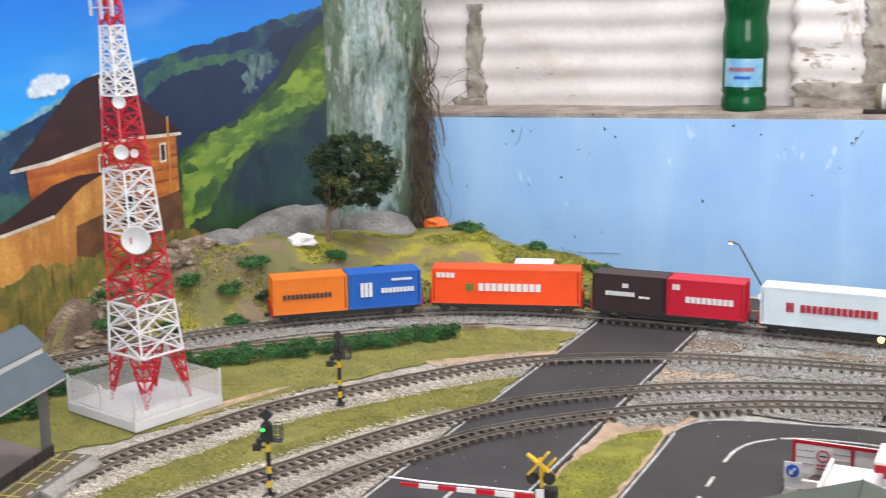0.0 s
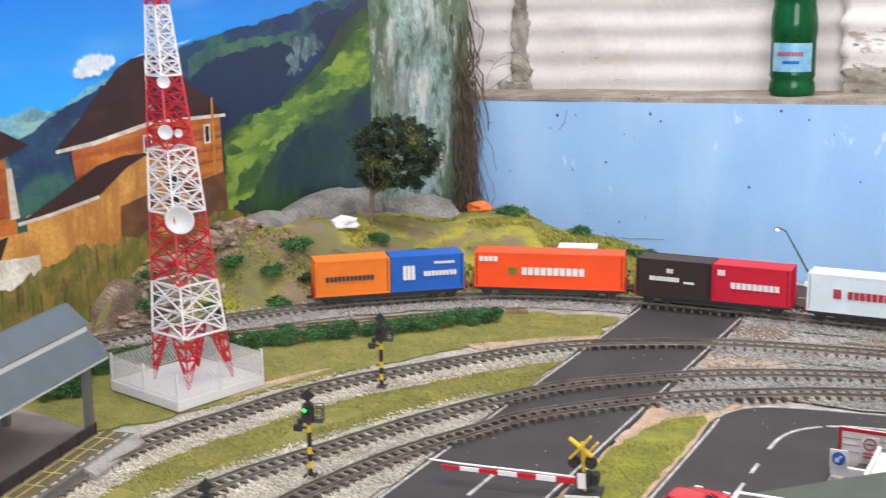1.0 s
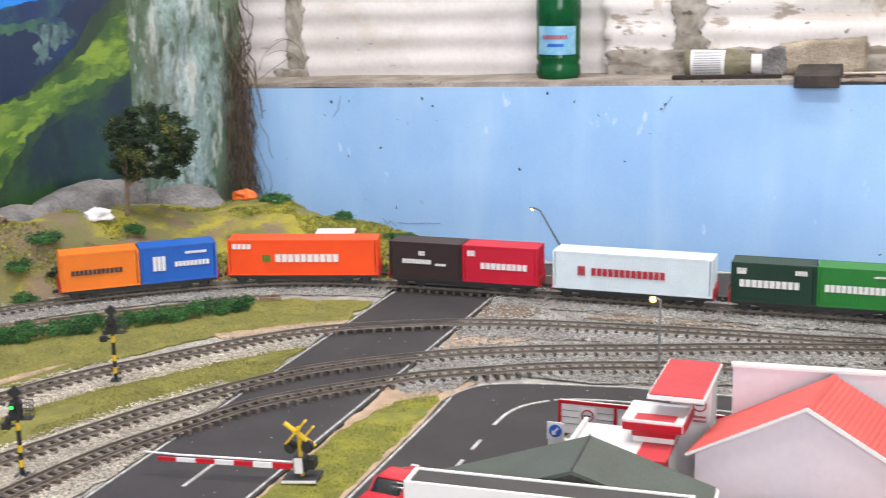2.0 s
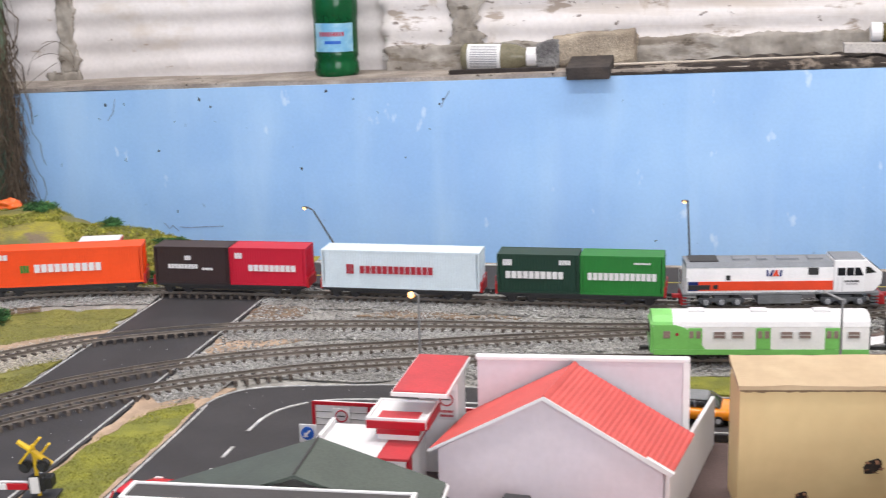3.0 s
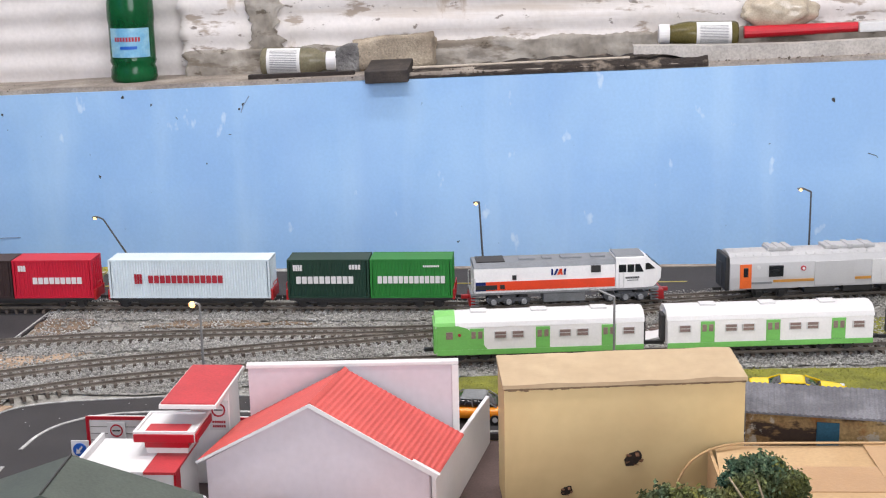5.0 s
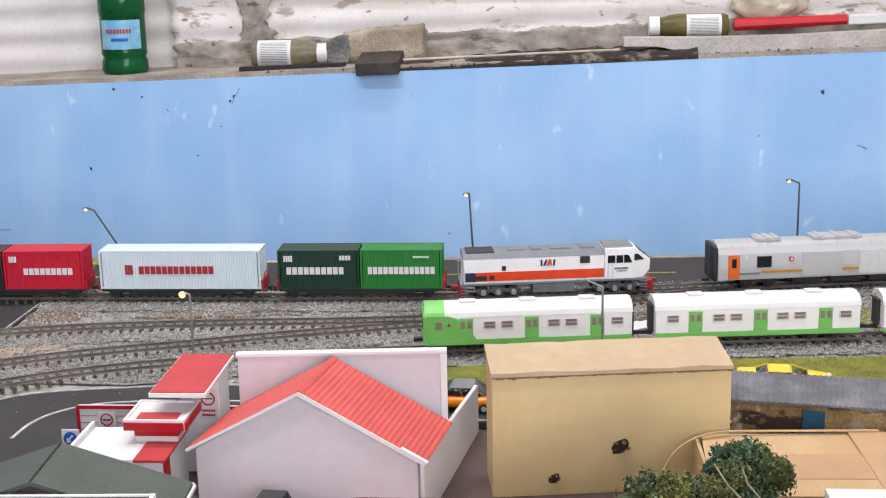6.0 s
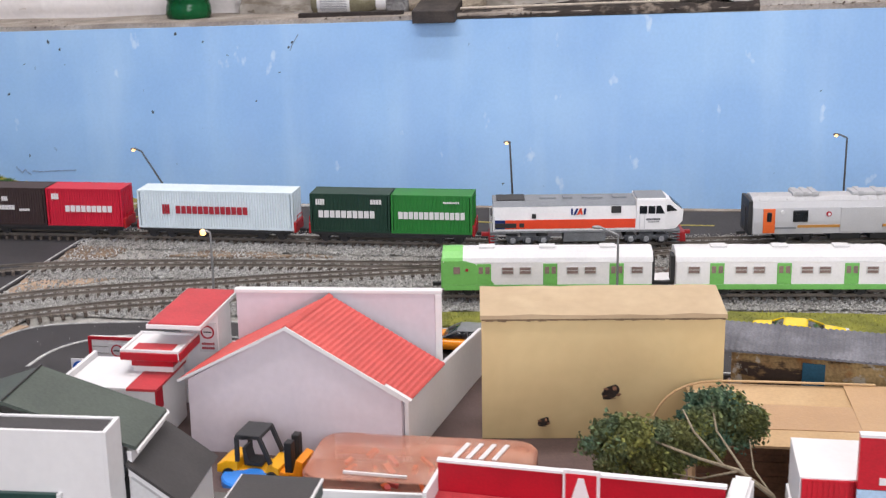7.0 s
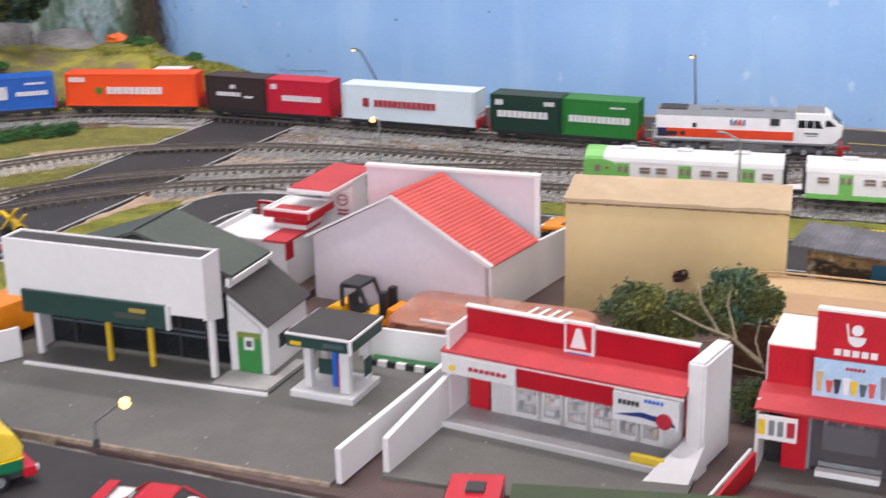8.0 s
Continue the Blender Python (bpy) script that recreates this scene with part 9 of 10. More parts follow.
# ---- street lamps ----
def street_lamp(m, height, reach, lean=0.0, colour="pole", glow=True, label="thin dark model street lamp with a lit warm bulb", bulb=0.0017):
    l_ = thing("street_lamp", label, "street lamp", m, "street lamps")
    part("foot", rod((0, 0, 0), (0, 0, 0.0045), 0.0020, 0.0013, 12), "dark", l_)
    top = Vector((lean, 0, height))
    pb = bmesh.new()
    rod((0, 0, 0.004), top, 0.00105, 0.0008, 10, pb)
    prev = top
    for k in range(1, 7):
        a = k / 6 * math.pi / 2
        q = top + Vector((-reach * math.sin(a) * 0.9 if reach else 0, 0, abs(reach) * 0.45 * (1 - math.cos(a))))
        q.z = top.z + abs(reach) * 0.4 * math.sin(a) if reach > -0.018 else top.z + 0.0155 * math.sin(a * 0.9)
        rod(prev, q, 0.0008, seg=8, bm=pb)
        prev = q
    part("pole", pb, colour, l_)
    hb = bmesh.new()
    bmesh.ops.create_uvsphere(hb, u_segments=14, v_segments=8, radius=0.0024)
    hb.transform(Matrix.Translation(prev + Vector((-0.0022 if reach >= 0 else 0.0022, 0, -0.0002))) @ Matrix.Diagonal((1.5, 0.8, 0.55, 1)))
    head = part("head", hb, colour, l_)
    if glow:
        gb = bmesh.new()
        bmesh.ops.create_uvsphere(gb, u_segments=12, v_segments=8, radius=bulb)
        gb.transform(Matrix.Translation(prev + Vector((-0.0026 if reach >= 0 else 0.0026, -0.0006, -0.0010))))
        part("bulb", gb, "lampglow", head, "glowing warm bulb")
    return l_


street_lamp(pose(-0.308, 1.131, 0.0010), 0.0520, 0.006, -0.029)
street_lamp(pose(0.031, 1.1475, 0.0010), 0.0635, 0.0003, -0.003)
street_lamp(pose(0.3405, 1.150, 0.0010), 0.0715, 0.008, 0.0)
street_lamp(pose(-0.153, 0.795, 0.0010), 0.0605, 0.003, 0.0, "polelight", label="grey model street lamp with a lit bulb beside the road", bulb=0.0024)
street_lamp(pose(0.142, 0.800, 0.0010), 0.0650, 0.014, 0.0, "polelight", False, "unlit grey model street lamp with a curved arm")
street_lamp(pose(-0.0808, 0.3135, 0.0030), 0.0135, -0.0200, 0.0, "polelight", label="bent grey model street lamp with a bright bulb", bulb=0.0030)
part("lamp_base", lathe([(0.010, 0), (0.008, 0.003), (0.003, 0.005)], 14), "white", bpy.data.objects["street_lamp"])


# ---- road vehicles ----
def loft(stations, seg=16):
    """A closed rounded hull through sections (x, half width, z low, z high)."""
    bm = bmesh.new()
    rings = []
    for x, w, z0, z1 in stations:
        ring = []
        for k in range(seg):
            a = math.tau * k / seg
            c, s_ = math.cos(a), math.sin(a)
            y = w * math.copysign(abs(c) ** 0.45, c)
            z = (z0 + z1) / 2 + (z1 - z0) / 2 * math.copysign(abs(s_) ** 0.55, s_)
            ring.append(bm.verts.new((x, y, z)))
        rings.append(ring)
    for a, b in zip(rings[:-1], rings[1:]):
        for k in range(seg):
            bm.faces.new((a[k], a[(k + 1) % seg], b[(k + 1) % seg], b[k]))
    bm.faces.new(rings[0])
    bm.faces.new(rings[-1][::-1])
    bmesh.ops.recalc_face_normals(bm, faces=bm.faces[:])
    return bm


def car(m, paint, label, length=0.048, width=0.020, height=0.0125, sporty=True, roof=None):
    c = thing("model_car", label, "car", m)
    h, w = length / 2, width / 2
    belt = 0.0030 + (height - 0.0030) * 0.56
    part("body", loft([(-h, w * 0.82, 0.0034, belt * 0.90), (-h * 0.93, w * 0.94, 0.0022, belt), (-h * 0.55, w, 0.0020, belt + 0.0004), (-h * 0.1, w * 0.97, 0.0020, belt), (h * 0.35, w * 0.97, 0.0020, belt), (h * 0.62, w, 0.0020, belt * 0.93), (h * 0.88, w * 0.93, 0.0024, belt * 0.76), (h, w * 0.74, 0.0034, belt * 0.60)]), paint, c, smooth=True)
    cabin = part("glasshouse", loft([(-h * 0.62, w * 0.66, belt - 0.0012, belt + 0.0002), (-h * 0.34, w * 0.76, belt - 0.0012, height - 0.0004), (h * 0.10, w * 0.76, belt - 0.0012, height - 0.0004), (h * 0.46, w * 0.70, belt - 0.0014, belt - 0.0002)]), "glassy", c, "dark tinted windows", smooth=True)
    part("roof", loft([(-h * 0.37, w * 0.60, height - 0.0012, height - 0.0003), (-h * 0.30, w * 0.70, height - 0.0012, height + 0.0002), (h * 0.06, w * 0.70, height - 0.0012, height + 0.0002), (h * 0.13, w * 0.62, height - 0.0012, height - 0.0003)]), roof or paint, cabin, smooth=True)
    for s in (-1, 1):
        for xa, xb in ((-0.60, -0.36), (-0.12, -0.10), (0.13, 0.44)):
            za, zb = (belt, height - 0.0006) if xa < -0.2 else (height - 0.0006, belt) if xa > 0 else (belt, height - 0.0006)
            part("pillar", bar((xa * h, s * w * 0.73, za), (xb * h, s * w * 0.74, zb), 0.0008), roof or paint, cabin)
        for x0 in (-h * 0.58, h * 0.62):
            tyre = part("tyre", rod((x0, s * (w - 0.0028), 0.0032), (x0, s * (w + 0.0004), 0.0032), 0.0032, seg=18), "black", c)
            part("rim", rod((x0, s * (w + 0.0003), 0.0032), (x0, s * (w + 0.0008), 0.0032), 0.0018, seg=12), "silver", tyre)
        part("headlight", box(h * 0.86, h * 0.95, *sorted((s * w * 0.45, s * w * 0.80)), belt * 0.60, belt * 0.74, 0.0003), "offwhite", c)
        part("tail_light", box(-h * 1.005, -h * 0.96, *sorted((s * w * 0.45, s * w * 0.78)), belt * 0.62, belt * 0.80, 0.0002), "markred", c)
    if sporty:
        wing = part("spoiler", box(-h * 1.0, -h * 0.84, -w * 0.92, w * 0.92, belt + 0.0018, belt + 0.0026, 0.0002), paint, c)
        for s in (-1, 1):
            part("spoiler_foot", box(-h * 0.95, -h * 0.89, *sorted((s * w * 0.60, s * w * 0.68)), belt - 0.0004, belt + 0.0019), paint, wing)
    return c


M["carorange"] = mat("car_orange", srgb(235, 140, 20), 0.25, 0.08, 60, 600, 0.0)
M["caryellow"] = mat("car_yellow", srgb(238, 205, 30), 0.25, 0.08, 60, 600, 0.0)
M["carred"] = mat("car_red", srgb(190, 32, 48), 0.25, 0.08, 60, 600, 0.0)
car(pose(0.043, 0.735, 0.0011, 0, 0, 176), "carorange", "orange toy sports car with a grey roof and dark windows", 0.066, 0.028, 0.0160, True, "greymetal")
car(pose(0.268, 0.784, 0.0011, 0, 0, -7), "caryellow", "low yellow toy sports car with dark windows", 0.066, 0.026, 0.0112, False)
car(pose(-0.254, 0.535, 0.0011, 0, 0, 82), "carred", "red toy car with dark windows", 0.068, 0.028, 0.0180, False)
race = car(pose(-0.004, 0.262, 0.0011, 0, 0, 8), "carred", "red toy racing car with white markings", 0.068, 0.028, 0.0165)
part("number_disc", rod((0.014, 0.0, 0.0128), (0.0145, 0.0, 0.0142), 0.0045, seg=18), "white", race)
part("white_flash", box(-0.030, -0.016, -0.012, 0.012, 0.0098, 0.0108), "white", race)
tr = thing("toy_truck", "yellow toy lorry with a green waist and red bumper", "lorry", pose(-0.118, 0.250, 0.0011, 0, 0, 60))
part("chassis", box(-0.034, 0.034, -0.0120, 0.0120, 0.0040, 0.0075, 0.0005), "dark", tr)
part("lower_body", box(-0.034, 0.0325, -0.0135, 0.0135, 0.0076, 0.0145, 0.0016), "locogreen", tr, "dark green lower body")
part("upper_body", prism([(-0.034, 0.0146), (0.0325, 0.0146), (0.0335, 0.0200), (0.0305, 0.0268), (0.0230, 0.0300), (-0.0320, 0.0300), (-0.0340, 0.0270)], "y", -0.0132, 0.0132, 0.0022), "locoyellow", tr, "rounded yellow upper body")
part("waist_line", box(-0.033, 0.0328, -0.01365, 0.01365, 0.0139, 0.0147, 0.0002), "caryellow", tr)
part("roof_panel", box(-0.026, 0.0190, -0.0095, 0.0095, 0.0298, 0.0308, 0.0005), mat("pale_blue_panel", srgb(206, 212, 226), 0.3, 0.05), tr, "pale blue-white roof panel")
part("windscreen", prism([(0.0332, 0.0195), (0.0342, 0.0200), (0.0314, 0.0262), (0.0303, 0.0258)], "y", -0.0105, 0.0105), "glassy", tr)
bmp = part("bumper", box(0.0320, 0.0385, -0.0140, 0.0140, 0.0035, 0.0090, 0.0014), "carred", tr, "red bumper with white bars")
for y0 in (-0.0110, -0.0040, 0.0030):
    part("bumper_bar", box(0.0384, 0.0390, y0, y0 + 0.0050, 0.0052, 0.0066, 0.0002), "white", bmp)
for s_ in (-1, 1):
    part("fog_lamp", rod((0.0380, s_ * 0.0115, 0.0066), (0.0396, s_ * 0.0115, 0.0066), 0.0017, seg=12), "offwhite", bmp)
for x0 in (-0.022, 0.020):
    for s_ in (-1, 1):
        tyre = part("tyre", rod((x0, s_ * 0.0090, 0.0048), (x0, s_ * 0.0134, 0.0048), 0.0048, seg=18), "black", tr)
        part("rim", rod((x0, s_ * 0.0132, 0.0048), (x0, s_ * 0.0139, 0.0048), 0.0026, seg=12), "greymetal", tyre)
M["canvas"] = mat("green_canvas", (0.05, 0.075, 0.035), 0.85, 0.15, 50, 700, 0.2)
gt = thing("canvas_truck", "red-cabbed toy lorry with a dark green canvas cover", "lorry", pose(0.185, 0.300, 0.0011, 0, 0, 194))
part("chassis", box(-0.075, 0.070, -0.0130, 0.0130, 0.0045, 0.0080, 0.0004), "dark", gt)
part("canvas_cover", prism([(-0.0145, 0.0081), (0.0145, 0.0081), (0.0145, 0.0270), (0.0105, 0.0315), (-0.0105, 0.0315), (-0.0145, 0.0270)], "x", -0.075, 0.038, 0.0008), "canvas", gt, "dark green canvas cover")
part("cab", prism([(0.041, 0.0081), (0.068, 0.0081), (0.068, 0.0180), (0.064, 0.0330), (0.041, 0.0340)], "y", -0.0135, 0.0135, 0.0010), "carred", gt, "glossy red cab")
part("windscreen", prism([(0.0675, 0.0190), (0.0690, 0.0190), (0.0652, 0.0300), (0.0638, 0.0300)], "y", -0.0112, 0.0112), "glassy", gt)
part("roof_hatch", box(0.048, 0.056, -0.004, 0.004, 0.0335, 0.0350, 0.0004), "dark", gt)
for x0 in (-0.060, -0.046, 0.052):
    for s in (-1, 1):
        part("tyre", rod((x0, s * 0.0090, 0.0050), (x0, s * 0.0140, 0.0050), 0.0050, seg=18), "black", gt)
ob_ = thing("toy_van", "orange toy van parked on the town road", "van", pose(-0.232, 0.425, 0.0011, 0, 0, 82))
part("body", prism([(-0.028, 0.004), (0.030, 0.004), (0.030, 0.012), (0.022, 0.0230), (-0.028, 0.0240)], "y", -0.0125, 0.0125, 0.0012), "carorange", ob_)
part("windscreen", prism([(0.0290, 0.0130), (0.0305, 0.0130), (0.0230, 0.0215), (0.0218, 0.0215)], "y", -0.0105, 0.0105), "glassy", ob_)
for x0 in (-0.018, 0.019):
    for s in (-1, 1):
        part("tyre", rod((x0, s * 0.0085, 0.0042), (x0, s * 0.0128, 0.0042), 0.0042, seg=16), "black", ob_)

# ---- toy forklift ----
fk = thing("toy_forklift", "yellow toy forklift with a black roll cage and mast", "forklift", pose(-0.0390, 0.5330, PIT, 0, 0, -6) @ Matrix.Scale(0.92, 4))
M["forkyellow"] = mat("forklift_yellow", srgb(244, 176, 16), 0.35, 0.06, 60, 600, 0.0)
part("counterweight", prism([(-0.0255, 0.0045), (-0.0120, 0.0045), (-0.0120, 0.0125), (-0.0190, 0.0125), (-0.0250, 0.0095)], "y", -0.0105, 0.0105, 0.0014), "forkyellow", fk)
part("chassis", prism([(-0.0120, 0.0040), (0.0135, 0.0040), (0.0135, 0.0100), (0.0070, 0.0125), (0.0050, 0.0070), (-0.0120, 0.0075)], "y", -0.0100, 0.0100, 0.0008), "forkyellow", fk)
part("seat", prism([(-0.0100, 0.0078), (0.0010, 0.0078), (0.0010, 0.0100), (-0.0070, 0.0110), (-0.0090, 0.0190), (-0.0110, 0.0190)], "y", -0.0050, 0.0050, 0.0008), "dark", fk)
for s in (-1, 1):
    cg = bmesh.new()
    for a, b in (((-0.0120, 0.0125), (-0.0120, 0.0275)), ((-0.0120, 0.0275), (0.0020, 0.0285)), ((0.0020, 0.0285), (0.0085, 0.0125)), ((-0.0090, 0.0275), (-0.0030, 0.0284))):
        bar((a[0], s * 0.0095, a[1]), (b[0], s * 0.0095, b[1]), 0.0022, 0.0022, cg)
    part("cage_side", cg, "dark", fk)
part("cage_roof", box(-0.0125, 0.0030, -0.0105, 0.0105, 0.0270, 0.0296, 0.0008), "dark", fk)
for s in (-1, 1):
    part("mast_rail", box(0.0170, 0.0215, *sorted((s * 0.0028, s * 0.0090)), 0.0020, 0.0265, 0.0008), "black", fk)
part("fork_carriage", prism([(0.0135, 0.0030), (0.0270, 0.0030), (0.0285, 0.0150), (0.0240, 0.0165), (0.0220, 0.0080), (0.0135, 0.0080)], "y", -0.0095, 0.0095, 0.0008), "carorange", fk)
for s in (-1, 1):
    for x0 in (-0.0175, 0.0090):
        part("tyre", rod((x0, s * 0.0075, 0.0040), (x0, s * 0.0118, 0.0040), 0.0040, seg=18), "black", fk)
lid_ = thing("blue_lid", "round blue plastic lid lying by the forklift", "lid", pose(-0.0430, 0.5230, PIT))
part("disc", lathe([(0.0150, 0), (0.0160, 0.0010), (0.0160, 0.0045), (0.0150, 0.0055), (0.0040, 0.0068)], 28), mat("lid_blue", srgb(50, 135, 225), 0.35, 0.05), lid_, smooth=False)

# ---- things on the wall ledge ----
M["greenglass"] = mat("green_bottle", (0.010, 0.14, 0.045), 0.08, 0.1, 20, 300, 0.0, col2=(0.006, 0.09, 0.03), trans=0.35)
def lz(x):
    return wall_top(x) + 0.0068


bot = thing("soda_bottle", "green plastic water bottle with a pale blue label", "bottle", pose(-0.4310, 1.557, lz(-0.431), 0, 0, 20))
prof = [(0.018, 0.0), (0.0265, 0.002), (0.0292, 0.008), (0.0286, 0.018), (0.0266, 0.0230), (0.0290, 0.0285), (0.0283, 0.031), (0.0283, 0.074), (0.0293, 0.080), (0.0290, 0.100), (0.0268, 0.113), (0.0258, 0.120), (0.0272, 0.127), (0.0291, 0.139), (0.0284, 0.156), (0.0240, 0.176), (0.0165, 0.192), (0.0125, 0.202), (0.0125, 0.216)]
part("bottle_body", lathe(prof, 36), "greenglass", bot, smooth=True)
part("cap", lathe([(0.0140, 0.210), (0.0140, 0.226), (0.0130, 0.228), (0.001, 0.228)], 24), "white", bot)
M["labelblue"] = mat("bottle_label", srgb(150, 195, 215), 0.4, 0.1, 60, 500, 0.0, col2=srgb(110, 170, 205))
lb = bmesh.new()
for k in range(16):
    a0, a1 = radians(205 + k * 6.8), radians(205 + (k + 1) * 6.8)
    r0 = 0.0290
    v4 = [lb.verts.new((r0 * math.cos(a), r0 * math.sin(a), z)) for a, z in ((a0, 0.034), (a1, 0.034), (a1, 0.070), (a0, 0.070))]
    lb.faces.new(v4)
lbl = part("label", lb, "labelblue", bot, "pale blue paper label")
lb = bmesh.new()
for k in range(9):
    a0, a1 = radians(222 + k * 7.4), radians(222 + k * 7.4 + 5.2)
    v4 = [lb.verts.new((0.0293 * math.cos(a), 0.0293 * math.sin(a), z)) for a, z in ((a0, 0.0535), (a1, 0.0535), (a1, 0.0590), (a0, 0.0590))]
    lb.faces.new(v4)
part("lettering_bar", lb, "markred", lbl)
lb = bmesh.new()
for k in range(6):
    a0, a1 = radians(236 + k * 7), radians(236 + (k + 1) * 7)
    v4 = [lb.verts.new((0.0293 * math.cos(a), 0.0293 * math.sin(a), z)) for a, z in ((a0, 0.0440), (a1, 0.0440), (a1, 0.0478), (a0, 0.0478))]
    lb.faces.new(v4)
part("wave_print", lb, "blue", lbl)

M["jarglass"] = mat("dusty_jar_glass", (0.33, 0.30, 0.20), 0.15, 0.2, 40, 500, 0.05, trans=0.4)
M["jarglass2"] = mat("oily_jar_glass", (0.20, 0.17, 0.06), 0.12, 0.2, 40, 500, 0.05, trans=0.4)


def lying_jar(x, y, z, yaw, glass, label, flip):
    j = thing("glass_jar", label, "jar", pose(x, y, z, 0, 90, 0) if not flip else pose(x, y, z, 0, -90, 0))
    fat = 1.0 if flip else 1.18
    prof = [(0.006, -0.047), (0.0130 * fat, -0.0465), (0.0150 * fat, -0.043), (0.0150 * fat, 0.014), (0.0138 * fat, 0.023), (0.0112, 0.032), (0.0112, 0.038)]
    part("glass", lathe(prof, 28), glass, j, smooth=True)
    part("lid", lathe([(0.0120, 0.036), (0.0122, 0.048), (0.0115, 0.049)], 24), "white", j)
    lb = bmesh.new()
    for k in range(14):
        a0, a1 = radians(200 + k * 10) , radians(200 + (k + 1) * 10)
        v4 = [lb.verts.new((0.0153 * fat * math.cos(a), 0.0153 * fat * math.sin(a), z_)) for a, z_ in ((a0, -0.038), (a1, -0.038), (a1, 0.004), (a0, 0.004))]
        lb.faces.new(v4)
    l2 = part("label", lb, "white", j, "white paper label")
    lb = bmesh.new()
    for k in range(14):
        a0, a1 = radians(218 + k * 7), radians(218 + k * 7 + 2.6)
        v4 = [lb.verts.new((0.0155 * fat * math.cos(a), 0.0155 * fat * math.sin(a), z_)) for a, z_ in ((a0, -0.034), (a1, -0.034), (a1, 0.0), (a0, 0.0))]
        lb.faces.new(v4)
    part("text_bar", lb, "greymetal", l2)
    return j


lying_jar(-0.2200, 1.560, lz(-0.22) + 0.0178, 0, "jarglass", "dusty glass jar with a white lid lying on its side", False)
lying_jar(0.2760, 1.560, 0.1905, 0, "jarglass2", "amber glass jar with a white lid lying on its side", True)
M["masonry"] = layered(mat("pale_masonry", (0.44, 0.37, 0.28), 0.95, 0.2, 34, 420, 0.7, col2=(0.30, 0.25, 0.19), dist=0.002), [(60, 0.60, 0.65, (0.08, 0.06, 0.045), 0.85, (1, 1, 1), 1.4), (22, 0.56, 0.64, (0.20, 0.16, 0.12), 0.7, (1, 1, 1), 4.4)])


def broken_stone(m, half, tilt, label, tone, seed):
    lump = thing("broken_stone", label, "stone", m)
    sb = bmesh.new()
    bmesh.ops.create_icosphere(sb, subdivisions=4, radius=1)
    for v in sb.verts:
        p = v.co.copy()
        q = Vector([max(-0.70, min(0.70, c)) / 0.70 for c in p])
        rough = 1 + 0.06 * noise.noise(p * 2.2 + Vector((seed, 0, 0))) + 0.05 * noise.noise(p * 7) + 0.025 * noise.noise(p * 18)
        v.co = Vector((q.x * half[0], q.y * half[1], half[2] + q.z * half[2] + tilt * q.x * (q.z + 1) / 2)) * rough
    part("lump", sb, tone, lump, smooth=True)


broken_stone(pose(-0.1000, 1.566, lz(-0.10) + 0.0010), (0.0510, 0.015, 0.0212), 0.0036, "lump of pale broken masonry on the ledge", "masonry", 0.0)
broken_stone(pose(-0.1570, 1.564, lz(-0.157) - 0.0005), (0.0150, 0.015, 0.0180), 0.0040, "small dark lump of rubble beside the masonry", "rock", 3.0)
blk = thing("dark_block", "small dark block jutting from the ledge", "block", pose(-0.1005, 1.530, lz(-0.10) - 0.0012, 6.5, -1.5, 0))
part("slab", box(-0.026, 0.026, -0.046, 0.03, 0, 0.0150, 0.0015), mat("sooty_wood", (0.060, 0.048, 0.042), 0.8, 0.3, 60, 500, 0.3, col2=(0.030, 0.025, 0.024)), blk)
# strip coloured near-black to paint the shaded gap below the jar
slt = thing("wood_strip", "weathered wooden strip lying on the ledge, near-black for the shaded gap under the jar", "wood strip", pose(-0.2050, 1.528, lz(-0.2), 0, -1.6, 0))
part("strip", box(-0.072, 0.060, -0.006, 0.006, 0, 0.0062, 0.0006), mat("gap_shade_wood", (0.030, 0.022, 0.019), 0.9, 0.35, 120, 600, 0.4), slt)
pip = thing("thin_cane", "long thin pale cane along the ledge", "cane", pose(0, 1.5145, 0))
part("cane", rod((-0.072, 0, wall_top(-0.072) + 0.0148), (0.190, 0, wall_top(0.190) + 0.0162), 0.0015, seg=8), mat("pale_cane", (0.52, 0.45, 0.37), 0.7, 0.2, 90), pip)
shx = thing("roof_offcut", "curved offcut of white fibre-cement sheet on the ledge", "sheet offcut", pose(0.17, 1.545, lz(0.2)))
pts = [(0.0247, 0.0122), (0.045, 0.0124), (0.065, 0.0117), (0.085, 0.0075), (0.105, 0.0012), (0.16, 0.0010), (0.40, 0.0080), (0.40, 0.0300), (0.22, 0.0225), (0.13, 0.0215), (0.0247, 0.0225)]
part("sheet", prism(pts, "y", -0.026, -0.003), mat("grey_sheet_offcut", (0.50, 0.47, 0.44), 0.85, 0.2, 30, 400, 0.3), shx)
red_ = thing("red_screwdriver", "red-handled tool lying on the ledge", "screwdriver", pose(0.40, 1.56, lz(0.4) + 0.030, 0, -2, 0))
part("grip", rod((-0.07, 0, 0), (0.07, 0, 0), 0.0075, 0.006, 14), "red", red_)
part("head", box(0.065, 0.12, -0.012, 0.012, -0.006, 0.006, 0.002), "offwhite", red_)
bag = thing("plastic_bag", "crumpled clear-brown plastic bag on the ledge", "plastic bag", pose(0.375, 1.575, lz(0.37) + 0.052))
bb = bmesh.new()
bmesh.ops.create_icosphere(bb, subdivisions=4, radius=1)
for v in bb.verts:
    p = v.co.copy()
    v.co = Vector((p.x * 0.045, p.y * 0.018, p.z * 0.024)) * (1 + 0.20 * noise.noise(p * 2.2) + 0.04 * noise.noise(p * 6))
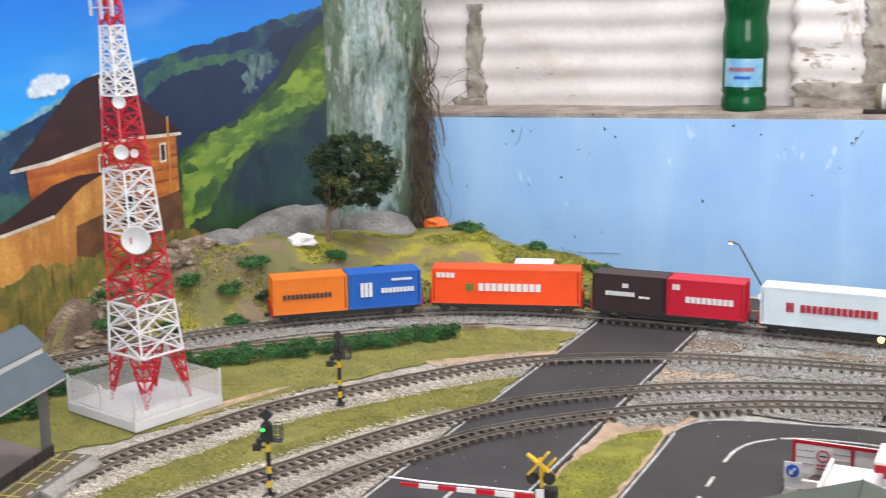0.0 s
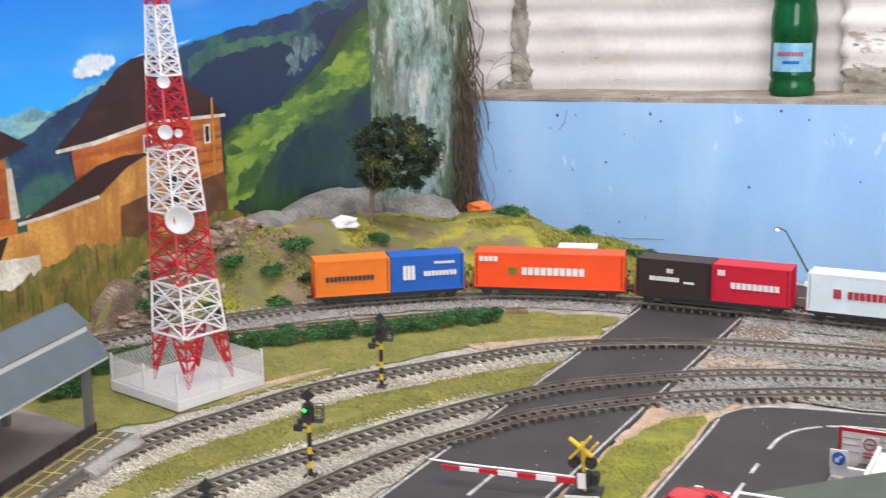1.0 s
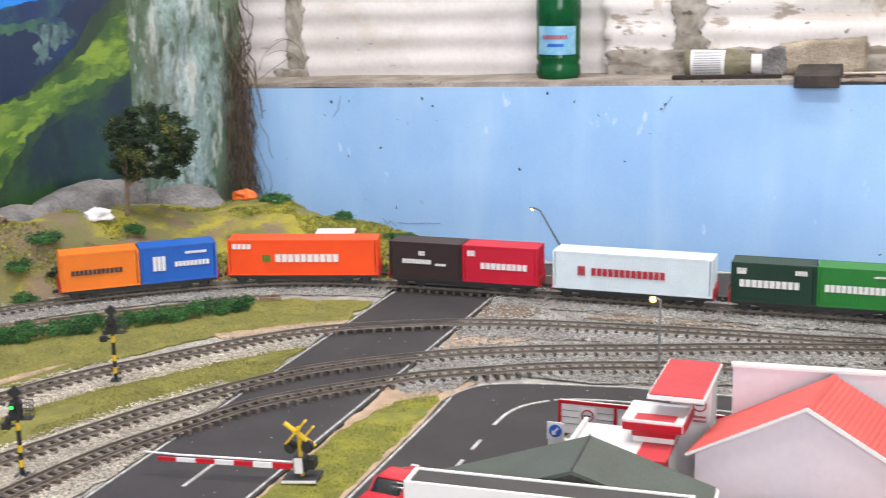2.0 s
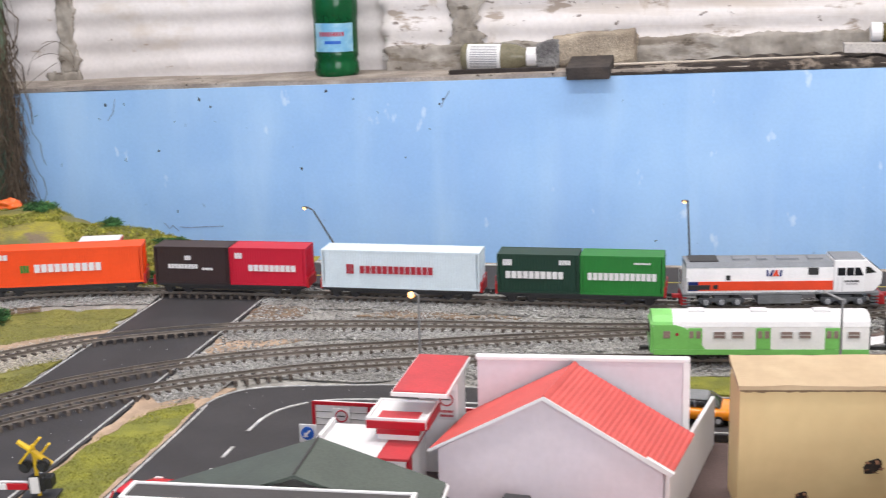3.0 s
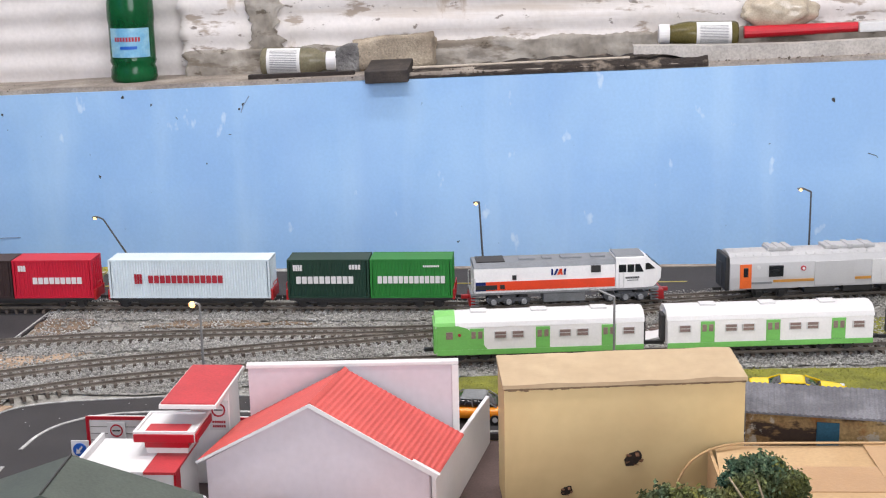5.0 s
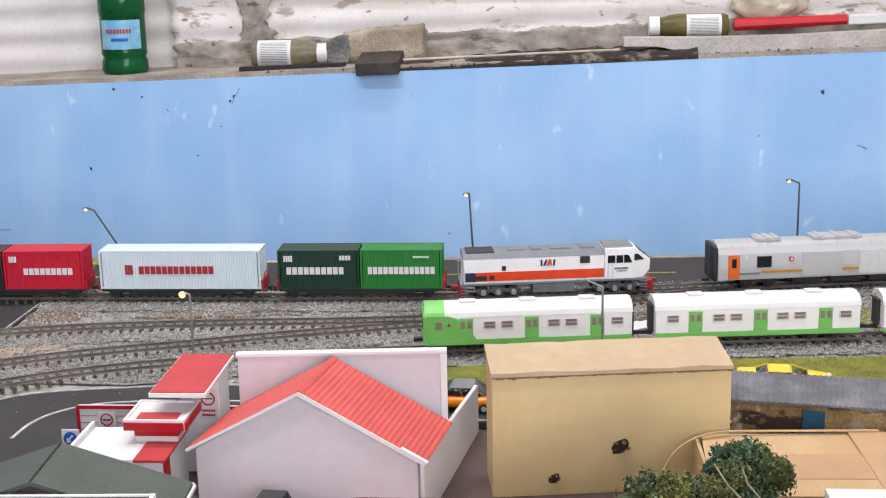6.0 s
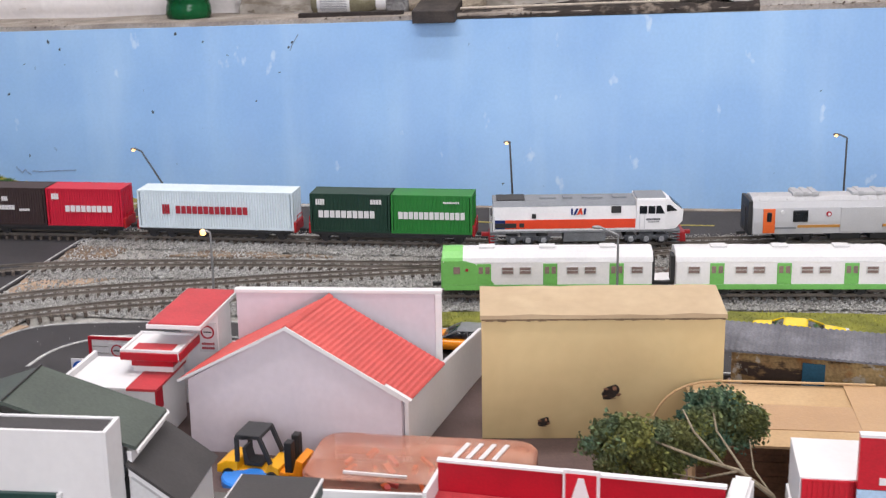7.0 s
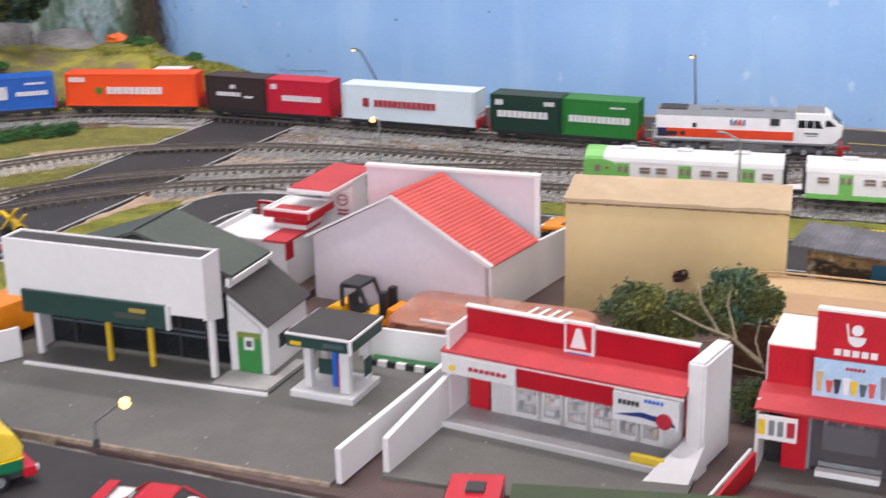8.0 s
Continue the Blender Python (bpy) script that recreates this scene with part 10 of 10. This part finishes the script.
part("film", bb, mat("brown_film", (0.52, 0.45, 0.35), 0.2, 0.15, 60, 500, 0.05), bag, smooth=True)

# ---- hill rocks, bushes and tree ----
def boulder(m, sx, sy, sz, label, material="rock", seed=0.0, rough=0.2):
    r_ = thing("rock_mound", label, "rock", m)
    b_ = bmesh.new()
    bmesh.ops.create_icosphere(b_, subdivisions=4, radius=1)
    for v in b_.verts:
        p = v.co.copy()
        v.co = Vector((p.x * sx, p.y * sy, max(-0.35, p.z) * sz)) * (1 + rough * noise.noise(p * 1.6 + Vector((seed, 0, 0))) + rough * 0.5 * noise.noise(p * 4.5 + Vector((seed, 3, 0))) + 0.03 * noise.noise(p * 14))
    part("mass", b_, material, r_, smooth=True)
    return r_


boulder(pose(-0.824, 0.925, 0.046, 0, 0, 3), 0.024, 0.080, 0.022, "low grey plaster mound before the banner", seed=1, rough=0.14)
boulder(pose(-0.820, 1.052, 0.040, 0, 0, 0), 0.028, 0.118, 0.033, "long grey plaster rock mound before the banner", seed=2, rough=0.14)
boulder(pose(-0.765, 1.165, 0.024, 0, 0, -12), 0.062, 0.034, 0.030, "grey plaster rock mound on the hilltop", seed=3, rough=0.14)
M["bank"] = mat("tan_bank_rock", (0.36, 0.29, 0.21), 0.95, 0.35, 70, 400, 0.9, col2=(0.13, 0.085, 0.06), dist=0.003)
rng = random.Random(19)
for k in range(24):
    y = 0.655 + k * 0.0108
    x = -0.838 + rng.uniform(-0.004, 0.026)
    r_ = rng.uniform(0.007, 0.015)
    boulder(pose(x, y, hill(x, y) - 0.001, 0, 0, rng.uniform(0, 180)), r_, r_ * rng.uniform(1.0, 1.7), r_ * rng.uniform(0.5, 0.9), "rough tan and brown rock in the bank beside the track", "bank", 4 + k, 0.5)
w_ = boulder(pose(-0.757, 0.985, hill(-0.757, 0.985) + 0.003, 0, 0, 27), 0.0150, 0.0065, 0.0085, "white plaster lump on the hilltop", "white", 6, 0.4)
o_ = boulder(pose(-0.692, 1.175, hill(-0.692, 1.175) + 0.004, 0, 0, 5), 0.014, 0.010, 0.0075, "orange plastic scrap on the hill", "orange", 7, 0.4)


def bush(x, y, r, h, material="bush", seed=1, label="clump of green foam foliage on the hill"):
    b_ = thing("foliage_clump", label, "bush", pose(x, y, hill(x, y)), "foliage clumps")
    rng = np.random.default_rng(seed)
    c = [(rng.uniform(-1, 1) * r * 0.85, rng.uniform(-1, 1) * r * 0.7, rng.uniform(0.10, 0.60) * h) for k in range(9)]
    leaves("foliage", c, [r * rng.uniform(0.3, 0.65) for k in c], int(1200 + 130000 * r), 0.0010, material, b_, seed, 0.5)


for k, (x, y, r, h) in enumerate(((-0.665, 0.925, 0.014, 0.014), (-0.632, 0.975, 0.011, 0.011), (-0.555, 0.998, 0.014, 0.008), (-0.468, 1.032, 0.011, 0.010), (-0.478, 1.095, 0.014, 0.010), (-0.398, 1.065, 0.012, 0.008), (-0.640, 1.150, 0.018, 0.010),
                                  (-0.722, 1.000, 0.012, 0.006), (-0.705, 0.960, 0.009, 0.007), (-0.775, 0.915, 0.020, 0.008), (-0.715, 0.885, 0.012, 0.014), (-0.752, 0.845, 0.012, 0.012), (-0.790, 0.795, 0.013, 0.012), (-0.822, 0.745, 0.012, 0.010), (-0.838, 0.835, 0.012, 0.012), (-0.555, 1.130, 0.015, 0.009), (-0.801, 0.844, 0.013, 0.014), (-0.7745, 0.871, 0.013, 0.016), (-0.827, 0.7546, 0.012, 0.012), (-0.676, 1.004, 0.010, 0.010))):
    bush(x, y, r, h, "bush", 30 + k)
bush(-0.748, 0.905, 0.012, 0.020, "bush_dark", 60, "brown and dark green shrub on the hill")
hedge_ = thing("hedge_row", "row of dark green foam bushes along the lawn", "hedge", pose(0, 0, 0))
rng = np.random.default_rng(77)
lp, lw2 = spline([(-0.795, 0.575), (-0.745, 0.655), (-0.695, 0.728), (-0.660, 0.768), (-0.605, 0.822), (-0.560, 0.868), (-0.530, 0.893)], 0.022)
behind, behind_ways = spline([(-0.800, 0.505), (-0.768, 0.540), (-0.738, 0.580)], 0.020)
lp, lw2 = list(lp) + list(behind), list(lw2) + list(behind_ways)
for n_bush, (p, d) in enumerate(zip(lp, lw2)):
    hp, hr = [], []
    for k in range(8):
        u, v_ = rng.uniform(-0.012, 0.012), rng.uniform(-0.011, 0.011)
        hp.append((p.x - d.y * u + d.x * v_, p.y + d.x * u + d.y * v_, rng.uniform(0.002, 0.009)))
        hr.append(rng.uniform(0.005, 0.009))
    leaves("bush", hp, hr, 2600, 0.0010, "bush", hedge_, 78 + n_bush)
old = thing("buried_rail", "rusty disused rail half buried beside the hedge", "rail", pose(0, 0, 0))
for off in (0.014, 0.024):
    pts_, ways_ = spline([(-0.80, 0.605), (-0.715, 0.735), (-0.655, 0.795), (-0.60, 0.845), (-0.545, 0.892), (-0.515, 0.910)], 0.01)
    rb_ = bmesh.new()
    for a, b, d in zip(pts_, pts_[1:], ways_):
        bar((a.x - d.y * off, a.y + d.x * off, 0.0022), (b.x - d.y * off, b.y + d.x * off, 0.0022), 0.0016, 0.0020, rb_)
    part("rail", rb_, "earth", old)
ht = thing("hill_tree", "dark green model tree with a rounded open crown", "tree", pose(-0.744, 1.018, hill(-0.744, 1.018) - 0.001))
tb = bmesh.new()
rod((0, 0, 0), (0.002, 0, 0.040), 0.0028, 0.0020, 8, tb)
for k in range(9):
    a = k * 2.4
    e = Vector((0.026 * math.cos(a) + 0.014, 0.020 * math.sin(a), 0.060 + 0.008 * (k % 5)))
    rod((0.002, 0, 0.030 + 0.003 * (k % 4)), e, 0.0012, 0.0005, 6, tb)
part("trunk", tb, "earth", ht)
rng = np.random.default_rng(15)
tc, tr_ = [], []
for k in range(150):
    a, rr, zz = rng.uniform(0, math.tau), rng.uniform(0.2, 1) ** 0.5, rng.uniform(-1, 1)
    wz = math.sqrt(max(0.05, 1 - zz * zz * 0.8))
    tc.append((0.024 + 0.050 * rr * wz * math.cos(a), 0.012 + 0.036 * rr * wz * math.sin(a), 0.075 + 0.034 * zz))
    tr_.append(rng.uniform(0.004, 0.010))
leaves("crown", tc, tr_, 52000, 0.0013, "bush_dark", ht, 16, 0.8, 0.1)
leaves("crown", tc[::6], tr_[::6], 7000, 0.0014, "leaf_olive", ht, 17, 0.8, 0.1)
